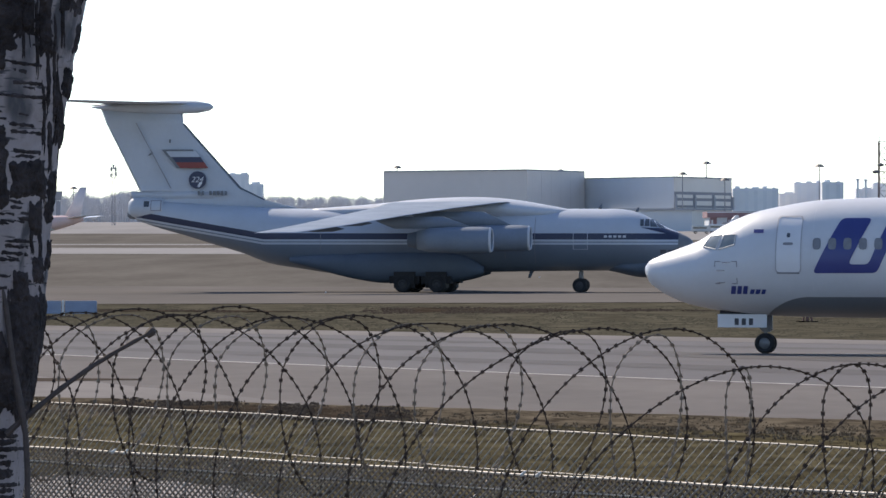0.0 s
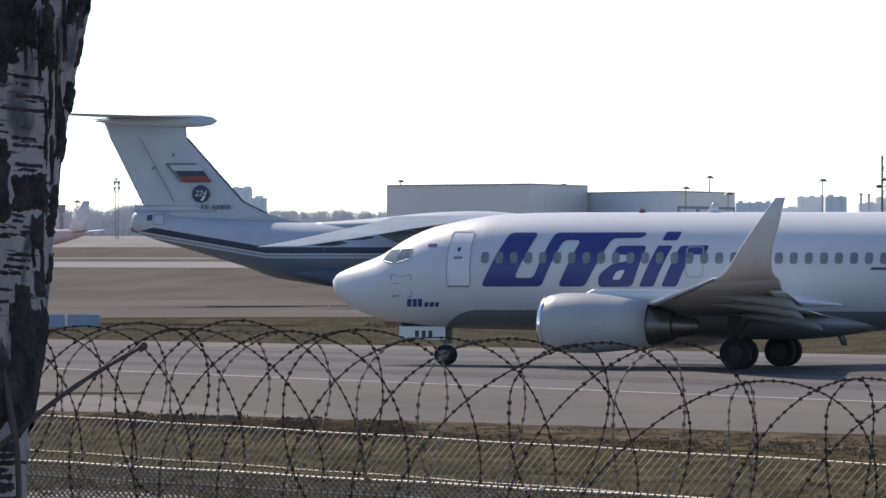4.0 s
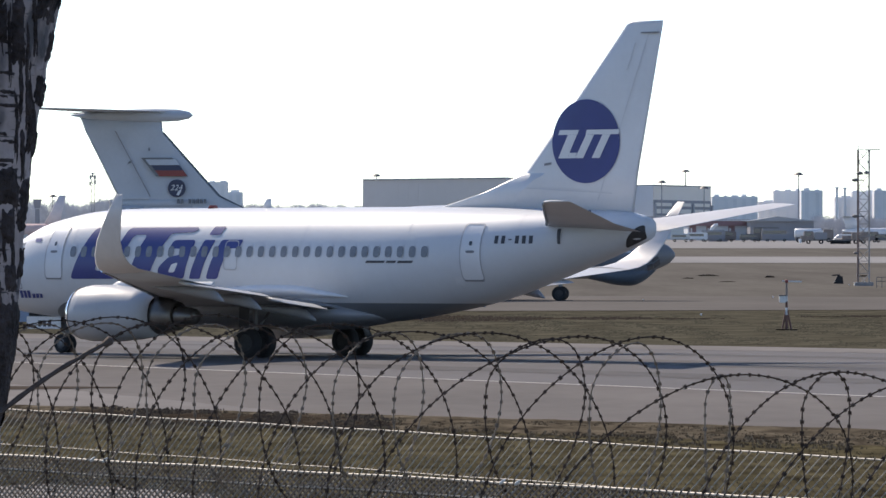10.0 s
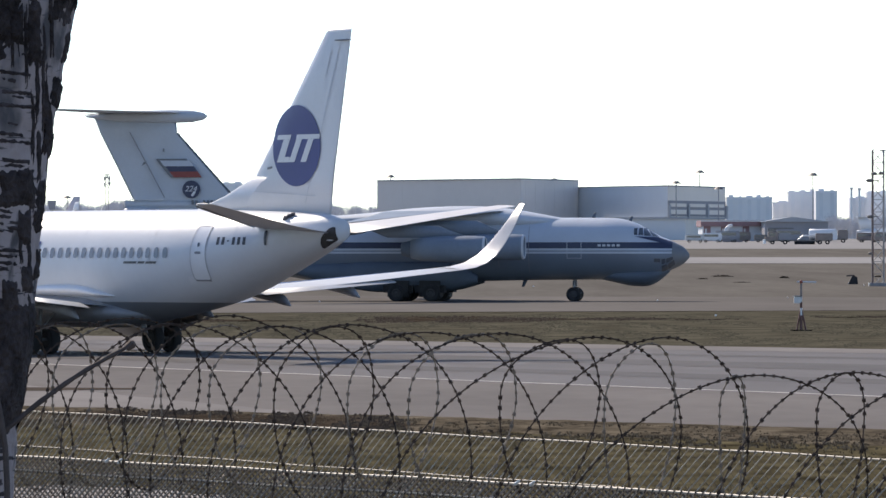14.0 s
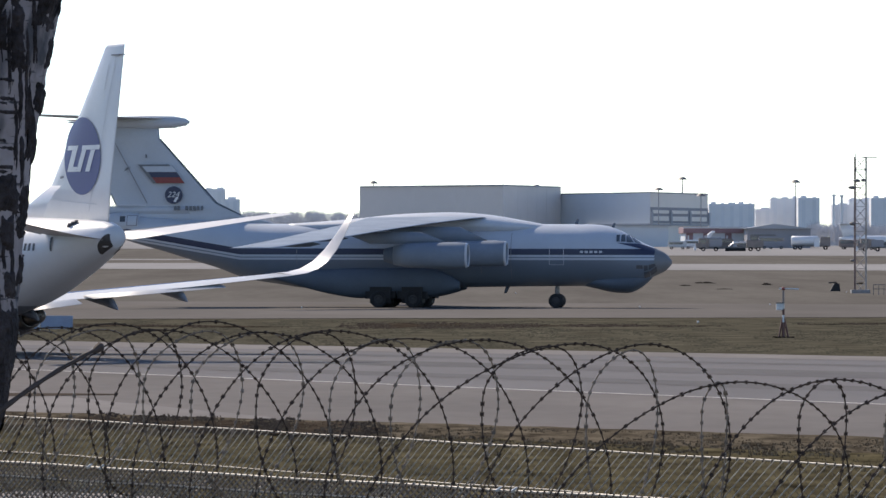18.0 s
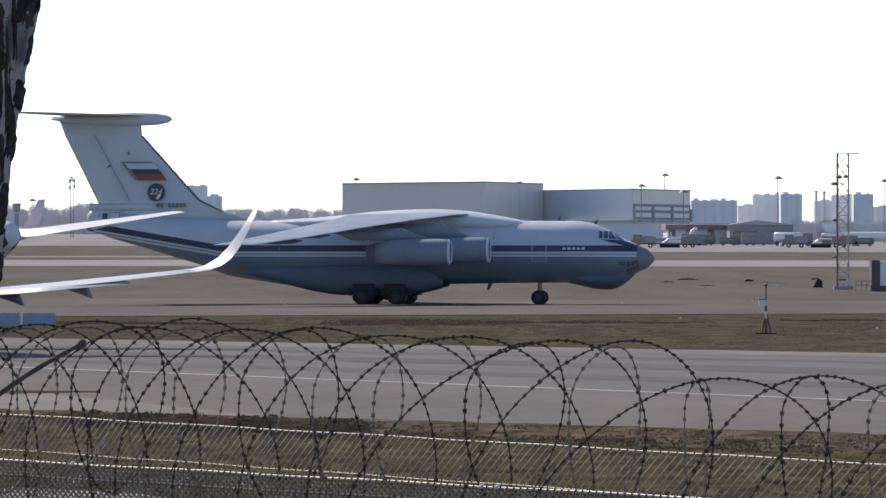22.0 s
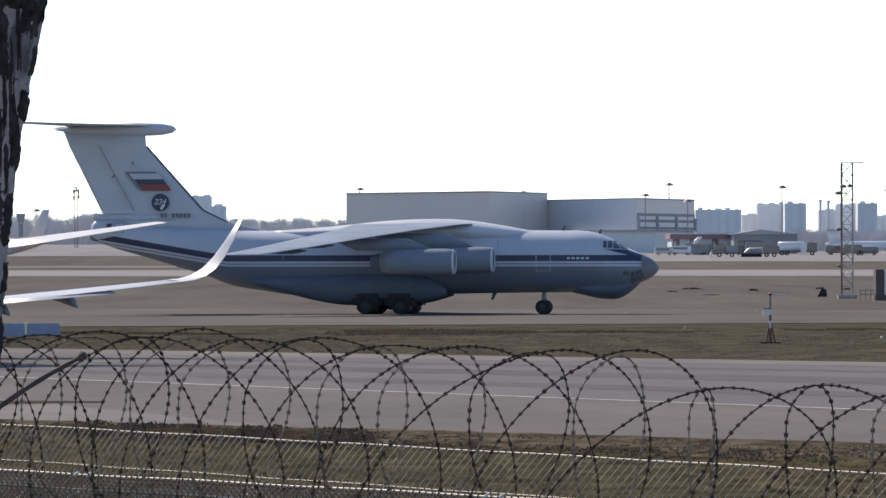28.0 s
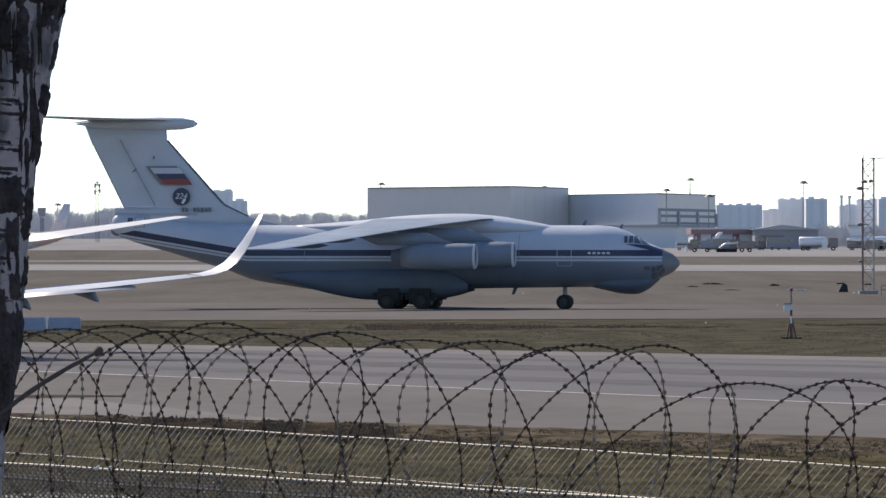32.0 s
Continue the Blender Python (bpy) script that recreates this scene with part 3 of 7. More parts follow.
tagged(part("apron", ([(-500, 1340, rise(1340) + 0.06), (-45, 1330, rise(1330) + 0.06), (-45, 1900, 11.7), (-500, 1900, 11.7), (-45, 1900, 5), (-500, 1900, 5), (-45, 1330, 5), (-500, 1340, 5)], [(0, 1, 2, 3), (1, 6, 4, 2), (3, 2, 4, 5), (0, 3, 5, 7)]), PALE_RUNWAY), "pale gently rising apron before the woods", "apron", kind="structure")


def turf(name, label, corners, count, height, width, material, seed, keep=None, ends=False, lean=2.0, base=0.0):
    """Clumps of standing grass between four (x, y) corners; keep: thins them out by place; ends: they also thin out towards the rim."""
    rng = random.Random(seed)
    a, b, c, d = [np.array(q, float) for q in corners]
    vs, fs = [], []
    for _ in range(count):
        u, v = rng.random(), rng.random()
        x, y = (1 - v) * ((1 - u) * a + u * b) + v * ((1 - u) * d + u * c)
        if keep and rng.random() > keep(x, y) * min(1.0, 6 * u * (1 - u) * 4 * v * (1 - v) * 1.5 if ends else 1.0):
            continue
        z, g = rise(y) + base, rng.uniform(0.5, 1.3)
        for _ in range(4):
            px, w, h = x + rng.gauss(0, 1.6 * width), width * rng.uniform(0.5, 1.2), height * g * rng.uniform(0.5, 1.2)
            q, k = rng.uniform(-0.6, 0.6) * h, len(vs)
            vs += [(px - w, y, z - 0.01), (px + w, y, z - 0.01), (px + q + 0.35 * w, y + lean * h, z + h), (px + q - 0.35 * w, y + lean * h, z + h)]
            fs.append((k, k + 1, k + 2, k + 3))
            if rng.random() < 0.5:
                y += rng.uniform(-0.2, 0.2)
    tagged(part(name, (vs, fs), material), label, "grass", kind="stuff")


def patchy(scale, low, seed):
    return lambda x, y: max(0.0, min(1.0, 3 * (noise.noise((x * scale, y * scale * 0.12, seed)) + low)))


turf("near_turf", "trampled olive and straw-coloured grass clumps behind the fence", strip((-5.6, 56.0), (4.8, 48.0), (-10.2, 121.0), (8.75, 104.5), 2, 2), 9000, 0.045, 0.014, TURF_OLIVE, 21, patchy(0.9, 0.25, 2.0))
turf("verge_turf", "ragged brown grass along the taxiway edge", strip((-9.9, 112.0), (8.6, 97.0), (-10.3, 125.4), (8.87, 107.7), 2, 2), 3200, 0.032, 0.02, TURF_BROWN, 22, patchy(1.4, 0.3, 5.0), base=0.045)
turf("edge_clods", "dark wet clods of soil along the taxiway edge", ((-8.2, 113.5), (-1.2, 106.5), (-1.4, 119.5), (-9.0, 126.5)), 1500, 0.035, 0.03, CLODS, 27, patchy(1.1, 0.3, 6.0), True, base=0.06)
turf("field_turf", "short dry grass clumps between the taxiways", strip((-20.5, 246.0), (17.5, 208.0), (-22.0, 330.0), (28.0, 322.0), 6, 6), 9000, 0.03, 0.06, TURF_FIELD, 23, patchy(0.35, 0.2, 8.0), lean=4.0)
for k, (corners, n) in enumerate(((((-6.5, 284), (4, 288), (4.5, 316), (-7, 318)), 1500), (((1, 294), (15, 298), (15, 307), (1, 308)), 700), (((19, 304), (26, 309), (26, 318), (19, 314)), 400), (((-26, 294), (-9, 288), (-9, 298), (-27, 308)), 500))):
    turf("soil_clods", "dark broken clods of soil and dead grass", corners, n, 0.05, 0.07, CLODS, 30 + k, patchy(0.5, 0.25, 3.0 + k), True, 3.0)


# ---------------------------------------------------------------- airliner
JET = Hull([(0, 2.62, 2.88, 0.1), (0.12, 2.38, 3.02, 0.34), (0.45, 2.1, 3.2, 0.62), (1.1, 1.75, 3.45, 0.98), (1.9, 1.52, 3.76, 1.27), (2.6, 1.4, 4.2, 1.48),
            (3.5, 1.3, 4.6, 1.68), (4.6, 1.24, 4.86, 1.8), (6.2, 1.2, 5.08, 1.87), (9, 1.18, 5.14, 1.88), (17.5, 1.18, 5.14, 1.88), (19.4, 1.26, 5.14, 1.88),
            (21.5, 1.55, 5.13, 1.84), (23.7, 1.98, 5.1, 1.68), (26, 2.68, 5.05, 1.33), (28, 3.35, 4.98, 0.92), (29.2, 3.78, 4.9, 0.58), (29.85, 4.05, 4.72, 0.3)], 80, 44)
BACK = Matrix.Translation((-15.0, 0, 0))
jet_wheels = []


def gear_wheel(name, radius, width, at, parent, stem):
    tyre, hub = stem
    w = part(name, tyre, TYRE, parent, m=Matrix.Translation(at))
    part("hub", hub, HUB, w, "pale grey wheel hub")
    return w


def airliner():
    jet = thing("airliner", "white twin-engine jet airliner with blue livery, taxiing on the taxiway", "aircraft")

    def p(name, me, material, label="", parent=None):
        return part(name, me, material, parent or jet, label, BACK if parent is None else None)

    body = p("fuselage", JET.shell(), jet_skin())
    for hand in (-1, 1):
        # cabin windows and their row
        for i in range(32):
            x = 6.06 + i * 0.508
            part("cabin_window", oval(JET, x, 3.62, 0.135, 0.19, hand, 0.024), WINDOW, body)
        for name, x0, z0, x1, z1 in (("front_door", 4.68, 2.66, 5.55, 4.52), ("rear_door", 23.22, 2.66, 24.04, 4.56), ("overwing_exit", 13.05, 2.98, 13.66, 4.0)):
            d = part(name, ring(JET, rect(x0, z0, x1, z1), 0.035, hand, 0.02), DOOR_SEAM, body, "white cabin door with a fine grey seam")
            if name != "overwing_exit":
                part("door_panel", paint(JET, soften(rect(x0 + 0.03, z0 + 0.03, x1 - 0.03, z1 - 0.03), 0.12), hand, 0.01), PAINT, d)
                part("door_window", oval(JET, x0 + 0.42, z0 + 1.24, 0.06, 0.075, hand, 0.024), GLASS_DARK, d)
                part("door_handle", oval(JET, x0 + 0.42, z0 + 0.96, 0.17, 0.045, hand, 0.024), SEAM, d)
                part("door_sill", JET.decal(rect(x0 + 0.06, z0 - 0.02, x1 - 0.06, z0 + 0.03), hand, 0.024, 4, 1), SEAM, d)
        # slanting blue livery shapes with rounded corners
        for outline, r in (([(6.83, 4.45), (7.84, 4.45), (7.1, 2.95), (7.77, 2.95), (8.42, 4.45), (11.62, 4.46), (11.48, 4.28), (10.45, 4.26), (9.55, 2.67), (8.62, 2.67), (9.36, 4.2), (8.76, 4.2), (8.03, 2.67), (5.92, 2.66)], 0.16),
                           ([(10.66, 4.02), (11.68, 4.02), (11.2, 2.68), (10.02, 2.66), (10.05, 3.06), (10.55, 3.44), (11.05, 3.5), (11.06, 3.72), (10.52, 3.72)], 0.16),
                           ([(12.28, 4.48), (12.8, 4.48), (12.68, 4.19), (12.17, 4.19)], 0.06), ([(12.06, 4.02), (12.56, 4.02), (11.93, 2.68), (11.44, 2.68)], 0.06),
                           ([(12.84, 4.02), (13.82, 4.03), (13.68, 3.73), (13.24, 3.73), (12.73, 2.68), (12.2, 2.68)], 0.1)):
            part("livery_shape", paint(JET, soften(outline, r), hand, 0.015), BLUE, body, "dark blue slanting livery shape")
        part("livery_gap", paint(JET, soften([(10.52, 2.9), (10.68, 3.18), (10.98, 3.24), (10.8, 2.9)], 0.08), hand, 0.019), PAINT, body, "white rounded gap in the livery")
        # small lettering as bars
        for x0, x1, z0, z1 in ((3.12, 3.28, 1.98, 2.24), (3.33, 3.48, 1.98, 2.24), (3.53, 3.68, 1.98, 2.24), (3.76, 3.9, 1.98, 2.13), (3.95, 4.1, 1.98, 2.13), (4.15, 4.28, 1.98, 2.13)):
            part("lettering_bar", JET.decal(rect(x0, z0, x1, z1, 0.06), hand, 0.016, 2, 1), BLUE, body, "small blue lettering bar")
        for i in range(6):
            if i != 2:
                part("registration_bar", JET.decal(rect(24.54 + i * 0.26, 3.89, 24.68 + i * 0.26, 4.15), hand, 0.016, 1, 1), LETTER, body, "dark registration bar")
        part("registration_bar", JET.decal(rect(25.07, 4.0, 25.2, 4.04), hand, 0.016, 1, 1), LETTER, body)
        for x0, x1 in ((19.32, 20.12), (20.2, 20.6), (20.68, 21.3)):
            part("type_bar", JET.decal(rect(x0, 3.24, x1, 3.32, 0.05), hand, 0.016, 2, 1), LETTER, body)
        # flight deck glazing
        for c in (((2.13, 3.52), (2.62, 3.43), (2.75, 3.9), (2.34, 3.86)), ((2.72, 3.43), (3.26, 3.58), (3.28, 3.92), (2.86, 3.9))):
            g = part("cockpit_window", JET.decal(c, hand, 0.015, 4, 4), GLASS_COCKPIT, body, "cockpit window with a reflection put into its grey")
            for a, b in zip(c, c[1:] + c[:1]):
                pts = [(a[0] + (b[0] - a[0]) * i / 4, a[1] + (b[1] - a[1]) * i / 4) for i in range(5)]
                part("window_frame", tube([(x, hand * (JET.side(x, z) + 0.012), z) for x, z in pts], 0.022, 6), PAINT_WARM, g)
        # small plates, panel ticks and probes on the nose
        part("flag_plate", JET.decal(rect(3.9, 3.96, 4.24, 4.08), hand, 0.016, 2, 1), BLUE, body, "small blue flag plate")
        for x0, z0, x1, z1 in ((2.62, 3.02, 2.8, 3.05), (3.2, 3.02, 3.38, 3.05), (2.62, 2.3, 2.8, 2.33), (3.2, 2.3, 3.38, 2.33), (3.36, 2.86, 3.39, 3.04), (3.36, 2.32, 3.39, 2.5), (2.6, 2.86, 2.63, 3.04)):
            part("panel_tick", JET.decal(rect(x0, z0, x1, z1), hand, 0.014, 1, 1), SEAM, body)
        for x0, z0 in ((2.86, 2.75), (2.86, 2.35), (3.05, 3.0)):
            y0 = JET.side(x0, z0)
            part("probe", tube([(x0 + 0.1, hand * y0, z0), (x0, hand * (y0 + 0.09), z0), (x0 - 0.16, hand * (y0 + 0.1), z0)], 0.016, 6), LIP, body)
        for x0, z0, w, h in ((7.0, 2.06, 0.5, 0.014), (18.4, 2.2, 0.6, 0.014), (21.6, 2.55, 0.9, 0.014), (22.9, 2.5, 0.35, 0.3)):
            part("access_panel", JET.decal(rect(x0, z0, x0 + w, z0 + h), hand, 0.011, 2, 1), PANEL, body)
        for x0 in (5.9, 11.0, 16.4, 20.9, 25.3):
            part("skin_joint", JET.decal(rect(x0, 2.0 if x0 < 20 else 2.9, x0 + 0.02, 5.0), hand, 0.007, 1, 14), PANEL, body)
        # wing with winglet
        wing = [(10.2, 1.5, 1.72, 7.6, 0.13), (11.3, 2.8, 1.85, 6.2, 0.125), (12.75, 4.9, 2.08, 4.75, 0.12), (15.5, 9.7, 2.6, 3.1, 0.11), (17.4, 13.1, 2.99, 2.05, 0.1)]
        tip = [(17.4, 13.1, 2.99, 2.05, 0.1), (17.74, 13.65, 3.07, 1.74, 0.08), (18.06, 14.12, 3.23, 1.46, 0.07), (18.38, 14.52, 3.53, 1.23, 0.06), (18.74, 14.82, 3.97, 1.0, 0.05), (19.25, 15.06, 4.58, 0.74, 0.05), (19.97, 15.3, 5.44, 0.3, 0.04)]
        fix = (lambda q: q) if hand > 0 else mirror
        w = p("wing", fix(foil(wing)), PAINT_WARM, "pale grey swept wing")
        part("leading_edge", fix(tube([(x + 0.03, y, z) for x, y, z, c, th in wing[2:]], [0.1, 0.075, 0.05], 10)), LIP, w, "bright bare-metal leading edge")
        part("winglet", fix(winglet(tip)), WINGLET, w, "tall white blended winglet")
        for a, b, z0, z1, c0, c1, dz in ((2.6, 4.7, 1.84, 2.05, 0.95, 0.85, 0.16), (5.2, 10.4, 2.17, 2.7, 0.8, 0.6, 0.1)):
            x0, x1 = (17.35, 17.25) if a < 4 else (17.2, 18.35)
            fl = foil([(x0, a, z0, c0, 0.12), (x1, b, z1, c1, 0.12)])
            fl = ([(x, y, z - (x - 17.2) * dz) for x, y, z in fl[0]], fl[1], True)
            part("flap", fix(fl), PAINT_WARM, w, "lowered grey trailing-edge flap")
        for y in (2.9, 6.1, 8.75):
            te = float(np.interp(y, [2.8, 4.9, 9.7, 14.1], [17.5, 17.5, 18.6, 19.7]))
            zt = float(np.interp(y, [2.8, 4.9, 9.7, 14.1], [1.86, 2.14, 2.68, 3.1]))
            canoe = Hull([(te - 2.6, zt - 0.14, zt - 0.1, 0.03), (te - 1.6, zt - 0.3, zt - 0.06, 0.15), (te - 0.5, zt - 0.46, zt - 0.08, 0.17), (te + 0.1, zt - 0.56, zt - 0.2, 0.13), (te + 0.5, zt - 0.6, zt - 0.54, 0.03)], 14, 12)
            part("flap_track_fairing", fix(moved(canoe.shell(), 0, y, 0)), BELLY, w, "grey flap track fairing")
        # engine
        eng = p("engine", fix(moved(turned([(8.86, 0.72), (8.72, 0.78), (8.7, 0.84), (8.8, 0.92), (9.3, 1.02), (10.4, 1.03), (11.5, 0.92), (12.35, 0.77), (12.3, 0.7), (11.8, 0.7)], 40, 0.9), 0.45, 4.83, 1.45)), NACELLE, "rounded pale grey engine nacelle under the wing")
        part("intake_lip", fix(moved(turned([(9.0, 0.71), (8.85, 0.725), (8.71, 0.79), (8.69, 0.845), (8.78, 0.925), (8.86, 0.955)], 40, 0.9), 0.45, 4.83, 1.45)), LIP, eng, "polished metal intake lip")
        part("intake_duct", fix(moved(turned([(8.9, 0.715), (9.7, 0.7), (9.7, 0.02)], 32, 0.9), 0.45, 4.83, 1.45)), DARK, eng)
        part("exhaust_nozzle", fix(moved(turned([(11.7, 0.68), (12.4, 0.66), (13.1, 0.5), (13.15, 0.42), (12.6, 0.4)], 32, 0.95), 0.45, 4.83, 1.42)), EXHAUST, eng, "dark metal exhaust nozzle")
        part("exhaust_cone", fix(moved(turned([(12.4, 0.4), (13.3, 0.36), (13.85, 0.27), (13.95, 0.2), (13.96, 0.03)], 24), 0.45, 4.83, 1.42)), EXHAUST, eng)
        part("pylon", fix(foil([(10.0, 4.83, 2.2, 4.9, 0.055), (10.8, 4.83, 2.6, 4.4, 0.05)], True)), PAINT, eng)
        # tailplane
        st = p("tailplane", fix(drooped(foil([(26.0, 0.6, 4.42, 3.85, 0.1), (27.3, 2.3, 4.62, 2.75, 0.09), (30.12, 6.25, 5.2, 1.1, 0.08), (30.4, 6.36, 5.22, 0.8, 0.05)]))), TAIL_GREY, "grey-white tailplane")
        part("drain_mast", JET.decal(((26.9, 3.88), (27.0, 3.88), (27.0, 4.36), (26.86, 4.36)), hand, 0.04, 2, 6), LETTER, body, "short dark mast on the rear fuselage")
        for x, z in ((27.3, 4.78), (27.38, 4.84), (27.46, 4.89)):
            y = hand * JET.side(x, z)
            part("vortex_generator", foil([(x, y, z - 0.06, 0.3, 0.12), (x + 0.12, y, z + 0.1, 0.18, 0.12)], True), LETTER, body, "small dark vortex generator")
        part("leading_edge", fix(tube([(26.6, 1.4, 4.52), (27.3, 2.3, 4.63), (28.7, 4.3, 4.9), (30.08, 6.22, 5.15)], [0.05, 0.055, 0.05, 0.03], 8)), BELLY, st, "grey tailplane leading edge")
    fin = p("tail_fin", foil([(23.9, 0, 4.9, 5.25, 0.095), (24.62, 0, 6.2, 4.7, 0.09), (26.9, 0, 8.8, 2.95, 0.088), (28.85, 0, 11.1, 1.47, 0.085), (29.05, 0, 11.21, 1.27, 0.05)], True), PAINT, "tall white tail fin")
    part("dorsal_fin", foil([(20.7, 0, 5.02, 6.0, 0.02), (22.9, 0, 5.6, 3.2, 0.05), (24.62, 0, 6.24, 2.0, 0.09)], True), PAINT, fin)
    part("rudder_seam", box(29.5, -0.1, 10.8, 30.18, 0.1, 10.84), SEAM, fin)
    for hand in (-1, 1):
        fin_logo(fin, hand)
        for a, b, w, mtl in (((27.7, 5.3), (29.78, 10.8), 0.035, PANEL), ((24.7, 5.75), (28.3, 5.55), 0.03, PANEL), ((28.9, 9.6), (29.25, 10.5), 0.05, PANEL), ((25.5, 6.52), (25.8, 6.56), 0.08, SEAM)):
            v, n = [], 10
            for i in range(n + 1):
                x, z = a[0] + (b[0] - a[0]) * i / n, a[1] + (b[1] - a[1]) * i / n
                for s in (-0.5, 0.5):
                    px, pz = (x, z + s * w) if abs(b[0] - a[0]) > abs(b[1] - a[1]) else (x + s * w, z)
                    v.append((px, hand * (fin_half(px, pz) + 0.022), pz))
            part("fin_seam", (v, [(2 * i, 2 * i + 1, 2 * i + 3, 2 * i + 2) for i in range(n)], True), mtl, fin, "faint seam on the tail fin")
    p("wing_fairing", Hull([(8.6, 1.5, 1.9, 0.6), (10.5, 1.0, 2.25, 1.75), (13, 0.92, 2.4, 2.02), (16.5, 0.94, 2.2, 1.98), (17.8, 1.06, 1.95, 1.6), (18.9, 1.22, 1.72, 0.95), (19.6, 1.35, 1.6, 0.4)], 30, 28).shell(), BELLY, "grey belly fairing")
    p("root_fairing", Hull([(12.0, 2.0, 2.5, 1.7), (14.5, 1.88, 2.75, 1.9), (16.2, 1.88, 2.72, 1.92), (17.2, 1.9, 2.48, 1.88), (18.3, 1.98, 2.2, 1.62)], 24, 28).shell(), PAINT, "white fairing along the wing root")
    for hand in (-1, 1):
        part("exhaust_stain", paint(JET, soften([(29.02, 3.74), (29.45, 3.92), (29.83, 4.08), (29.84, 4.5), (29.62, 4.46), (29.28, 4.14)], 0.1), hand, 0.012), SOOT, body, "sooty panel under the tail exhaust")
    p("antenna", foil([(13.2, 0, 5.1, 0.42, 0.08), (13.42, 0, 5.46, 0.2, 0.08)], True), PAINT)
    p("beacon", foil([(10.9, 0, 5.12, 0.2, 0.5), (10.95, 0, 5.24, 0.1, 0.4)], True), RED)
    p("tail_skid", foil([(17.6, 0, 1.28, 0.3, 0.2), (17.85, 0, 0.75, 0.2, 0.2)], True), STEEL, "small belly mast")
    # landing gear
    small, large = wheel_meshes(0.34, 0.2), wheel_meshes(0.53, 0.36)
    small, large = [mesh("wheel", *q) for q in small], [mesh("wheel", *q) for q in large]
    for q, mt in ((small, (TYRE, STEEL)), (large, (TYRE, HUB))):
        q[0].materials.append(mt[0])
        q[1].materials.append(mt[1])
    for name, x, y, stem, r, gap, top in (("nose_gear", 4.04, 0, small, 0.34, 0.17, 1.4), ("main_gear", 15.11, 2.63, large, 0.52, 0.39, 1.9), ("main_gear", 15.11, -2.63, large, 0.52, 0.39, 1.9)):
        g = p(name, join(tube([(x, y, r), (x + 0.02, y, top)], 0.075 if y else 0.06, 12), tube([(x, y - gap, r), (x, y + gap, r)], 0.06, 10), tube([(x, y, r + 0.35), (x + (0.1 if y else -0.7), y * 0.62, top)], 0.045, 8)), STEEL, "steel landing gear leg")
        for s in (-1, 1):
            w = gear_wheel("wheel", r, 0.3, (x - 15.0, y + s * gap, r), None, stem)
            w.parent = jet
            jet_wheels.append((w, (x - 15.0, y + s * gap, r), r))
        if y:
            part("gear_door", bevel_box(x - 0.2, y + math.copysign(0.62, y) - 0.02, 1.05, x + 0.25, y + math.copysign(0.62, y) + 0.02, 1.75, 0.02), SOOT, g)
        else:
            part("torque_link", bevel_box(x - 0.16, -0.13, 0.72, x + 0.22, 0.13, 1.36, 0.05), STEEL_DARK, g, "dark steering unit on the nose leg")
            part("taxi_lamp", tube([(x - 0.26, 0, 0.95), (x - 0.14, 0, 0.95)], 0.1, 12), LIP, g)
            part("gear_bay", bevel_box(x - 1.5, -0.3, 1.3, x + 0.2, 0.3, 1.42, 0.02), DARK, g)
            for s in (-1, 1):
                d = part("gear_door", bevel_box(x - 1.55, s * 0.34 - 0.015, 0.86, x + 0.1, s * 0.34 + 0.015, 1.3, 0.012), PAINT, g, "white nose gear door")
                for i in range(3):
                    part("door_bar", box(x - 0.98 + i * 0.24, s * 0.36 - 0.004, 0.94, x - 0.84 + i * 0.24, s * 0.36 + 0.004, 1.16), LETTER, d)
    return jet


def winglet(tip):
    """The upturned wing end: sections that lean from flat to upright."""
    n = 7
    us = [0.5 - 0.5 * math.cos(math.pi * i / n) for i in range(n + 1)]
    vs, fs = [], []
    for i, (x, y, z, c, th) in enumerate(tip):
        lean = radians([5, 14, 28, 46, 62, 72, 78][i])
        top = [(u, th * 2.2 * math.sqrt(u) * (1 - u)) for u in us]
        ring = top + [(u, -t) for u, t in top[-2:0:-1]]
        for u, t in ring:
            vs.append((x + u * c, y - t * c * 0.5 * math.sin(lean), z + t * c * 0.5 * math.cos(lean)))
    k = 2 * n
    for i in range(len(tip) - 1):
        for j in range(k):
            a, b = i * k + j, i * k + (j + 1) % k
            fs.append((a, b, b + k, a + k))
    fs.append(tuple(range(len(vs) - k, len(vs))))
    return vs, fs, True


def drooped(p):
    """The tailplane's root, trimmed trailing edge down."""
    return ([(x, y, z - 0.06 * max(0.0, x - 27.2) * max(0.0, 1 - y / 4.5)) for x, y, z in p[0]], *p[1:])


def fin_half(x, z):
    """Half thickness of the tail fin at a point of its side."""
    le = np.interp(z, [4.9, 6.2, 8.8, 11.1], [23.9, 24.62, 26.9, 28.85])
    c = np.interp(z, [4.9, 6.2, 8.8, 11.1], [5.25, 4.7, 2.95, 1.47])
    u = min(1.0, max(0.0, (x - le) / c))
    th = np.interp(z, [4.9, 6.2, 8.8, 11.1], [0.095, 0.09, 0.088, 0.085])
    return th * 5.2 * (0.2969 * math.sqrt(u) - 0.126 * u - 0.3516 * u * u + 0.2843 * u ** 3 - 0.1015 * u ** 4)


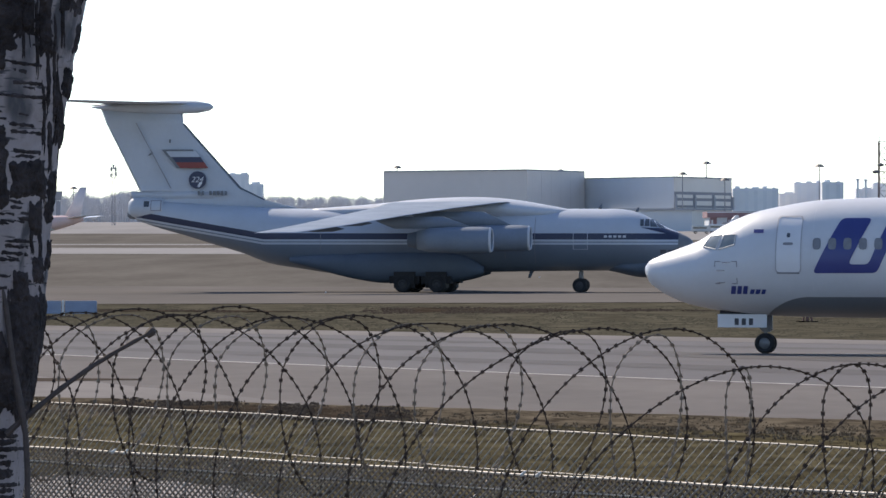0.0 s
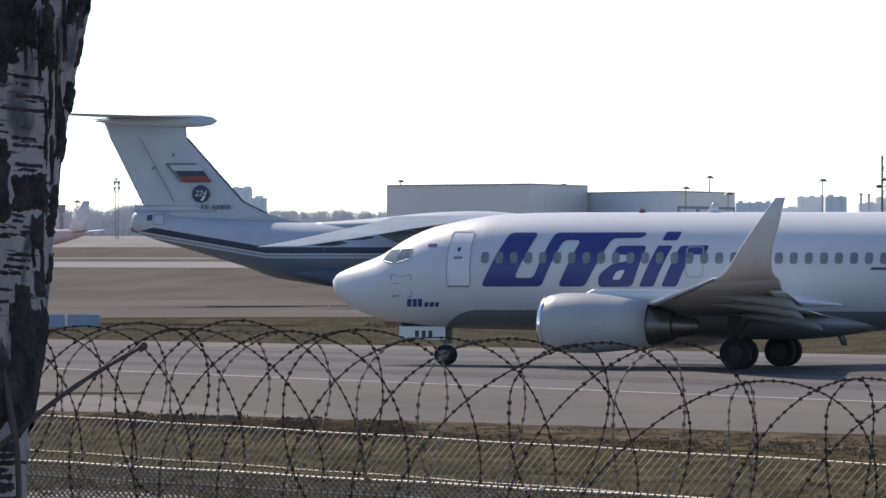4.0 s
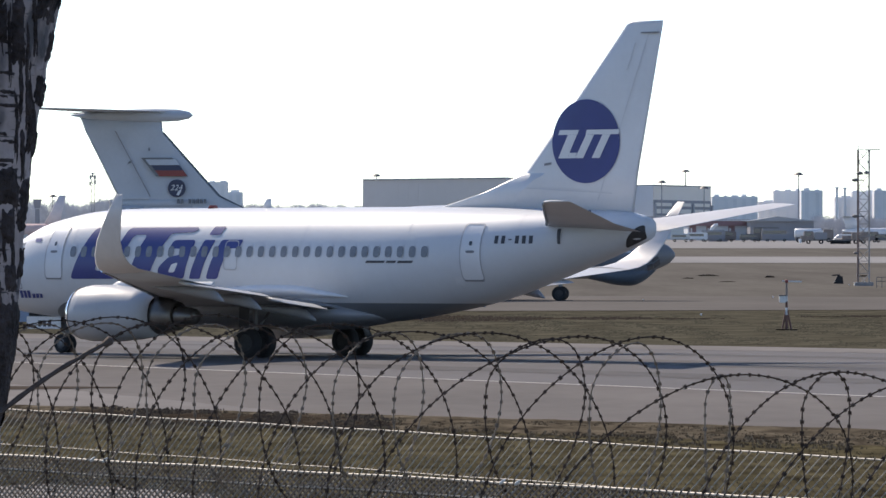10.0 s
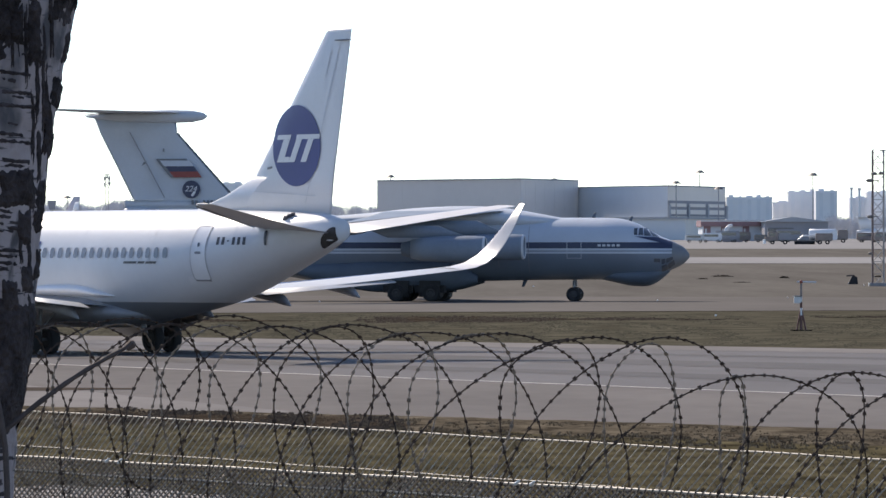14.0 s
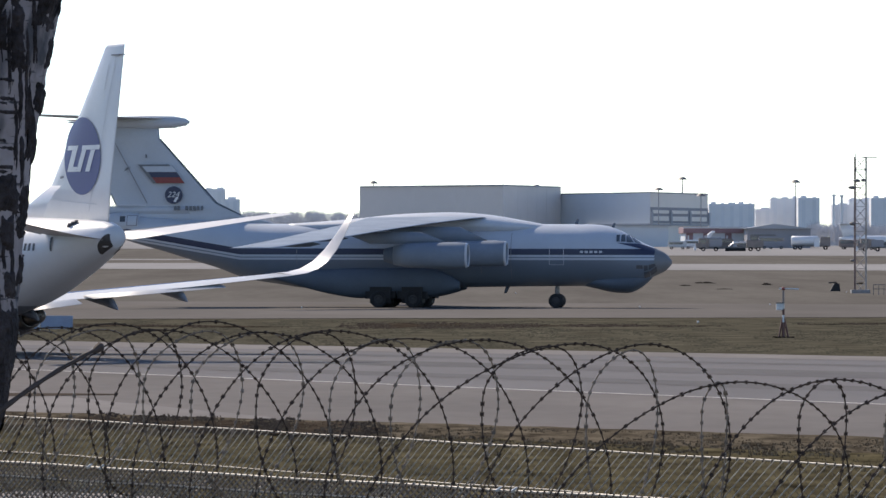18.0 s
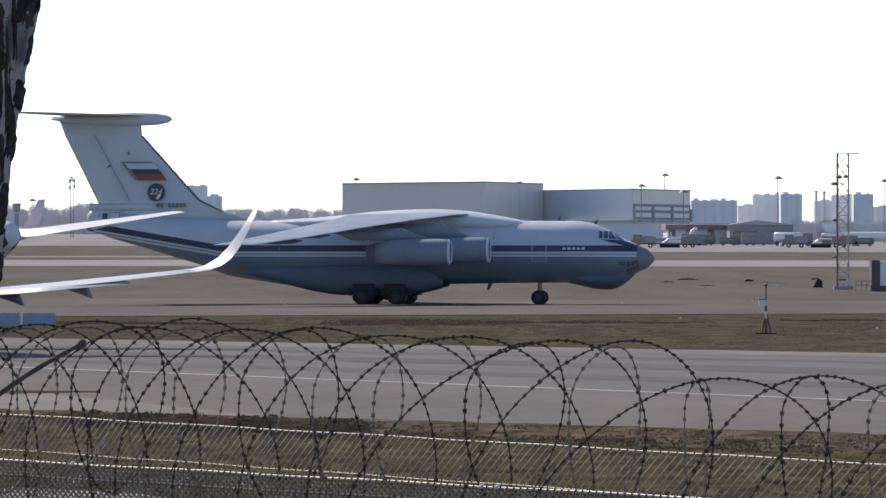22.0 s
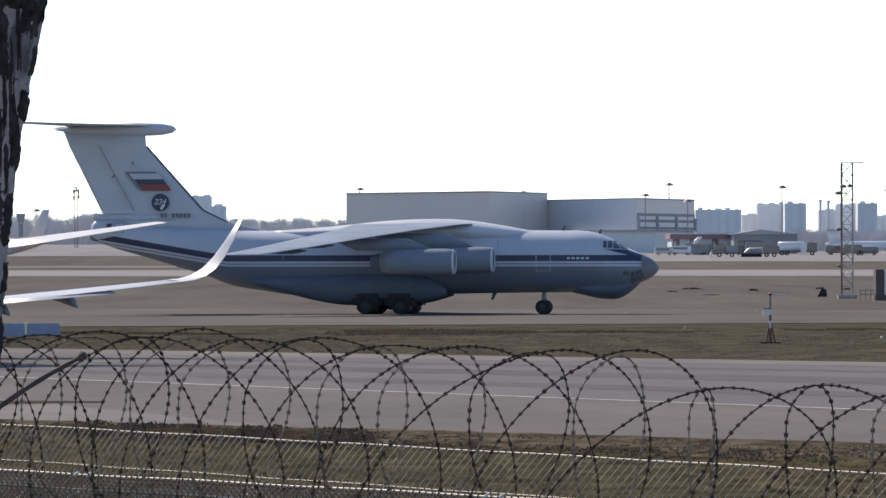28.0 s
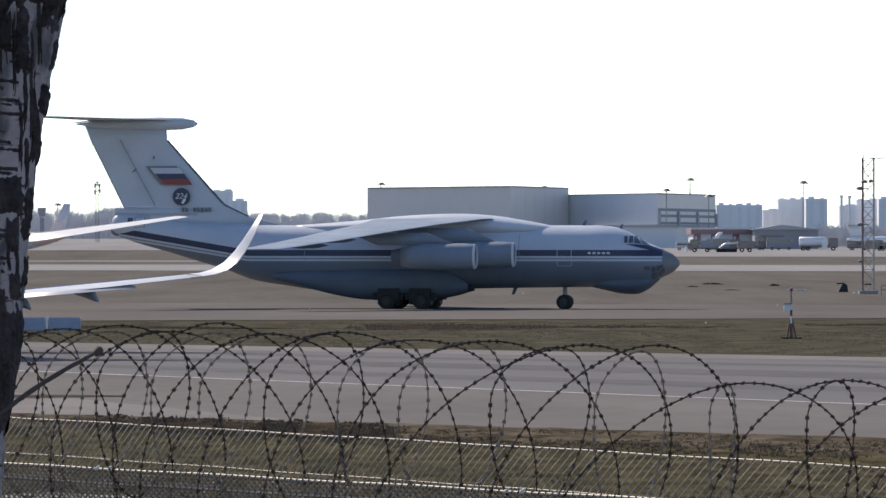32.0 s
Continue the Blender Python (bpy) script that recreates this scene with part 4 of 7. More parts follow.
def fin_logo(fin, hand):
    cx, cz, r = 27.22, 7.28, 1.39
    vs, fs = [(cx, hand * (fin_half(cx, cz) + 0.03), cz)], []
    rings, segs = 6, 48
    for i in range(1, rings + 1):
        for k in range(segs):
            a = 2 * math.pi * k / segs
            x, z = cx + r * i / rings * math.cos(a), cz + r * i / rings * math.sin(a)
            vs.append((x, hand * (fin_half(x, z) + 0.03), z))
    for k in range(segs):
        fs.append((0, 1 + (k + 1) % segs, 1 + k))
    for i in range(rings - 1):
        for k in range(segs):
            a, b = 1 + i * segs + k, 1 + i * segs + (k + 1) % segs
            fs.append((a, b, b + segs, a + segs))
    disc = part("tail_disc", (vs, fs, True), BLUE, fin, "round dark blue tail emblem")
    for n_bar, (x0, z0, x1, z1, s) in enumerate(((26.1, 7.5, 26.9, 7.66, 0.06), (26.1, 6.72, 26.48, 7.496, 0.4), (26.484, 6.72, 26.796, 6.9, 0.09), (26.8, 6.72, 27.13, 7.496, 0.45), (27.23, 7.5, 28.56, 7.66, 0.05), (27.48, 6.72, 27.8, 7.496, 0.44))):
        c = rect(x0, z0, x1, z1, s)
        v, f, n = [], [], 4
        for j in range(n + 1):
            for i in range(n + 1):
                u, w = i / n, j / n
                x = (1 - w) * ((1 - u) * c[0][0] + u * c[1][0]) + w * ((1 - u) * c[3][0] + u * c[2][0])
                z = z0 + (z1 - z0) * w
                v.append((x, hand * (fin_half(x, z) + 0.046), z))
        f = [(j * (n + 1) + i, j * (n + 1) + i + 1, j * (n + 1) + i + n + 2, j * (n + 1) + i + n + 1) for j in range(n) for i in range(n)]
        part("emblem_bar", (v, f, True), PAINT, disc, "white bar in the emblem")


def banded(name, base, bands, line, rough=0.35):
    """Paint in level bands: colours by height over a boundary that climbs towards the tail.
    line: (height, where the climb begins, climb per metre); bands: (offset, colour) from below."""
    m = mat(name, base, rough, vary=0.06, scale=0.5, fine=5)
    nt = m.node_tree
    b = nt.nodes["Principled BSDF"]
    tc = nt.nodes.new("ShaderNodeTexCoord")
    sp = nt.nodes.new("ShaderNodeSeparateXYZ")
    nt.links.new(tc.outputs["Object"], sp.inputs[0])

    def math_node(op, a, c):
        n = nt.nodes.new("ShaderNodeMath")
        n.operation = op
        for i, q in enumerate((a, c)):
            if isinstance(q, (int, float)):
                n.inputs[i].default_value = q
            else:
                nt.links.new(q, n.inputs[i])
        return n.outputs[0]

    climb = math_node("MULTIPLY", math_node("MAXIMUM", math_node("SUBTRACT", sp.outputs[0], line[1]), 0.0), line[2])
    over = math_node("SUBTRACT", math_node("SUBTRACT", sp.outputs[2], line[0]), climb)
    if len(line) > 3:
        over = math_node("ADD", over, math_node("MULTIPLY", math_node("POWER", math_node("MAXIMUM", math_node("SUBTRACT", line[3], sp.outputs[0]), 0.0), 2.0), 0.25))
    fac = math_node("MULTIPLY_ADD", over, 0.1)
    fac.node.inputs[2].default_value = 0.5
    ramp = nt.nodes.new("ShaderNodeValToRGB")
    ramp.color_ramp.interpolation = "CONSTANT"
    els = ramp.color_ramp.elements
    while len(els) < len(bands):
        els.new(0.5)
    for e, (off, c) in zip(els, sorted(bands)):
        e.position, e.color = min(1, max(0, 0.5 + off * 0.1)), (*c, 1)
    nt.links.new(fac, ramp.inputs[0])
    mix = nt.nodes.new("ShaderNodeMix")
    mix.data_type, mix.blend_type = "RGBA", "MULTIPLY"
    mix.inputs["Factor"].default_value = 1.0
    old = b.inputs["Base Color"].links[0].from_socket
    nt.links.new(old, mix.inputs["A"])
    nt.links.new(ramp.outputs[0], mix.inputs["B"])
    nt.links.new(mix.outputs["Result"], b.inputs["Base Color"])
    return m


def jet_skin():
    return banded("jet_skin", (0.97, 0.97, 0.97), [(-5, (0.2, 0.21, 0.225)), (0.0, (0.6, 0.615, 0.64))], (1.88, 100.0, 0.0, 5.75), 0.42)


jet = airliner()


# ---------------------------------------------------------------- cargo aircraft
CARGO = Hull([(0, 3.38, 3.62, 0.1), (0.25, 3.08, 3.95, 0.42), (1.2, 2.5, 4.55, 1.15), (2.4, 1.85, 5.1, 1.7), (3.1, 1.66, 5.5, 1.92), (4.3, 1.6, 6.1, 2.2), (6.5, 1.68, 6.4, 2.4), (20, 1.5, 6.4, 2.4), (27, 1.4, 6.4, 2.4),
              (30.5, 1.82, 6.42, 2.3), (33, 2.25, 6.5, 2.05), (35, 3.0, 6.6, 1.8), (37.2, 3.65, 6.7, 1.5), (39.5, 4.35, 6.85, 1.15), (41.8, 5.0, 7.0, 0.8), (43.3, 5.5, 7.1, 0.55)], 80, 44)


def cargo_jet():
    jet = thing("cargo_aircraft", "grey and white four-engine transport aircraft waiting on the far taxiway", "aircraft",
                pose(across(1156, 415), 415.0, 0, 0, 0, 180 - 8.0))

    def p(name, me, material, label=""):
        return part(name, me, material, jet, label)

    grey, white, navy = (0.15, 0.182, 0.228), (0.48, 0.52, 0.58), (0.03, 0.037, 0.075)
    skin = banded("cargo_skin", (0.95, 0.95, 0.95), [(-5, grey), (-0.86, white), (-0.74, grey), (-0.64, white), (-0.5, navy), (0.0, white)], (4.52, 33.0, 0.165), 0.45)
    body = p("fuselage", CARGO.shell(), skin)
    # radome, glazed nose and chin
    rad = [q for q in smooth_rows([(0, 3.38, 3.62, 0.1), (0.25, 3.08, 3.95, 0.42), (1.22, 2.49, 4.56, 1.16)], 12)]
    part("radome", loop_shell(rad, 36, 0.02), RADOME, body, "dark grey nose radome")
    p("chin_radome", Hull([(1.5, 2.25, 2.7, 0.5), (2.4, 1.5, 2.8, 1.25), (3.4, 1.16, 2.8, 1.6), (4.5, 1.22, 2.7, 1.65), (5.7, 1.48, 2.6, 1.4), (6.8, 1.72, 2.2, 0.6)], 24, 28).shell(), GREY_IL, "grey chin radome")
    for hand in (-1, 1):
        for c in (((1.0, 2.86), (1.5, 2.5), (1.5, 2.86), (1.05, 3.2)), ((1.55, 2.45), (1.95, 2.3), (1.95, 2.75), (1.55, 2.86)), ((1.1, 3.24), (1.6, 2.95), (1.6, 3.28), (1.15, 3.42)), ((1.68, 2.95), (1.95, 2.85), (1.95, 3.25), (1.68, 3.28)), ((2.05, 3.02), (2.5, 3.02), (2.5, 3.28), (2.05, 3.28))):
            part("nose_window", CARGO.decal(c, hand, 0.035, 3, 3), GLASS_DARK, body, "dark navigator's window")
        for c in (((3.78, 5.06), (4.02, 5.06), (4.06, 5.56), (3.82, 5.58)), ((3.36, 5.05), (3.7, 5.06), (3.7, 5.58), (3.44, 5.6)), ((2.76, 4.99), (3.28, 5.01), (3.38, 5.6), (3.18, 5.54)), ((2.2, 4.92), (2.66, 4.97), (3.1, 5.5), (2.86, 5.34))):
            part("cockpit_window", CARGO.decal(c, hand, 0.03, 3, 3), GLASS_DARK, body, "dark cockpit window")
        part("antiglare_panel", CARGO.decal(((1.22, 4.28), (1.22, 4.54), (2.3, 4.9), (4.0, 4.97)), hand, 0.02, 8, 4), STRIPE_IL, body)
        for x0, z0, x1, z1 in ((7.97, 3.3, 8.01, 4.68), (9.05, 3.3, 9.09, 4.68), (8.01, 4.64, 9.05, 4.68), (8.01, 3.3, 9.05, 3.33)):
            part("door_outline", CARGO.decal(rect(x0, z0, x1, z1), hand, 0.02, 3, 8), WHITE_IL, body, "pale outline of the crew door")
        for x0, z0, x1, z1 in ((14.3, 2.6, 14.34, 4.4), (28.5, 3.2, 28.54, 5.4), (12.0, 1.9, 12.04, 6.0), (16.8, 3.6, 16.84, 5.9)):
            part("skin_joint", CARGO.decal(rect(x0, z0, x1, z1), hand, 0.012, 1, 10), SEAM, body)
        for i in range(5):
            part("type_bar", CARGO.decal(rect(5.05 + i * 0.36, 4.2, 5.29 + i * 0.36, 4.36), hand, 0.02, 1, 1), WHITE_IL, body, "pale lettering bar")
        fix = (lambda q: q) if hand > 0 else mirror
        wing = [(13.4, 0.0, 6.95, 9.6, 0.12), (14.6, 2.4, 6.85, 8.6, 0.12), (17.3, 7.6, 6.4, 6.3, 0.115), (20.0, 13.0, 5.85, 5.1, 0.11), (23.3, 19.5, 5.1, 4.0, 0.1), (26.3, 25.1, 4.5, 3.1, 0.09), (27.2, 25.35, 4.47, 2.3, 0.06)]
        w = p("wing", fix(foil(wing)), WING_IL, "long drooping swept wing")
        for y0, y1 in ((3.0, 7.4), (8.0, 13.0), (13.4, 18.6)):
            x0, x1 = [np.interp(y, [2.4, 7.6, 13, 19.5, 25.1], [22.9, 23.4, 24.9, 27.1, 29.3]) for y in (y0, y1)]
            z0, z1 = [np.interp(y, [2.4, 7.6, 13, 19.5, 25.1], [6.75, 6.3, 5.75, 5.0, 4.4]) for y in (y0, y1)]
            part("flap", fix(foil([(x0 - 0.9, y0, z0 - 0.1, 1.5, 0.1), (x1 - 0.8, y1, z1 - 0.08, 1.2, 0.1)])), GREY_IL, w)
        for y in (5.2, 10.4, 15.0, 19.0):
            x = np.interp(y, [2.4, 7.6, 13, 19.5], [21.5, 22.0, 23.4, 25.7])
            z = np.interp(y, [2.4, 7.6, 13, 19.5], [6.5, 6.0, 5.45, 4.75])
            part("flap_track_fairing", fix(moved(turned([(0, 0.02), (0.8, 0.2), (2.0, 0.24), (3.2, 0.16), (4.0, 0.02)], 12), x - 1.6, y, z)), GREY_IL, w)
        for name, xf, y, z in (("inner_engine", 11.8, 6.3, 4.15), ("outer_engine", 14.15, 10.6, 4.0)):
            e = p(name, fix(moved(turned([(0.3, 0.72), (0.06, 0.78), (0, 0.84), (0.15, 0.92), (0.8, 0.98), (3.0, 0.98), (4.6, 0.9), (5.6, 0.72), (5.5, 0.62), (5.0, 0.6)], 32), xf, y, z)), NACELLE_IL, "grey jet engine nacelle")
            part("intake_lip", fix(moved(turned([(0.2, 0.75), (0.03, 0.8), (-0.02, 0.85), (0.1, 0.93), (0.16, 0.95)], 32), xf, y, z)), WHITE_IL, e, "pale intake lip")
            part("intake_duct", fix(moved(turned([(0.25, 0.76), (1.1, 0.72), (1.1, 0.02)], 24), xf, y, z)), DARK, e)
            part("exhaust_nozzle", fix(moved(turned([(5.4, 0.7), (6.3, 0.5), (6.35, 0.42), (5.8, 0.4)], 24), xf, y, z)), GREY_IL, e)
            lift = np.interp(y, [2.4, 7.6, 13], [6.75, 6.3, 5.75])
            part("pylon", fix(foil([(xf + 1.2, y, z + 0.85, 6.2, 0.07), (xf + 3.6, y, lift - 0.25, 6.0, 0.06)], True)), NACELLE_IL, e)
        p("gear_fairing", fix(moved(Hull([(16.0, 1.4, 2.0, 0.4), (17.6, 0.95, 2.9, 1.0), (19.5, 0.72, 3.1, 1.15), (23.5, 0.72, 3.1, 1.15), (26.0, 1.05, 3.0, 0.95), (29.0, 1.8, 2.9, 0.6), (31, 2.3, 2.7, 0.15)], 36, 28).shell(), 0, 1.9, 0)), GREY_IL, "bulged main gear fairing")
        st = p("tailplane", fix(foil([(38.9, 0.0, 14.52, 7.0, 0.08), (40.2, 1.5, 14.55, 6.0, 0.08), (46.6, 8.7, 14.6, 2.6, 0.07)])), WHITE_IL, "high swept tailplane")
        part("elevator", fix(foil([(45.0, 1.6, 14.52, 1.2, 0.08), (48.0, 8.3, 14.58, 1.0, 0.08)])), WHITE_IL, st)
    p("wing_box_fairing", Hull([(9.6, 5.9, 6.36, 0.8), (11.5, 5.6, 6.72, 1.5), (14, 5.5, 7.12, 1.9), (17, 5.5, 7.3, 2.0), (21, 5.5, 7.15, 1.9), (25, 5.6, 6.75, 1.5), (29.5, 5.9, 6.42, 0.7)], 36, 28).shell(), WHITE_IL, "white fairing over the wing root")
    fin = p("tail_fin", foil([(29.5, 0, 6.2, 12.9, 0.02), (33.3, 0, 7.1, 9.4, 0.05), (35.2, 0, 8.0, 8.0, 0.085), (37.45, 0, 10.5, 7.0, 0.095), (39.65, 0, 12.95, 6.05, 0.1), (39.75, 0, 14.2, 6.45, 0.1)], True), WHITE_IL, "broad swept white tail fin")
    p("tail_bullet", moved(turned([(0, 0.05), (0.3, 0.28), (1.2, 0.46), (3.0, 0.52), (6.5, 0.42), (8.6, 0.2), (9.6, 0.03)], 24), 37.3, 0, 14.25), WHITE_IL, "long white tail bullet")
    for hand in (-1, 1):
        fl = flag_patch(fin, hand, ((41.3, 10.98), (38.9, 10.98), (37.72, 9.53), (40.1, 9.53)), RADOME, "dark outline of the tail flag", 0.01)
        flag_patch(fl, hand, ((40.95, 10.84), (38.6, 10.84), (38.25, 10.4), (40.6, 10.4)), WHITE_IL, "white flag stripe", 0.016)
        flag_patch(fl, hand, ((40.5, 10.4), (38.3, 10.4), (38.0, 9.99), (40.2, 9.99)), STRIPE_IL, "navy flag stripe", 0.02)
        flag_patch(fl, hand, ((40.2, 9.99), (38.0, 9.99), (37.66, 9.54), (39.85, 9.54)), RED, "red flag stripe", 0.02)
        n = 28
        em = flag_patch(fin, hand, [(38.5 + 0.68 * math.cos(2 * math.pi * k / n), 8.62 + 0.68 * math.sin(2 * math.pi * k / n)) for k in range(n)], STRIPE_IL, "round dark unit emblem", 0.012)
        for text, dx, dz, size in (("224", 0.5, -0.16, 0.62),):
            c = bpy.data.curves.new("digits", "FONT")
            c.body, c.size, c.extrude, c.shear = text, size, 0.01, 0.3
            c.materials.append(PAINT)
            t = new("digits", c)
            t.parent = em
            t.matrix_basis = Matrix.Translation((38.5 + hand * dx, hand * 0.366, 8.62 + dz)) @ Matrix.Rotation(math.pi if hand > 0 else 0, 4, "Z") @ Matrix.Rotation(math.pi / 2, 4, "X")
        flag_patch(em, hand, ((38.3, 8.5), (38.1, 8.42), (38.34, 8.05), (38.52, 8.12)), PAINT, "", 0.02)
        for i in range(8):
            if i != 2:
                flag_patch(fin, hand, [(38.3 - i * 0.3 + q, z) for q, z in ((0, 7.78), (0.17, 7.78), (0.17, 7.45), (0, 7.45))], RADOME, "dark grey registration bar", 0.016)
    cabin = Hull([(41.2, 5.6, 7.2, 0.9), (42.5, 5.6, 7.3, 0.85), (43.6, 5.7, 7.25, 0.7), (43.9, 5.9, 7.0, 0.5)], 12, 24)
    for hand in (-1, 1):
        part("cabin_window", cabin.decal(rect(42.2, 6.55, 42.62, 6.98), hand, 0.02, 2, 2), GLASS_DARK, body, "dark tail cabin window")
        part("cabin_window", cabin.decal(rect(42.75, 6.5, 43.1, 6.98, -0.1), hand, 0.02, 2, 2), WHITE_IL, body)
        d = part("tail_door", cabin.decal(rect(41.25, 6.25, 42.08, 7.06), hand, 0.014, 3, 4), SEAM, body, "outlined tail door")
        part("door_panel", cabin.decal(rect(41.31, 6.3, 42.02, 7.0), hand, 0.022, 3, 4), WHITE_IL, d)
        flag_patch(fin, hand, ((40.72, 11.76), (40.62, 11.76), (40.62, 11.5), (40.72, 11.5)), RADOME, "", 0.01)
        flag_patch(fin, hand, ((42.25, 10.7), (42.0, 10.78), (42.1, 10.6), (42.4, 10.46)), RADOME, "", -0.06)
        flag_patch(fin, hand, ((43.35, 13.03), (43.3, 13.03), (40.56, 7.99), (40.62, 7.99)), WARE, "faint rudder hinge line", 0.004)
        flag_patch(fin, hand, ((43.3, 7.88), (40.7, 7.88), (40.7, 7.83), (43.3, 7.83)), PAINT, "", 0.02)
    part("leading_edge", tube([(39.62, 0, 12.95), (37.42, 0, 10.5), (35.17, 0, 8.0), (33.3, 0, 7.1)], [0.06, 0.065, 0.065, 0.05], 8), GREY_IL, fin, "grey fin leading edge")
    p("tail_gun_cabin", Hull([(41.2, 5.6, 7.2, 0.9), (42.5, 5.6, 7.3, 0.85), (43.6, 5.7, 7.25, 0.7), (43.9, 5.9, 7.0, 0.5)], 12, 24).shell(), WHITE_IL, "glazed tail cabin")
    p("tail_turret", moved(turned([(-0.5, 0.05), (-0.42, 0.3), (-0.1, 0.42), (0.25, 0.36), (0.42, 0.2), (0.46, 0.03)], 20), 43.62, 0, 6.0), RADOME, "dark rounded tail turret")
    p("rudder_base", foil([(37, 0, 7.2, 6.8, 0.1), (37, 0, 7.75, 6.9, 0.1)], True), WHITE_IL)
    for x, z in ((4.4, 6.0), (7.2, 6.3)):
        p("antenna", foil([(x, 0, z, 0.32, 0.1), (x - 0.12, 0, z + 0.5, 0.16, 0.1)], True), GREY_IL)
    p("belly_antenna", foil([(12.35, 0, 1.7, 0.35, 0.1), (12.65, 0, 1.12, 0.2, 0.1)], True), GREY_IL)
    # Added solid blocks: the dark between the main wheels is put into them.
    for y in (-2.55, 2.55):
        p("gear_dark_fill", bevel_box(18.35, y - 1.1, 0.36, 20.6, y + 1.1, 1.6, 0.34), DARK, "near-black block added for the dark between the main wheels")
        p("gear_dark_fill", bevel_box(20.75, y - 1.1, 0.36, 23.05, y + 1.1, 1.6, 0.34), DARK, "near-black block added for the dark between the main wheels")
    big = [mesh("wheel", *q) for q in wheel_meshes(0.65, 0.46)]
    big[0].materials.append(TYRE)
    big[1].materials.append(HUB)
    for name, x, ys in (("nose_gear", 8.75, (-0.9, -0.35, 0.35, 0.9)), ("main_gear", 19.35, (-3.5, -2.9, -2.2, -1.6, 1.6, 2.2, 2.9, 3.5)), ("main_gear", 22.0, (-3.5, -2.9, -2.2, -1.6, 1.6, 2.2, 2.9, 3.5))):
        g = p(name, join(tube([(x, ys[0], 0.65), (x, ys[-1], 0.65)], 0.1, 10), tube([(x, 0, 0.65), (x, 0, 2.0)], 0.14, 10), tube([(x, ys[1], 0.65), (x, ys[1], 1.6)], 0.14, 10), tube([(x, ys[-2], 0.65), (x, ys[-2], 1.6)], 0.14, 10)), STEEL, "steel landing gear")
        for y in ys:
            size = 0.86 if name == "nose_gear" else 1.0
            w = part("wheel", big[0], None, g, m=Matrix.Translation((x, y, 0.65 * size)) @ Matrix.Diagonal((size, size, size, 1)))
            part("hub", big[1], None, w)
    return jet


def loop_shell(rows, segs, grow):
    vs, fs = [], []
    for x, lo, hi, w in rows:
        for k in range(segs):
            a = 2 * math.pi * k / segs
            vs.append((x - grow, (w + grow) * math.sin(a), (lo + hi) / 2 - ((hi - lo) / 2 + grow) * math.cos(a)))
    for i in range(len(rows) - 1):
        for k in range(segs):
            a, b = i * segs + k, i * segs + (k + 1) % segs
            fs.append((a, b, b + segs, a + segs))
    fs.append(tuple(range(segs - 1, -1, -1)))
    return vs, fs, True


def flag_patch(parent, hand, corners, material, label, lift):
    """A flat painted plate on the cargo aircraft's fin."""
    out = hand * (0.335 + lift)
    v = [(x, out, z) for x, z in corners] + [(x, hand * 0.2, z) for x, z in corners]
    n = len(corners)
    f = [tuple(range(n)), tuple(range(2 * n - 1, n - 1, -1))] + [(i, (i + 1) % n, n + (i + 1) % n, n + i) for i in range(n)]
    return part("paint_plate", (v, f), material, parent, label)


cargo_jet()


# ---------------------------------------------------------------- distance
def prism(points, z0, z1):
    n = len(points)
    v = [(x, y, z0) for x, y in points] + [(x, y, z1) for x, y in points]
    return v, [tuple(range(n - 1, -1, -1)), tuple(range(n, 2 * n))] + [(i, (i + 1) % n, n + (i + 1) % n, n + i) for i in range(n)]


def wall_strip(a, b, u0, u1, z0, z1, proud):
    """A panel on the wall that runs from a to b (plan points), between shares u0 and u1 of it; proud towards the viewer."""
    a, b = Vector(a), Vector(b)
    n = Vector((b.y - a.y, -(b.x - a.x))).normalized()
    if n.y > 0:
        n = -n
    p, q = a + (b - a) * u0, a + (b - a) * u1
    return prism([tuple(p + n * 0.02), tuple(q + n * 0.02), tuple(q + n * proud), tuple(p + n * proud)], z0, z1)


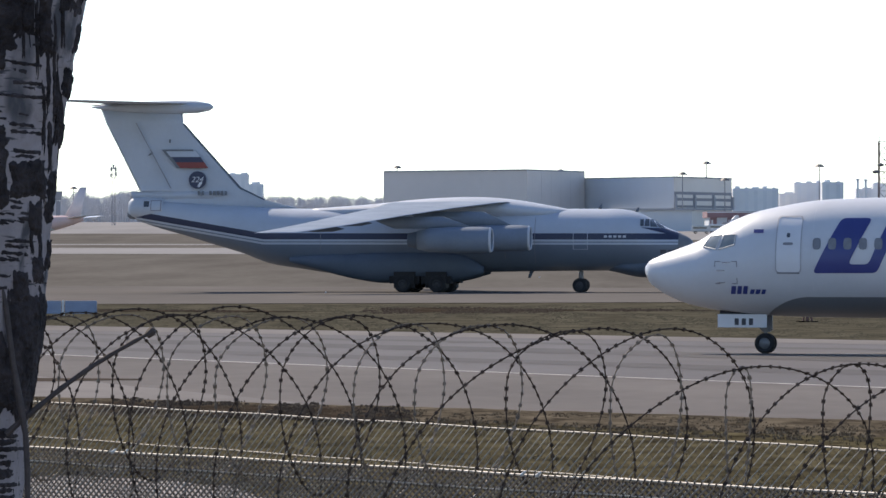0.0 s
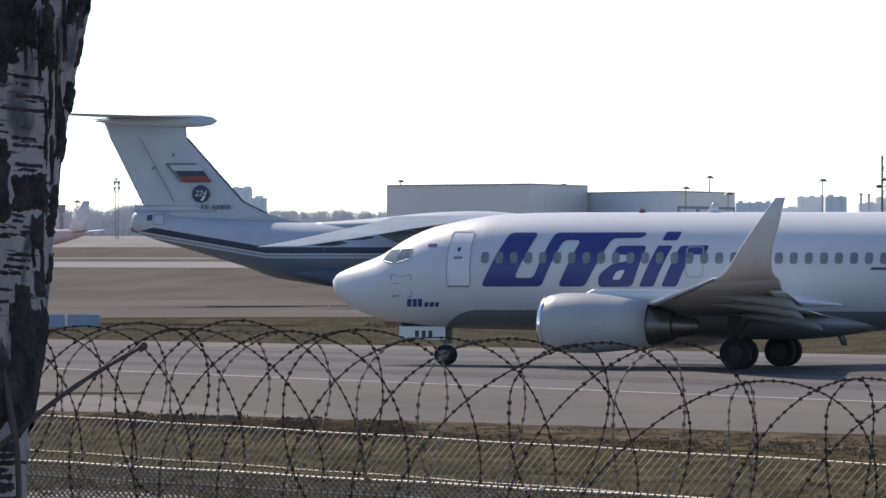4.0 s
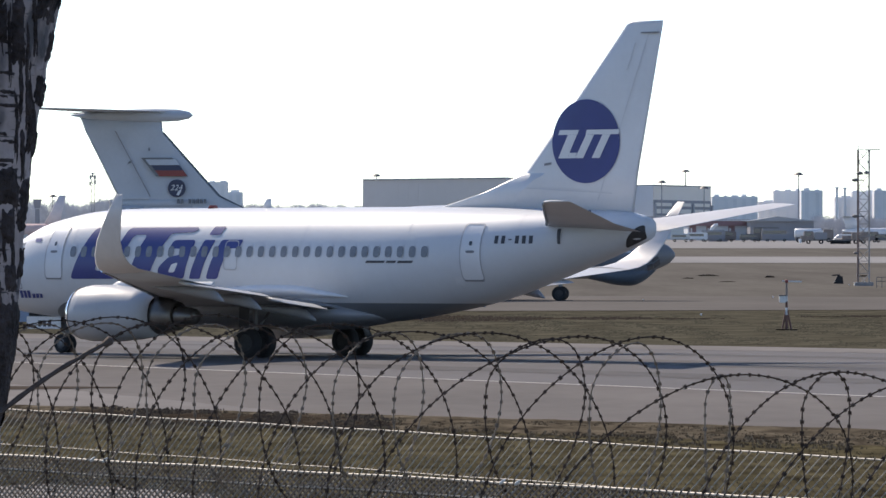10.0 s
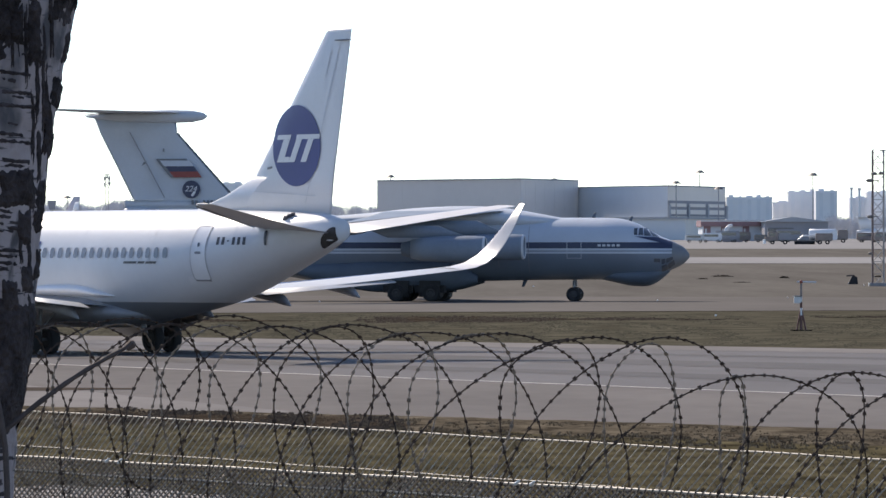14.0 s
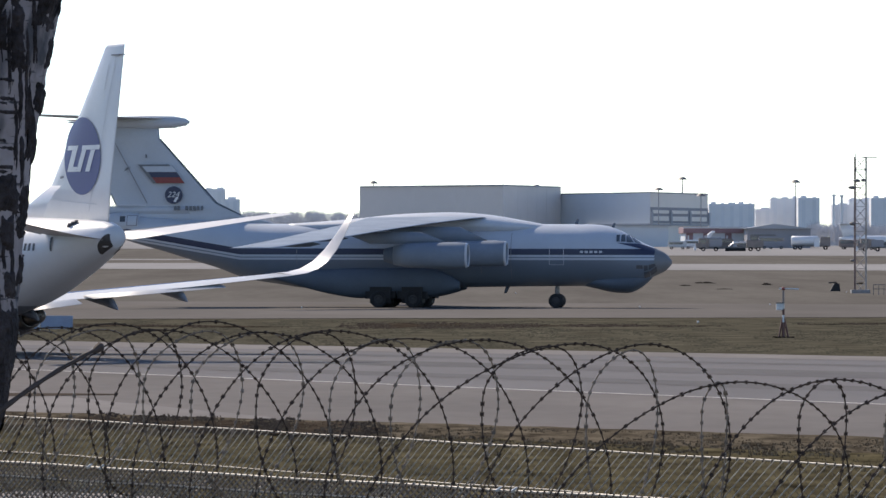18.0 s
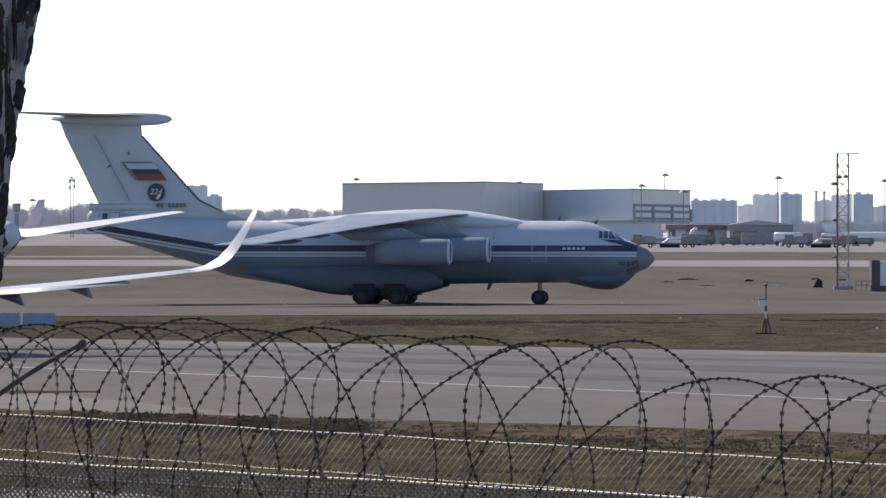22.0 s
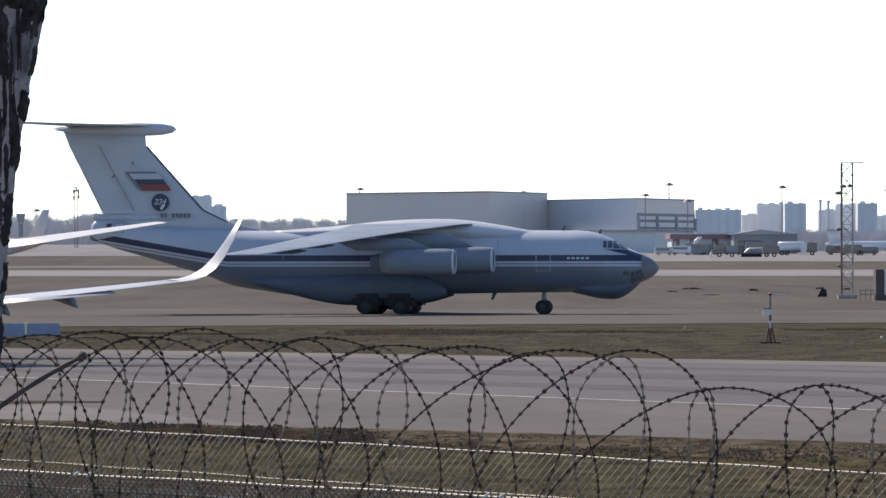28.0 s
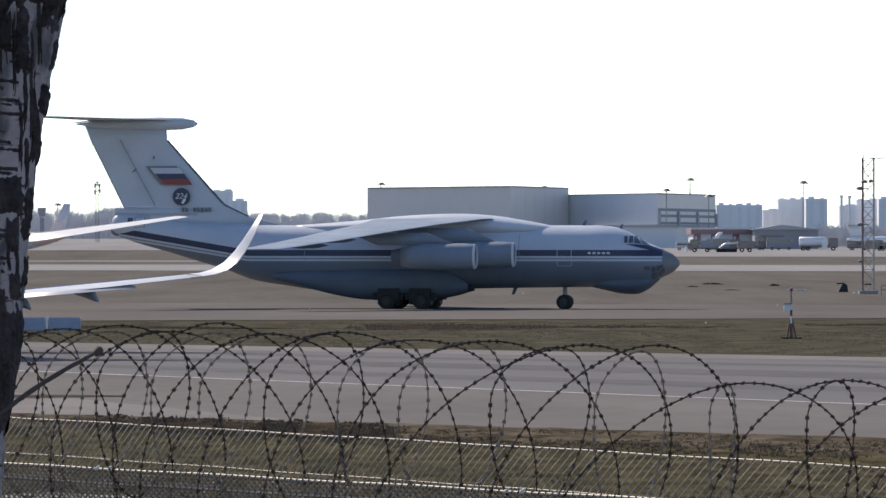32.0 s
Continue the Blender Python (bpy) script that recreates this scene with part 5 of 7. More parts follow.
def hangars():
    d = 1600.0
    a = thing("hangar", "long grey metal-clad hangar with a flat roof", "hangar")
    k = [(across(604, 1640), 1640), (across(858, d), d), (across(960, 1640), 1640)]
    part("wall", prism(k + [(k[2][0], 1740), (k[0][0], 1740)], rise(d) - 1, up(329, d)), HANGAR, a)
    part("parapet", prism([(x, y - 0.5) for x, y in k] + [(k[2][0], 1740), (k[0][0], 1740)], up(329, d), up(326.5, d)), ROOF, a, "dark roof edge")
    for i in range(14):
        u = (i + 0.5) / 14
        part("wall_rib", wall_strip(k[0], k[1], u - 0.002, u + 0.002, rise(d), up(330, d), 0.035), HANGAR, a)
    for i in range(6):
        u = (i + 0.5) / 6
        part("wall_rib", wall_strip(k[1], k[2], u - 0.005, u + 0.005, rise(d), up(330, d), 0.035), HANGAR, a)
    b = thing("hangar", "pale grey hangar with a glazed office end", "hangar")
    k = [(across(960, 1641), 1641), (across(1118, d), d), (across(1220, 1640), 1640)]
    part("wall", prism(k + [(k[2][0], 1740), (k[0][0] + 0.1, 1740)], rise(d) - 1, up(341, d)), HANGAR_PALE, b)
    part("parapet", prism([(x + 0.1, y - 0.5) for x, y in k] + [(k[2][0], 1740), (k[0][0] + 0.1, 1740)], up(341, d), up(339, d)), ROOF, b, "dark roof edge")
    # Beige end face; the sunlight on it is put into its lighter colour.
    part("end_wall", wall_strip(k[1], k[2], 0.0, 0.995, rise(d), up(341.5, d), 0.1), BEIGE, b, "beige office end wall coloured lighter as the sunlit face")
    part("end_wall", wall_strip(k[1], k[2], 0.0, 0.995, up(394, d), up(366, d), 0.2), WARE, b, "grey glazed band of the office end")
    for j, (y0, y1) in enumerate(((377, 371), (390, 382))):
        for i in range(3):
            part("window_band", wall_strip(k[1], k[2], 0.03 + i * 0.33, 0.3 + i * 0.33, up(y0, d), up(y1, d), 0.4), BEIGE, b, "pale window band")
    for i in range(4):
        part("pilaster", wall_strip(k[1], k[2], 0.0 + i * 0.33, 0.025 + i * 0.33, up(396, d), up(374, d), 0.6), ROOF, b)
    part("cornice", wall_strip(k[1], k[2], 0, 1, up(398, d), up(395, d), 0.8), ROOF, b)
    part("cornice", wall_strip(k[0], k[1], 0, 1, up(397, d), up(395, d), 0.8), ROOF, b)
    # low buildings before it
    e = 1450.0
    c = thing("workshop", "low pale workshop with a dark red roof band", "building")
    f0, f1 = (across(1180, e), e), (across(1287, e), e)
    part("wall", prism([f0, f1, (f1[0], e + 30), (f0[0], e + 30)], rise(e) - 1, up(412, e)), HANGAR_PALE, c)
    part("roof", prism([(f0[0] - 0.5, e - 1), (f1[0] + 0.5, e - 1), (f1[0] + 0.5, e + 31), (f0[0] - 0.5, e + 31)], up(412, e), up(401, e)), RED_DULL, c, "dark red roof band")
    part("roof_edge", prism([(f0[0] - 0.6, e - 1.2), (f1[0] + 0.6, e - 1.2), (f1[0] + 0.6, e - 1.02), (f0[0] - 0.6, e - 1.02)], up(403.5, e), up(401.5, e)), CONCRETE_PALE, c)
    for u in (0.02, 0.3, 0.66):
        part("door_opening", wall_strip(f0, f1, u, u + 0.11, rise(e), up(411, e), 0.1), RED_DULL, c, "dark red door")
        part("door_window", wall_strip(f0, f1, u + 0.02, u + 0.045, up(427, e), up(416, e), 0.16), CONCRETE_PALE, c)
    g = thing("warehouse", "grey warehouse with a shallow gable roof", "building")
    x0, x1 = across(1290, e - 20), across(1402, e - 20)
    mid = x0 + (x1 - x0) * 0.42
    part("wall", prism([(x0, e - 20), (x1, e - 20), (x1, e + 20), (x0, e + 20)], rise(e) - 1, up(404, e - 20)), WARE, g)
    part("roof", ([(x0 - 1, e - 21, up(404, e - 20)), (mid, e - 21, up(395, e - 20)), (x1 + 1, e - 21, up(404, e - 20)), (x0 - 1, e + 21, up(404, e - 20)), (mid, e + 21, up(395, e - 20)), (x1 + 1, e + 21, up(404, e - 20))],
                  [(0, 2, 1), (3, 4, 5), (0, 1, 4, 3), (1, 2, 5, 4), (0, 3, 5, 2)]), ROOF, g)
    for u in (0.25, 0.5, 0.75):
        part("door_opening", wall_strip((x0, e - 20), (x1, e - 20), u, u + 0.06, rise(e), up(420, e - 20), 0.1), ROOF, g)
    h = thing("annex", "low pale blue-grey annex before the hangar", "building")
    x0, x1 = across(945, 1540), across(1150, 1540)
    part("wall", prism([(x0, 1540), (x1, 1540), (x1, 1580), (x0, 1580)], rise(1540) - 1, up(399, 1540)), HANGAR_PALE, h)
    part("roof", prism([(x0 - 1, 1539), (x1 + 1, 1539), (x1 + 1, 1581), (x0 - 1, 1581)], up(399, 1540), up(397, 1540)), ROOF, h)


def tower_blocks():
    d = 3600.0
    k = 0
    for x0, x1, top, caps in ((1222, 1303, 360, 5), (1304, 1333, 369, 1), (1331, 1381, 350, 3), (1380, 1418, 349, 2), (1440, 1471, 361, 1), (1470, 1510, 351, 2), (1509, 1544, 349, 2), (1544, 1600, 371, 2), (329, 364, 335, 2), (363, 390, 353, 1)):
        t = thing("tower_block", "distant pale blue-grey apartment tower block", "tower block", group="distant tower blocks")
        depth = d + 40 * (k % 3)
        k += 1
        s = depth / d
        X0, X1 = across(x0, depth), across(x1, depth)
        part("wall", box(X0, depth, rise(depth) - 2, X1, depth + 18, up(top, depth)), TOWER, t)
        w = (X1 - X0) / caps
        for i in range(caps):
            part("roof_house", box(X0 + w * (i + 0.16 + 0.1 * ((i + k) % 3)), depth + 3, up(top, depth) - 0.1, X0 + w * (i + 0.7 + 0.09 * ((2 * i + k) % 3)), depth + 12, up(top, depth) + (0.7, 1.5, 1.0)[(2 * i + k) % 3]), TOWER, t)
        n = max(2, int((X1 - X0) / 6))
        for i in range(n):
            u = X0 + (X1 - X0) * (i + 0.5) / n
            part("balcony_column", box(u - 1.2, depth - 0.25, rise(depth), u + 1.2, depth - 0.02, up(top, depth) - 1.5), BALCONY, t)


def lamp_mast(px, top, base, d, head=1.6, name="floodlight_mast"):
    m = thing(name, "tall thin floodlight mast with a crown of lamps", "lamp mast", group="floodlight masts")
    x = across(px, d)
    part("pole", tube([(x, d, base), (x, d, up(top, d))], [0.19, 0.13], 8), WARE, m)
    bm = bmesh.new()
    bmesh.ops.create_cone(bm, cap_ends=True, segments=12, radius1=head, radius2=head * 0.35, depth=0.8, matrix=Matrix.Translation((x, d, up(top, d))))
    part("lamp_crown", bm, STEEL_DARK, m)


def far_masts():
    for px, top, d, base in ((1375, 320, 1480, 6), (1175, 315, 1600.5, up(341, 1600)), (1133, 334, 1595, 8), (1208, 344, 1595, 8), (628, 323, 1660, 25), (917, 329, 1660, 25), (1563, 325, 1500, 6), (55, 360, 1700, 8)):
        lamp_mast(px, top, base, d)
    for px, top in ((1443, 346), (1457, 347)):
        c = thing("chimney", "thin distant factory chimney", "chimney")
        part("shaft", tube([(across(px, 2600), 2600, 10), (across(px, 2600), 2600, up(top, 2600))], [0.8, 0.6], 10), TOWER, c)
        part("rim", tube([(across(px, 2600), 2600, up(top, 2600)), (across(px, 2600), 2600, up(top, 2600) + 0.8)], 0.95, 10), TOWER, c)
    rm = lattice_mast("radio_mast", 126, 1700, up(318, 1700), rise(1700), 1.0, 14, WARE, "distant grey lattice radio mast above the trees", 1.6)
    for ax, ay in ((-0.8, 326), (0.8, 326), (-0.85, 337), (0.85, 335), (0.0, 322)):
        part("panel", bevel_box(across(126, 1699) + ax - 0.2, 1698.5, up(ay + 5, 1699), across(126, 1699) + ax + 0.2, 1699.1, up(ay - 3, 1699), 0.08), WARE, rm)
        part("bracket", tube([(across(126, 1699), 1699.2, up(ay, 1699)), (across(126, 1699) + ax, 1699.0, up(ay, 1699))], 0.12, 6), WARE, rm)
    w = thing("water_tower", "distant dark water tower among bare trees", "water tower")
    x, d = across(28, 1900), 1900.0
    part("stem", tube([(x, d, 9), (x, d, up(383, d))], 0.8, 12), WARE, w)
    bm = bmesh.new()
    bmesh.ops.create_cone(bm, cap_ends=True, segments=16, radius1=1.0, radius2=1.6, depth=3.2, matrix=Matrix.Translation((x, d, up(374, d))))
    part("tank", bm, WARE, w)


def lattice_mast(name, px, d, top, base, width, bays, material, label, thick=1.0):
    m = thing(name, label, "mast")
    x, w = across(px, d), width / 2
    legs = [(x - w, d - w), (x + w, d - w), (x + w, d + w), (x - w, d + w)]
    h = (top - base) / bays
    for i, (lx, ly) in enumerate(legs):
        leg = part("leg", tube([(lx, ly, base - 0.2), (lx, ly, top)], 0.045 * thick, 6), material, m)
    for b in range(bays):
        z0, z1 = base + b * h, base + (b + 1) * h
        p = []
        for i in range(4):
            a, c = legs[i], legs[(i + 1) % 4]
            if b % 2:
                a, c = c, a
            p.append(tube([(*a, z0), (*c, z1)], (0.042 if i in (0, 3) else 0.03) * thick, 5))
            p.append(tube([(*legs[i], z1), (*legs[(i + 1) % 4], z1)], (0.03 if i in (0, 3) else 0.018) * thick, 5))
        part("bracing", join(*p), material, m)
    return m


hangars()
tower_blocks()
far_masts()


def near_mast():
    d = 530.0
    m = lattice_mast("lattice_mast", 1490, d, up(277, d), rise(d), 1.1, 11, MAST_GREY, "grey steel lattice mast with lamps and a ladder")
    x, k = across(1490, d), d / FOCAL
    part("ladder", join(tube([(x - 0.62, d - 0.62, rise(d)), (x - 0.62, d - 0.62, up(277, d))], 0.035, 6), tube([(x - 0.5, d - 0.68, rise(d)), (x - 0.5, d - 0.68, up(280, d))], 0.026, 6)), MAST_RED, m, "brownish cable ladder")
    for px, py, r in ((1474, 331, 0.3), (1482, 319, 0.28), (1494, 318, 0.22), (1475, 395, 0.28), (1475, 460, 0.2)):
        bm = bmesh.new()
        bmesh.ops.create_uvsphere(bm, u_segments=12, v_segments=8, radius=r, matrix=Matrix.Translation((across(px, d), d - 0.9, up(py, d))) @ Matrix.Diagonal((1.2, 1.0, 0.6, 1)))
        part("lamp", bm, STEEL_DARK, m, "dark floodlight")
    for a, b in (((x - 1.2, d - 0.6, up(331, d)), (x, d, up(331, d))), ((x + 0.2, d, up(277.5, d)), (x + 1.6, d, up(277, d))), ((x - 1.0, d - 0.6, up(395, d)), (x, d - 0.6, up(395, d)))):
        part("bracket", tube([a, b], 0.05, 6), STEEL_DARK, m)
    part("spike", tube([(x - 0.5, d - 0.5, up(278, d)), (x - 0.5, d - 0.5, up(269, d))], 0.03, 5), STEEL_DARK, m)
    for side in (-1, 1):
        part("guy_wire", tube([(x + side * 0.6, d, up(300, d)), (x + side * 2.1, d, up(322, d))], 0.015, 4), STEEL_DARK, m)
    part("footing", box(x - 0.9, d - 0.9, rise(d) - 0.2, x + 0.9, d + 0.9, rise(d) + 0.35), MAST_GREY, m)
    s = thing("equipment_cabin", "brown and white equipment cabin with a handrail", "cabin")
    x0, e = across(1541, 515), 515.0
    part("wall", prism([(x0 + 0.8, e), (x0 + 6, e), (x0 + 6, e + 3), (x0 + 0.8, e + 3)], rise(e) - 0.1, up(468, e)), CONCRETE_PALE, s)
    part("corner_panel", box(x0, e - 0.05, rise(e) - 0.1, x0 + 0.8, e + 3, up(466, e)), MAROON, s, "dark brown end wall")
    part("plinth", box(x0 - 0.1, e - 0.1, rise(e) - 0.2, x0 + 6.1, e + 3.1, up(511, e)), MAROON, s)
    part("rail", join(*[tube([(x0 - 1.5 + 0.5 * i, e - 0.3, rise(e)), (x0 - 1.5 + 0.5 * i, e - 0.3, rise(e) + 1.0)], 0.03, 5) for i in range(4)], tube([(x0 - 1.5, e - 0.3, rise(e) + 1.0), (x0, e - 0.3, rise(e) + 1.0)], 0.03, 5), tube([(x0 - 1.5, e - 0.3, rise(e) + 0.6), (x0, e - 0.3, rise(e) + 0.6)], 0.03, 5)), STEEL_DARK, s)
    # black field box beside it
    b = thing("field_box", "small black hooded light box on the grass", "equipment box")
    bx, bd = across(1447, 545), 545.0
    part("hood", ([(bx - 0.6, bd, rise(bd) - 0.05), (bx + 0.45, bd, rise(bd) - 0.05), (bx + 0.35, bd, rise(bd) + 0.75), (bx - 0.1, bd, rise(bd) + 0.9), (bx - 0.6, bd + 0.7, rise(bd) - 0.05), (bx + 0.45, bd + 0.7, rise(bd) - 0.05), (bx + 0.35, bd + 0.7, rise(bd) + 0.75), (bx - 0.1, bd + 0.7, rise(bd) + 0.9)],
                  [(0, 1, 2, 3), (7, 6, 5, 4), (0, 4, 5, 1), (1, 5, 6, 2), (2, 6, 7, 3), (3, 7, 4, 0)]), DARK, b)
    part("arm", tube([(bx - 0.7, bd + 0.3, rise(bd) + 0.85), (bx + 0.1, bd + 0.3, rise(bd) + 0.9)], 0.07, 6), DARK, b)


def field_mast():
    """The red and white weather post with its arm and box."""
    d = 256.0
    x, k = across(1354, d), d / FOCAL
    m = thing("weather_post", "dark and white banded weather post with a white box", "weather post")
    part("base", bevel_box(x - 0.5, d - 0.4, -0.05, x + 0.5, d + 0.4, 0.06, 0.03), SOIL, m)
    z, h = 0.05, up(510, d)
    for i, (a, b) in enumerate(((0.0, 0.3), (0.3, 0.45), (0.45, 0.58), (0.58, 0.7), (0.7, 1.0))):
        r0 = 0.075 - 0.03 * a
        part("band", tube([(x, d, z + (h - z) * a), (x, d, z + (h - z) * b)], [r0, 0.075 - 0.03 * b], 10), (MAST_RED, CONCRETE_PALE, MAST_RED, CONCRETE_PALE, BROWN)[i], m)
    part("strut", join(tube([(x - 0.2, d, 0.05), (x - 0.03, d, 0.95)], 0.045, 6), tube([(x + 0.22, d, 0.05), (x + 0.03, d, 0.95)], 0.05, 6)), MAST_RED, m)
    part("instrument_box", bevel_box(x - 0.34, d - 0.2, up(548, d), x - 0.02, d + 0.15, up(536, d), 0.03), CONCRETE_PALE, m, "white instrument box")
    part("box_lid", box(x - 0.38, d - 0.24, up(536, d) + 0.005, x + 0.02, d + 0.19, up(535, d) + 0.02), STEEL_DARK, m)
    part("arm", tube([(x - 0.2, d, h), (x + 0.72, d, h - 0.02)], 0.036, 6), CONCRETE_PALE, m, "thin white horizontal arm")
    bm = bmesh.new()
    bmesh.ops.create_uvsphere(bm, u_segments=12, v_segments=8, radius=0.085, matrix=Matrix.Translation((x, d, h)))
    part("lamp", bm, RED, m, "small orange-red lamp head")


def signs():
    d = 276.0
    s = thing("taxiway_sign", "blue-grey backed taxiway sign boards with a white post between", "sign")
    for a, b in ((-22, 33), (40, 96)):
        part("board", bevel_box(across(a, d), d, up(583, d), across(b, d), d + 0.25, up(560, d), 0.02), SIGN_BLUE, s, "blue-grey sign board")
    part("white_post", bevel_box(across(34.5, d), d - 0.03, -0.05, across(38.5, d), d + 0.2, up(559, d), 0.01), CONCRETE_PALE, s, "white post")
    for px in (-15, 20, 55, 88):
        part("leg", tube([(across(px, d), d + 0.12, -0.1), (across(px, d), d + 0.12, up(582, d))], 0.03, 6), STEEL_DARK, s)


near_mast()
field_mast()
signs()


def markers():
    """Small white edge markers and dark tussocks scattered on the grass."""
    one = None
    for px, py in ((502, 547), (1203, 572), (1551, 590), (880, 528), (1330, 540), (1100, 545), (1465, 527)):
        d = EYE[2] * FOCAL / (py - 462)
        m = Matrix.Translation((across(px, d), d, rise(d)))
        if one is None:
            one = thing("edge_marker", "small white edge marker on the grass", "marker", m, "edge markers")
            part("stake", tube([(0, 0, -0.05), (0, 0, 0.06)], 0.015, 6), STEEL_DARK, one)
            part("cap", tube([(0, 0, 0.06), (0, 0, 0.14), (0, 0, 0.16)], [0.06, 0.055, 0.025], 10), CONCRETE_PALE, one)
        else:
            copy_thing(one, m)
    rng = random.Random(5)
    for px, d, w, h in ((1215, 615.0, 40, 3.5), (1325, 600.0, 18, 4), (1180, 590.0, 20, 2), (1250, 560.0, 30, 1.5), (1490, 610.0, 14, 3)):
        k = d / FOCAL
        t = thing("tussock", "dark clump of dead grass on the airfield", "grass clump", Matrix.Translation((across(px, d), d, rise(d))), "dark tussocks")
        vs, fs = [], []
        for i in range(90):
            x, y = rng.uniform(-0.5, 0.5) * w * k, rng.uniform(-1.2, 1.2)
            hh = h * k * rng.uniform(0.5, 1.1) * (1 - (2 * x / (w * k)) ** 2) + 0.02
            n = len(vs)
            q = rng.uniform(-0.25, 0.25)
            vs += [(x - 0.12, y, -0.05), (x + 0.12, y, -0.05), (x + q, y + rng.uniform(-0.2, 0.2), hh), (x, y + 0.15, -0.05)]
            fs += [(n, n + 1, n + 2), (n + 1, n + 3, n + 2), (n + 3, n, n + 2)]
        part("blades", (vs, fs), SOIL, t)


markers()


# ---------------------------------------------------------------- distant aircraft and vehicles
def far_jet(name, label, px, py_top, d, heading, tail, size=1.0):
    """A small, plain airliner far off; px is where its fin's tip stands."""
    z = rise(d)
    j = thing(name, label, "aircraft", Matrix.Translation((across(px, d), d, z)) @ Matrix.Rotation(radians(heading), 4, "Z") @ Matrix.Diagonal((size, size, size, 1)))
    hull = Hull([(-32, 2.6, 2.9, 0.1), (-31, 1.9, 3.5, 0.9), (-28, 1.4, 4.8, 1.8), (-24, 1.2, 5.1, 1.9), (-11, 1.2, 5.1, 1.9), (-5, 2.4, 5.1, 1.4), (0, 4.1, 4.8, 0.3)], 30, 20)
    part("fuselage", hull.shell(), PAINT, j)
    rear = Hull([(-9.5, 1.35, 5.16, 1.94), (-5, 2.36, 5.16, 1.46), (-0.1, 4.02, 4.88, 0.36)], 12, 20)
    part("rear_fuselage", rear.shell(), tail, j, "orange-red rear fuselage")
    part("tail_fin", foil([(-4.4, 0, 4.9, 3.6, 0.09), (-2.9, 0, 7.5, 2.6, 0.09), (-1.0, 0, 11.3, 1.6, 0.08)], True), ORANGE_PALE, j, "pale orange tail fin")
    for f in (lambda q: q, mirror):
        part("wing", f(foil([(-20, 1.6, 1.8, 6.5, 0.12), (-17, 5, 2.1, 4.5, 0.11), (-12.5, 14.2, 3.0, 1.6, 0.1)])), PAINT, j)
        part("tailplane", f(foil([(-4.0, 0.5, 4.6, 3.4, 0.1), (1.2, 7.0, 5.1, 1.4, 0.08)])), PAINT, j)
        part("engine", f(moved(turned([(0, 0.75), (0.2, 0.95), (1.6, 1.0), (3.4, 0.75), (3.3, 0.6)], 20), -21.5, 4.8, 1.6)), PAINT, j)
    part("main_gear", join(*[tube([(-16, s * 2.6, 0.0), (-16, s * 2.6, 1.6)], 0.25, 8) for s in (-1, 1)], tube([(-28, 0, 0), (-28, 0, 1.6)], 0.2, 8)), TYRE, j)
    return j


far_jet("parked_airliner", "distant white airliner with an orange-red tail, parked", 74, 357, 1180.0, -8, ORANGE)


def trijet():
    d = 1380.0
    j = thing("parked_jet", "small distant white jet with a high tail", "aircraft", Matrix.Translation((across(1508, d), d, rise(d))) @ Matrix.Rotation(radians(180), 4, "Z"))
    part("fuselage", Hull([(-14, 2.0, 2.4, 0.1), (-13, 1.4, 3.0, 0.8), (-10, 1.1, 3.4, 1.2), (0, 1.1, 3.4, 1.2), (6, 1.9, 3.2, 0.6), (8, 2.5, 2.9, 0.2)], 24, 16).shell(), PAINT, j)
    part("tail_fin", foil([(2.5, 0, 3.0, 4.5, 0.1), (5.5, 0, 6.4, 2.4, 0.1)], True), PAINT, j)
    for f in (lambda q: q, mirror):
        part("tailplane", f(foil([(5.2, 0, 6.3, 2.6, 0.09), (6.8, 3.6, 6.4, 1.3, 0.09)])), PAINT, j)
        part("wing", f(foil([(-3, 1, 1.4, 4.5, 0.12), (0.5, 11, 1.9, 1.8, 0.1)])), PAINT, j)
        part("engine", f(moved(turned([(0, 0.4), (0.2, 0.6), (2.4, 0.6), (3.0, 0.4)], 14), 1.0, 1.9, 2.8)), PAINT, j)
    part("gear", join(tube([(-9, 0, 0), (-9, 0, 1.3)], 0.15, 6), tube([(1, 1.8, 0), (1, 1.8, 1.4)], 0.2, 6), tube([(1, -1.8, 0), (1, -1.8, 1.4)], 0.2, 6)), TYRE, j)


trijet()
CAR_WHEEL = None


def road_wheels(parent, xs, half, r=0.5):
    global CAR_WHEEL
    if CAR_WHEEL is None:
        CAR_WHEEL = mesh("road_wheel", *wheel_meshes(0.5, 0.35)[0])
        CAR_WHEEL.materials.append(TYRE)
    for x in xs:
        for y in (-half, half):
            part("wheel", CAR_WHEEL, None, parent, m=Matrix.Translation((x, y, r)) @ Matrix.Diagonal((r / 0.5,) * 3 + (1,)))


def tanker(px, d):
    t = thing("fuel_tanker", "white fuel tanker truck with a dark cab", "truck", Matrix.Translation((across(px, d), d, rise(d) + 0.06)))
    tank = turned([(-4.2, 0.05), (-4.15, 0.9), (-4.0, 1.15), (2.2, 1.15), (2.4, 0.9), (2.45, 0.05)], 24)
    part("tank", moved(tank, 0, 0, 2.2), PAINT, t, "white cylindrical tank")
    part("chassis", box(-4.0, -0.9, 0.7, 5.2, 0.9, 1.15), STEEL_DARK, t)
    part("cab", bevel_box(2.9, -1.2, 0.8, 5.3, 1.2, 3.1, 0.15), BROWN, t, "dark cab")
    part("side_box", bevel_box(1.3, -1.25, 0.7, 2.7, -1.0, 2.9, 0.05), PAINT, t)
    road_wheels(t, (-3.2, -2.0, 4.2), 1.0)


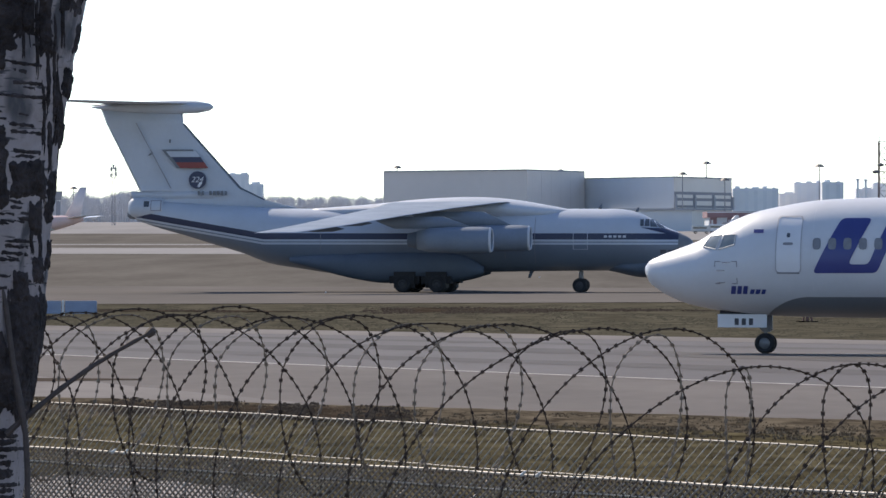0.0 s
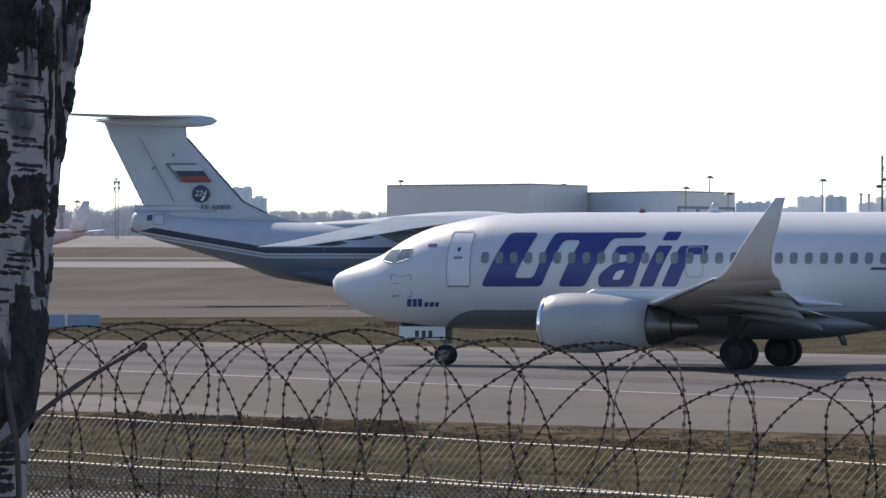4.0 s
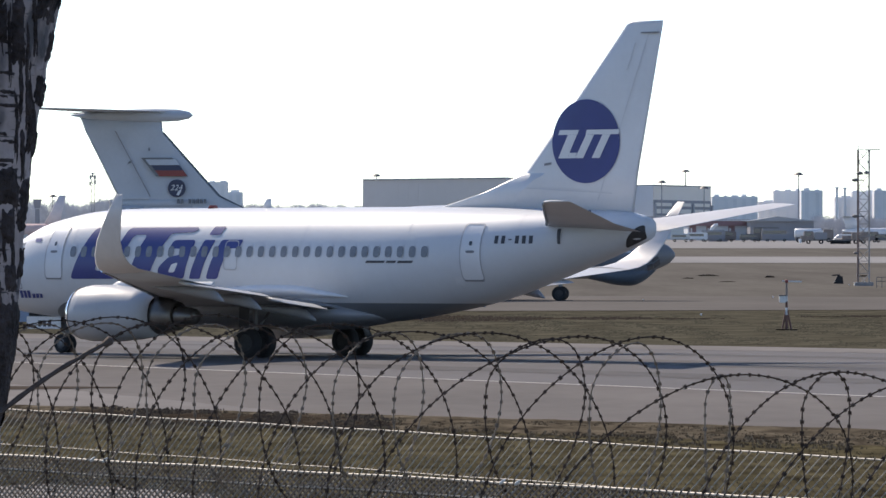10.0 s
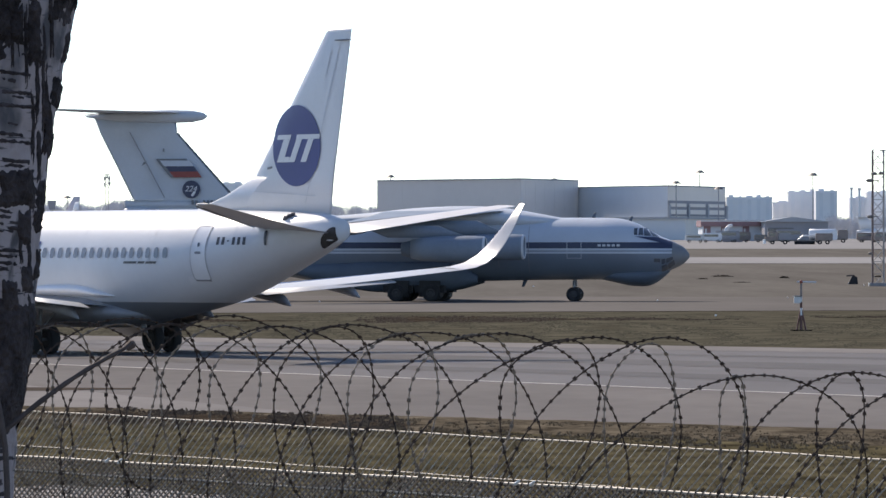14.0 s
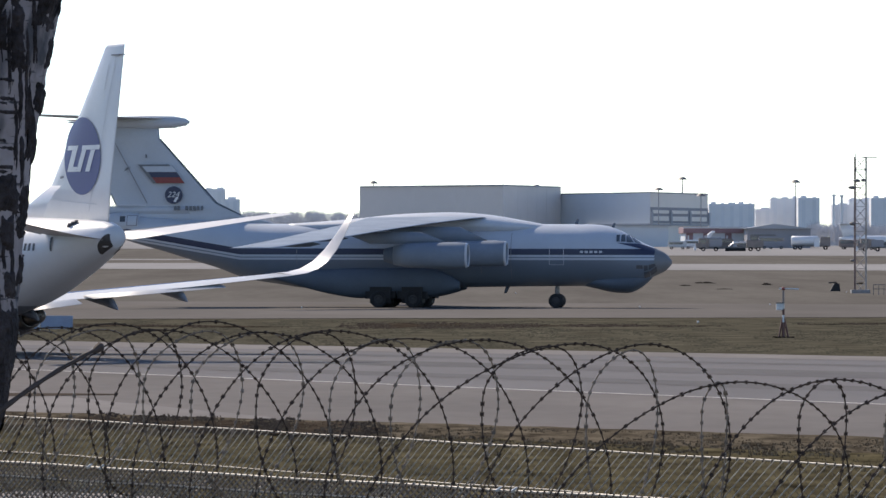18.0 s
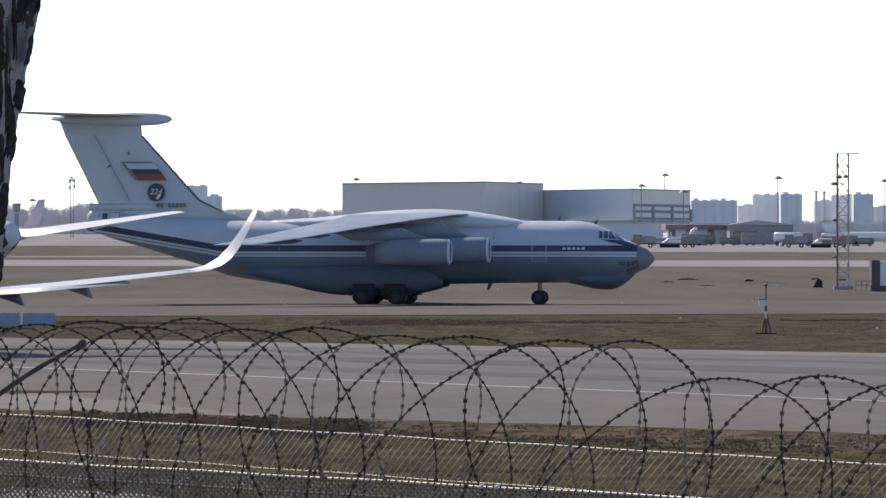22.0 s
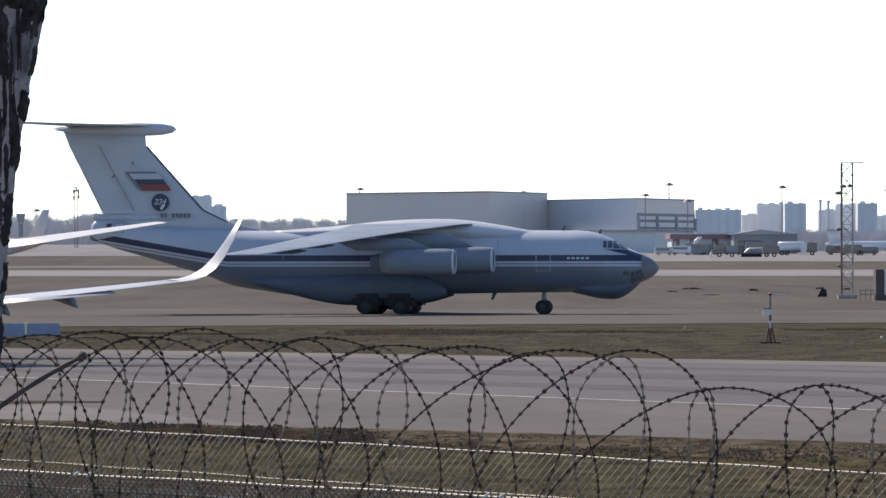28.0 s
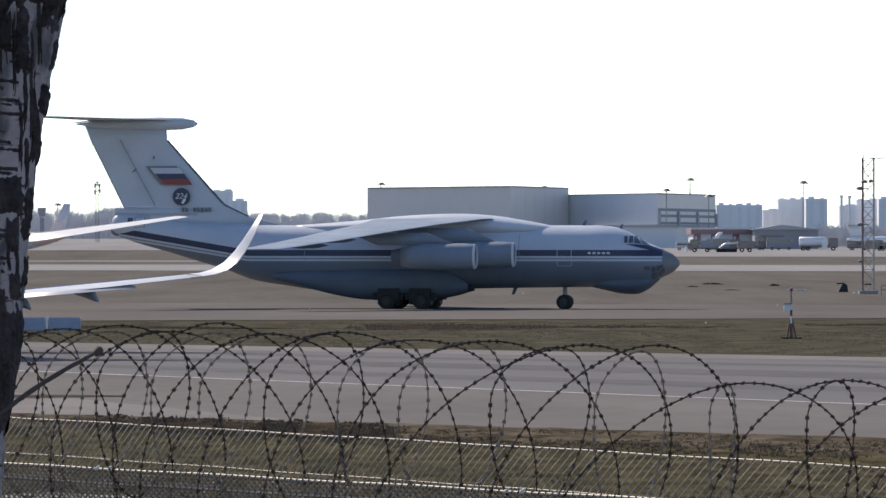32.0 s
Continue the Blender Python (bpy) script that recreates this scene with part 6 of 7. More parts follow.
def van(px, d, material, label, length=5.0, height=2.2):
    t = thing("van", label, "van", Matrix.Translation((across(px, d), d, rise(d) + 0.06)))
    part("body", bevel_box(-length / 2, -0.95, 0.45, length / 2, 0.95, height, 0.2), material, t)
    part("window_band", box(-length / 2 + 0.3, -0.965, height * 0.6, length / 2 - 0.9, -0.94, height * 0.85), GLASS_DARK, t)
    road_wheels(t, (-length * 0.3, length * 0.3), 0.8, 0.36)


tanker(1398, 1335.0)
for px, d, mtl, lab, ln, h in ((1196, 1345, PAINT, "white van parked by the workshop", 5.0, 2.3), (1166, 1340, PAINT_WARM, "pale grey van parked on the apron", 4.6, 2.0), (1224, 1350, WARE, "grey service van parked on the apron", 6.0, 2.8), (1245, 1352, BROWN, "brownish box van parked on the apron", 5.5, 2.6),
                              (1288, 1348, STEEL_DARK, "dark car-derived van on the apron", 4.6, 1.9), (1335, 1360, WARE, "grey covered van by the warehouse", 7.0, 3.2), (1318, 1365, STEEL_DARK, "dark covered truck by the warehouse", 6.5, 3.6), (1472, 1345, BROWN, "dark van parked beyond the mast", 5.5, 2.4), (1500, 1330, BROWN, "brown service van beyond the mast", 4.5, 2.6), (1527, 1330, STEEL_DARK, "dark tow vehicle on the apron", 5.0, 2.0)):
    van(px, d, mtl, lab, ln, h)


def covered_engine():
    d = 1346.0
    t = thing("fuel_bowser", "bright white fuel bowser on the apron", "tank", Matrix.Translation((across(1474, d), d, rise(d) + 0.06)))
    part("tank", moved(turned([(-2.4, 0.05), (-2.2, 0.7), (-1.2, 1.0), (1.2, 1.0), (2.2, 0.6), (2.5, 0.05)], 20), 0, 0, 1.5), PAINT, t)
    part("legs", join(*[tube([(x, y, 0), (x, y, 1.0)], 0.12, 6) for x in (-1.4, 1.4) for y in (-0.6, 0.6)]), STEEL_DARK, t)
    b = thing("blast_tube", "pale curved boarding tube beside the workshop", "boarding stair", Matrix.Translation((across(1229, 1360), 1360, rise(1360) + 0.06)))
    part("arch", tube([(-1.5, 0, 0), (-1.4, 0, 2.0), (-0.9, 0, 3.4), (-0.2, 0, 4.1), (0.5, 0, 4.2)], [0.4, 0.5, 0.5, 0.4, 0.3], 12), PAINT, b)
    part("base", bevel_box(-2.0, -1.2, 0, 3.0, 1.2, 1.6, 0.1), WARE, b)


covered_engine()
sweepers = []


def sweeper():
    """An airfield sweeper: tractor truck, long frame with brush, tail engine box."""
    t = thing("runway_sweeper", "long brown airfield sweeper truck with a towed brush", "truck", group="runway sweepers")
    part("cab", bevel_box(0.9, -1.2, 0.7, 3.2, 1.2, 3.0, 0.18), BROWN, t, "brown cab")
    part("plough", bevel_box(-0.2, -1.5, 0.15, 0.3, 1.5, 1.2, 0.08), PAINT, t, "white front blade")
    part("bonnet", bevel_box(0.2, -1.1, 0.7, 1.0, 1.1, 1.9, 0.1), BROWN, t)
    part("cab_window", box(1.2, -1.215, 1.9, 2.6, -1.19, 2.7), GLASS_DARK, t)
    part("hopper", bevel_box(3.4, -1.2, 1.0, 6.4, 1.2, 2.7, 0.15), WARE, t, "grey hopper")
    part("frame", box(3.0, -0.6, 0.75, 16.0, 0.6, 1.05), STEEL_DARK, t)
    part("brush", moved(turned([(-2.4, 0.05), (-2.4, 0.5), (2.4, 0.5), (2.4, 0.05)], 16), 9.6, 0, 0.5), TYRE, t, "dark rotary brush")
    part("blower", bevel_box(12.2, -1.2, 0.8, 16.2, 1.2, 2.6, 0.15), BROWN, t, "brown rear engine box")
    part("pipe", tube([(8.0, 0.3, 1.0), (9.2, 0.3, 2.0), (12.2, 0.3, 2.1)], 0.2, 8), PAINT, t)
    road_wheels(t, (2.0, 5.0, 13.2, 15.0), 1.0)
    return t


sweepers.append(sweeper())
sweepers.append(copy_thing(sweepers[0], Matrix()))


# ---------------------------------------------------------------- far woods
def woods(name, px0, px1, base_d, top, spread, count, seed, label):
    """Bare spring trees: many thin tapering stems and twigs."""
    rng = random.Random(seed)
    vs, fs = [], []

    def stick(a, b, r):
        n = len(vs)
        for p, q in ((a, r), (b, r * 0.3)):
            vs.extend([(p[0] - q, p[1], p[2]), (p[0] + q, p[1], p[2]), (p[0], p[1] - q, p[2])])
        fs.extend([(n, n + 1, n + 4, n + 3), (n + 1, n + 2, n + 5, n + 4), (n + 2, n, n + 3, n + 5)])

    for _ in range(count):
        d = base_d + rng.uniform(0, 120)
        px = rng.uniform(px0, px1)
        x, h0 = across(px, d), rise(d)
        lump = noise.noise((px * 0.03, 3.1 * seed, 0)) * spread
        tip = up(top - lump + rng.gauss(0, 2.5), d)
        stick((x, d, h0), (x + rng.uniform(-0.6, 0.6), d, tip), 0.22)
        for _ in range(16):
            z = h0 + (tip - h0) * rng.uniform(0.25, 0.95)
            ln = (tip - z) * rng.uniform(0.35, 0.8) + 1.0
            a = rng.uniform(-1.0, 1.0)
            e = (x + ln * math.sin(a), d + rng.uniform(-1, 1), z + ln * math.cos(a) * 0.9)
            stick((x, d, z), e, 0.11)
            for _ in range(3):
                u = rng.uniform(0.4, 1.0)
                q = (x + (e[0] - x) * u, d, z + (e[2] - z) * u)
                stick(q, (q[0] + rng.uniform(-1.4, 1.4), d, q[2] + rng.uniform(0.2, 1.8)), 0.06)
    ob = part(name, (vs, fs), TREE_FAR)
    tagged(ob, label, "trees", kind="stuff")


woods("bare_woods", 385, 612, 1950, 379, 12, 150, 2, "distant row of bare spring trees paled by haze")
woods("bare_woods", -110, 190, 1950, 374, 16, 210, 7, "distant bare haze-grey trees behind the parked airliner")
woods("bare_woods", 1400, 1600, 1700, 405, 8, 150, 9, "distant low bare trees below the tower blocks")


def hedge_bank():
    xs = list(range(-200, 640, 12))
    vs, fs = [], []
    for i, px in enumerate(xs):
        d = 2080.0
        h = up(392 + 4 * noise.noise((px * 0.02, 0, 1)), d)
        vs += [(across(px, d), d, rise(d) - 1), (across(px, d), d, h), (across(px, d), d + 60, h - 1), (across(px, d), d + 60, rise(d) - 1)]
        if i:
            n = 4 * i
            fs += [(n - 4, n, n + 1, n - 3), (n - 3, n + 1, n + 2, n - 2), (n - 2, n + 2, n + 3, n - 1)]
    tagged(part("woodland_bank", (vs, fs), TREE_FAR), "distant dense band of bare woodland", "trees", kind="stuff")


hedge_bank()


# ---------------------------------------------------------------- fence and razor wire
FENCE_A, FENCE_B = ((-2.63, 32.4), (1.99, 24.5)), ((-2.03, 25.0), (1.64, 20.2))


def fence(name, line, top, spacing, second, label):
    a, b = Vector(line[0]), Vector(line[1])
    d = (b - a).normalized()
    a, n = a - d * 3, (b - a).length + 6
    f = thing(name, label, "fence")

    def at(s, z, off=0.0):
        return (a.x + d.x * s - d.y * off, a.y + d.y * s + d.x * off, z)

    wires, cross = [], []
    s = -2.4
    while s < n:
        wires.append(tube([at(s, top - 1.6), at(s + 2.4, top)], 0.0036 if second else 0.0028, 4, False))
        cross.append(tube([at(s + 2.4, top - 1.6, 0.007), at(s, top, 0.007)], 0.0042 if second else 0.0012, 4, False))
        s += spacing
    # One diagonal set is coloured pale as sunlit, the other near-black as unlit.
    part("chain_link", join(*wires), GALV if not second else GALV_DULL, f)
    part("chain_link_back", join(*cross), WIRE_GREY, f)
    lines = (top, top - 0.21) if not second else (top, top - 0.064)
    for i, z in enumerate(lines):
        pts = [at(n * k / 60, z + 0.002 * math.sin(k * 0.9 + i), -0.012) for k in range(61)]
        part("line_wire", tube(pts, (0.0052 if second else 0.004) if i == 0 else 0.003, 6), GALV_PALE, f, "pale stretched line wire")
    ties = []
    k = 0.0
    while k < n:
        ties.append(tube([at(k, top - 0.01, -0.018), at(k + 0.012, top + 0.008, -0.018)], 0.0035, 4))
        ties.append(tube([at(k, lines[1] - 0.006, -0.018), at(k + 0.01, lines[1] + 0.005, -0.018)], 0.003, 4))
        k += spacing
    tagged(part("tie_wire", join(*ties), WIRE_GREY, f), kind="stuff")
    if second:
        # Clips take a pale paint that stands for the glints on them.
        for s in (3.62, 3.72, 6.62, 6.72):
            part("clip", tube([at(s, top - 0.006, -0.03), at(s + 0.012, top, -0.034), at(s + 0.03, top + 0.014, -0.03)], [0.004, 0.008, 0.004], 8), CONCRETE_PALE, f, "metal wire clip coloured white as its glint")
    for s in (0.0, n):
        part("post", tube([at(s, -0.1), at(s, top + 0.05)], 0.04, 12), GALV, f)
    return f


fence("fence_far", FENCE_A, 2.65, 0.074, False, "galvanised chain-link fence behind the razor wire")
fence("fence_near", FENCE_B, 2.65, 0.044, True, "galvanised chain-link fence carrying razor wire")


# the coil's arches as sight lines: crest, its height, and where the sides stand lower down
ARCHES = ((-130, 580, -330, 60), (-30, 582, -220, 155), (65, 579, -130, 250), (160, 574, -50, 345), (250, 586, 52, 470), (340, 571, 160, 548), (435, 589, 226, 632), (560, 585, 333, 762),
          (690, 598, 458, 890), (815, 601, 578, 1028), (985, 609, 705, 1140), (1115, 610, 888, 1256), (1285, 676, 1075, 1440), (1455, 670, 1285, 1610), (1640, 676, 1440, 1800), (1800, 684, 1600, 1980))
# the curls between them: left and right side, top, middle
CURLS = ((-160, 22, 588, 690), (-60, 100, 586, 695), (30, 215, 584, 685), (125, 290, 584, 690), (222, 397, 588, 690), (307, 505, 590, 695), (422, 598, 590, 710), (552, 712, 600, 712),
         (660, 850, 602, 718), (822, 998, 612, 712), (1006, 1132, 620, 735), (1210, 1255, 676, 735), (1382, 1466, 672, 745), (1535, 1640, 680, 750), (1690, 1800, 684, 760))


def barbed(c, pts, material, label, rng):
    """One turn of razor wire through pts, with its barbs."""
    lp = part("loop", tube(pts, 0.0031, 5, False), material, c, label)
    vs, fs = [], []
    path = [0.0]
    for a, b in zip(pts, pts[1:]):
        path.append(path[-1] + (b - a).length)
    at = rng.uniform(0, 0.04)
    while at < path[-1] - 0.02:
        i = min(len(pts) - 2, int(np.searchsorted(path, at, side="right")) - 1)
        t = (pts[i + 1] - pts[i]).normalized()
        nn = t.cross(Vector((0.3, 1, 0.2 + rng.uniform(-0.4, 0.4)))).normalized()
        o = t.cross(nn)
        m = pts[i] + t * (at - path[i])
        g = rng.uniform(0.75, 1.1)
        for u in (nn, -nn):
            j = len(vs)
            vs += [m - t * 0.005 * g + u * 0.002, m + t * 0.005 * g + u * 0.002, m + t * 0.0105 * g + u * 0.0085 * g, m - t * 0.0105 * g + u * 0.0075 * g, m + o * 0.0025 + u * 0.004, m - o * 0.0025 + u * 0.004]
            fs += [(j, j + 1, j + 4), (j + 1, j + 2, j + 4), (j + 2, j + 3, j + 4), (j + 3, j, j + 4), (j + 1, j, j + 5), (j + 2, j + 1, j + 5), (j + 3, j + 2, j + 5), (j, j + 3, j + 5)]
        at += 0.047 * rng.uniform(0.85, 1.15)
    tagged(part("barbing", (vs, fs), material, lp, "small sharp barbs along the wire"), kind="stuff")


def coil():
    c = thing("razor_wire", "rusty dark razor wire coil on top of the fence", "razor wire")
    rng = random.Random(4)
    axis, foot = Vector((0.648, -0.762)), Vector((-2.031, 25.0))

    def depth(px):
        q = (px - 784) / FOCAL
        return (foot + axis * ((q * foot.y - foot.x) / (axis.x - q * axis.y))).y

    def turn(point, deep, px, material, label, n=72):
        y0, pts = depth(px), []
        for i in range(n + 1):
            t = 2 * math.pi * i / n
            x, z = point(t)
            y = y0 + deep * math.sin(t)
            pts.append(Vector((across(x, y), y, up(z, y))))
        barbed(c, pts, material, label, rng)

    for k, (cx, cy, left, right) in enumerate(ARCHES):
        h = 0.66 * FOCAL / depth(cx)
        fall = (752 - cy) / h
        side = math.sqrt(1 - (1 - fall) ** 2)
        w, lean = (right - left) / 2 / side, ((left + right) / 2 - cx) / fall
        turn(lambda t: (cx + (w + 2.5 * math.sin(3 * t + k)) * math.sin(t) + lean * min(1.25, 1 - math.cos(t)), cy + h * (1 - math.cos(t)) + 1.5 * math.sin(5 * t + k)),
             0.85 * w * depth(cx) / FOCAL, cx, WIRE, "thin dark razor wire loop")
    for k, (left, right, top, mid) in enumerate(CURLS):
        w, cx = (right - left) / 2, (left + right) / 2
        low = 190 * 24.0 / depth(cx)
        skew = 0.28 * w

        def point(t):
            q = math.cos(t)
            narrow = 1.0 if q > 0 else 1 - 0.25 * q * q
            return cx + w * math.sin(t) * narrow + skew * max(0.0, q) ** 2 - 0.2 * w * max(0.0, -q), mid - q * ((mid - top) if q > 0 else low) + math.sin(4 * t + k)

        turn(point, 0.85 * w * depth(cx) / FOCAL, cx, WIRE_GLINT if k % 3 else WIRE, "razor wire loop coloured paler for its sun glint" if k % 3 else "thin dark razor wire loop")
    return c


coil()


# ---------------------------------------------------------------- birch
BIRCH_D, BIRCH_K = 9.0, FOCAL / 9.0
BIRCH_LINE = [(4300, -258, 0.22), (2000, -118, 0.19), (757, -33, 0.17), (627, -13, 0.168), (427, 6, 0.166), (227, 30, 0.163), (27, 66, 0.16), (-600, 175, 0.15), (-2500, 380, 0.11), (-4500, 500, 0.05)]


def birch_axis(z):
    """Centre and radius of the trunk at a height."""
    zs = [3.578 + (462 - py) / BIRCH_K for py, _, _ in BIRCH_LINE]
    xs = [(e - 784) / BIRCH_K - r for _, e, r in BIRCH_LINE]
    return np.interp(z, zs, xs), np.interp(z, zs, [r for _, _, r in BIRCH_LINE])


def bark_radius(a, z):
    q = (math.cos(a) * 0.5, math.sin(a) * 0.5, z * 0.6)
    return 1 + 0.035 * noise.noise((q[0] * 6, q[1] * 6, z * 5)) + 0.018 * noise.noise((q[0] * 22, q[1] * 22, z * 30)) + 0.012 * noise.noise((q[0] * 60, q[1] * 60, z * 80))


def birch():
    t = thing("birch_tree", "old birch trunk with white and black cracked bark", "tree", Matrix.Translation((birch_axis(0)[0], BIRCH_D, 0)))
    ox = birch_axis(0)[0]
    zs = sorted(set([-0.1 + 0.15 * i for i in range(22)] + [3.1 + 0.012 * i for i in range(86)] + [4.15 + 0.12 * i for i in range(32)]))
    segs = 96
    vs, fs = [], []
    for z in zs:
        x, r = birch_axis(z)
        for k in range(segs):
            a = 2 * math.pi * k / segs
            q = r * bark_radius(a, z)
            vs.append((x - ox + q * math.cos(a), q * math.sin(a), z))
    for i in range(len(zs) - 1):
        for k in range(segs):
            p, q = i * segs + k, i * segs + (k + 1) % segs
            fs.append((p, q, q + segs, p + segs))
    trunk = part("trunk", (vs, fs, True), BARK, t)
    rng = random.Random(11)

    def patch(x0, x1, py0, py1, seed, thick=0.006, rag=1.0, slope=0.0, name="bark_slab", label="black cracked bark slab"):
        """A raised piece of black bark on the trunk: sideways and up and down in thousandths of the sight line."""
        z1, z0 = 3.578 + (455 - py0) / BIRCH_K, 3.578 + (455 - py1) / BIRCH_K
        nz, na = max(3, int((z1 - z0) / 0.006)), max(8, int((x1 - x0) / 3))
        v = []
        for j in range(nz + 1):
            for i in range(na + 1):
                u, w = i / na, j / nz
                z = z0 + (z1 - z0) * w - slope * u
                x, r = birch_axis(z)
                px = x0 + (x1 - x0) * u
                off = (px - 90 - 784) / BIRCH_K - x
                lim = r * 1.03
                edge = min(u, 1 - u, w, 1 - w) * 3.2 + rag * (0.5 * noise.noise((u * 3 + seed, w * 3, seed)) + 0.4 * noise.noise((u * 9 + seed, w * 12, seed))) - 0.3
                a = math.asin(max(-0.97, min(1.0, off / lim))) - math.pi / 2
                if px > 400:
                    a = radians(70 + (px - 400) * 0.4 - 90)
                lift = max(-1.0, min(1.0, edge * 3))
                q = r * bark_radius(a, z) + thick * lift + (0.4 * thick * noise.noise((u * 30, w * 40, seed)) if lift > 0.3 else 0)
                v.append((x - ox + q * math.cos(a), q * math.sin(a), z))
        f = [(j * (na + 1) + i, j * (na + 1) + i + 1, (j + 1) * (na + 1) + i + 1, (j + 1) * (na + 1) + i) for j in range(nz) for i in range(na)]
        part(name, (v, f, True), BARK_DARK, trunk, label)

    for k, (x0, x1, py0, py1) in enumerate(((-120, 84, -260, 120), (-120, 44, -60, 168), (-100, 58, -40, 120), (30, 175, -300, 56), (58, 84, 10, 92), (88, 112, 0, 130), (-120, 46, 226, 395), (-100, 42, 245, 375), (34, 104, 300, 378), (70, 92, 372, 440), (74, 92, 470, 525), (40, 98, 512, 790), (32, 92, 525, 770), (-60, 48, 590, 752), (-30, 60, 640, 760), (44, 72, 495, 560))):
        patch(x0, x1, py0, py1, k + 1.0, 0.006, 0.7)
    # rough dark bark along the flank
    for k, (a0, a1, py0, py1) in enumerate(((408, 465, -200, 40), (425, 460, 60, 120), (405, 440, 140, 200), (430, 470, 235, 290), (400, 460, 320, 420), (430, 470, 445, 500), (405, 480, 540, 700), (436, 470, 150, 200), (400, 425, 210, 280))):
        patch(a0, a1, py0, py1, k + 31.0, 0.004, 1.6)
    # fine upright cracks
    for k, (x0, x1, py0, py1) in enumerate(((99, 108, 55, 235), (111, 119, 40, 265), (83, 91, 10, 165), (92, 99, 165, 300), (69, 76, 20, 110), (116, 124, 100, 330), (102, 110, 225, 335), (84, 92, 380, 520), (72, 79, 400, 480), (88, 95, 300, 390), (60, 66, 60, 130), (125, 132, -40, 110))):
        patch(x0, x1, py0, py1, k + 81.0, 0.002, 1.6, 0.0, "bark_crack", "fine dark crack in the bark")
    # the level dark dashes of birch bark
    for k, (x0, x1, py) in enumerate(((40, 94, 136), (42, 72, 148), (40, 98, 169), (36, 108, 193), (34, 86, 242), (34, 98, 255), (45, 92, 289), (50, 84, 297), (38, 64, 377), (38, 62, 386), (50, 84, 407), (44, 76, 445), (30, 74, 455), (24, 72, 467), (-10, 62, 477), (-20, 48, 505), (-20, 38, 526), (-20, 30, 540), (60, 110, 60), (66, 120, 84), (90, 118, 112), (-30, 20, 492), (6, 40, 412))):
        patch(x0, x1, py - 4.2, py + 4.2, k + 51.0, 0.0014, 1.1, 0.004, "lenticel", "dark level dash in birch bark")
    for k in range(34):
        py, x0 = rng.uniform(95, 300) if k % 2 else rng.uniform(385, 520), rng.uniform(-40, 78)
        patch(x0, x0 + rng.uniform(14, 40), py - 2.6, py + 2.6, k + 151.0, 0.0012, 1.2, 0.004, "lenticel", "dark level dash in birch bark")
    for k in range(13):
        py = 776 + 12 * k + rng.uniform(-3, 3)
        patch(-60 + rng.uniform(0, 30), rng.uniform(38, 64), py - rng.uniform(5, 9), py + 6, k + 121.0, 0.002, 0.8, 0.004, "lenticel", "dark level dash in birch bark")
    for k in range(7):
        z = 5.6 + 0.45 * k
        x, r = birch_axis(z)
        a = rng.uniform(0, 6.28)
        pts = [(x - ox, 0, z)]
        for i in range(1, 7):
            pts.append((x - ox + 0.28 * i * math.cos(a) + rng.uniform(-0.05, 0.05), 0.28 * i * math.sin(a), z + 0.2 * i + rng.uniform(-0.05, 0.05)))
        part("limb", tube(pts, [0.05 * (1 - i / 8) for i in range(7)], 8), BARK_DARK, t)
    return t


birch_tree = birch()


def twig():
    """The bare shoot that sways beside the trunk; its foot is the pose's origin."""
    pts, rad = [], []
    for i in range(19):
        u = i / 18
        pts.append((0.232 * u, 0.05 * u, 0.165 * u + 0.012 * math.sin(math.pi * u)))
        rad.append(0.0047 - 0.0013 * u + 0.0005 * math.sin(i * 2.1))
    pts.append((0.238, 0.051, 0.1675))
    rad.append(0.0065)
    tw = part("twig", join(tube(pts, rad, 10), tube([(0.226, 0.05, 0.16), (0.236, 0.052, 0.168), (0.24, 0.052, 0.17)], [0.0058, 0.0082, 0.003], 8), tube([(0.11, 0.024, 0.088), (0.118, 0.02, 0.1)], [0.004, 0.001], 6)), TWIG, birch_tree, "bare grey twig with a swollen tip")
    stem = tube([(-0.03, 0, 0.36), (-0.012, 0, 0.256), (0.0, 0, 0.205), (0.011, 0, 0.117), (0.024, 0, 0.045), (0.032, 0, 0.0), (0.035, 0, -0.06), (0.036, 0, -0.3), (0.04, 0, -0.7)], [0.004, 0.0044, 0.0046, 0.0048, 0.006, 0.0048, 0.005, 0.0054, 0.006], 10)
    part("stem", stem, TWIG, tw)
    return tw


the_twig = twig()


# ---------------------------------------------------------------- what moves
def jet_pose(x, y, a):
    return pose(x, y, 0.03, 0, 0, -a)


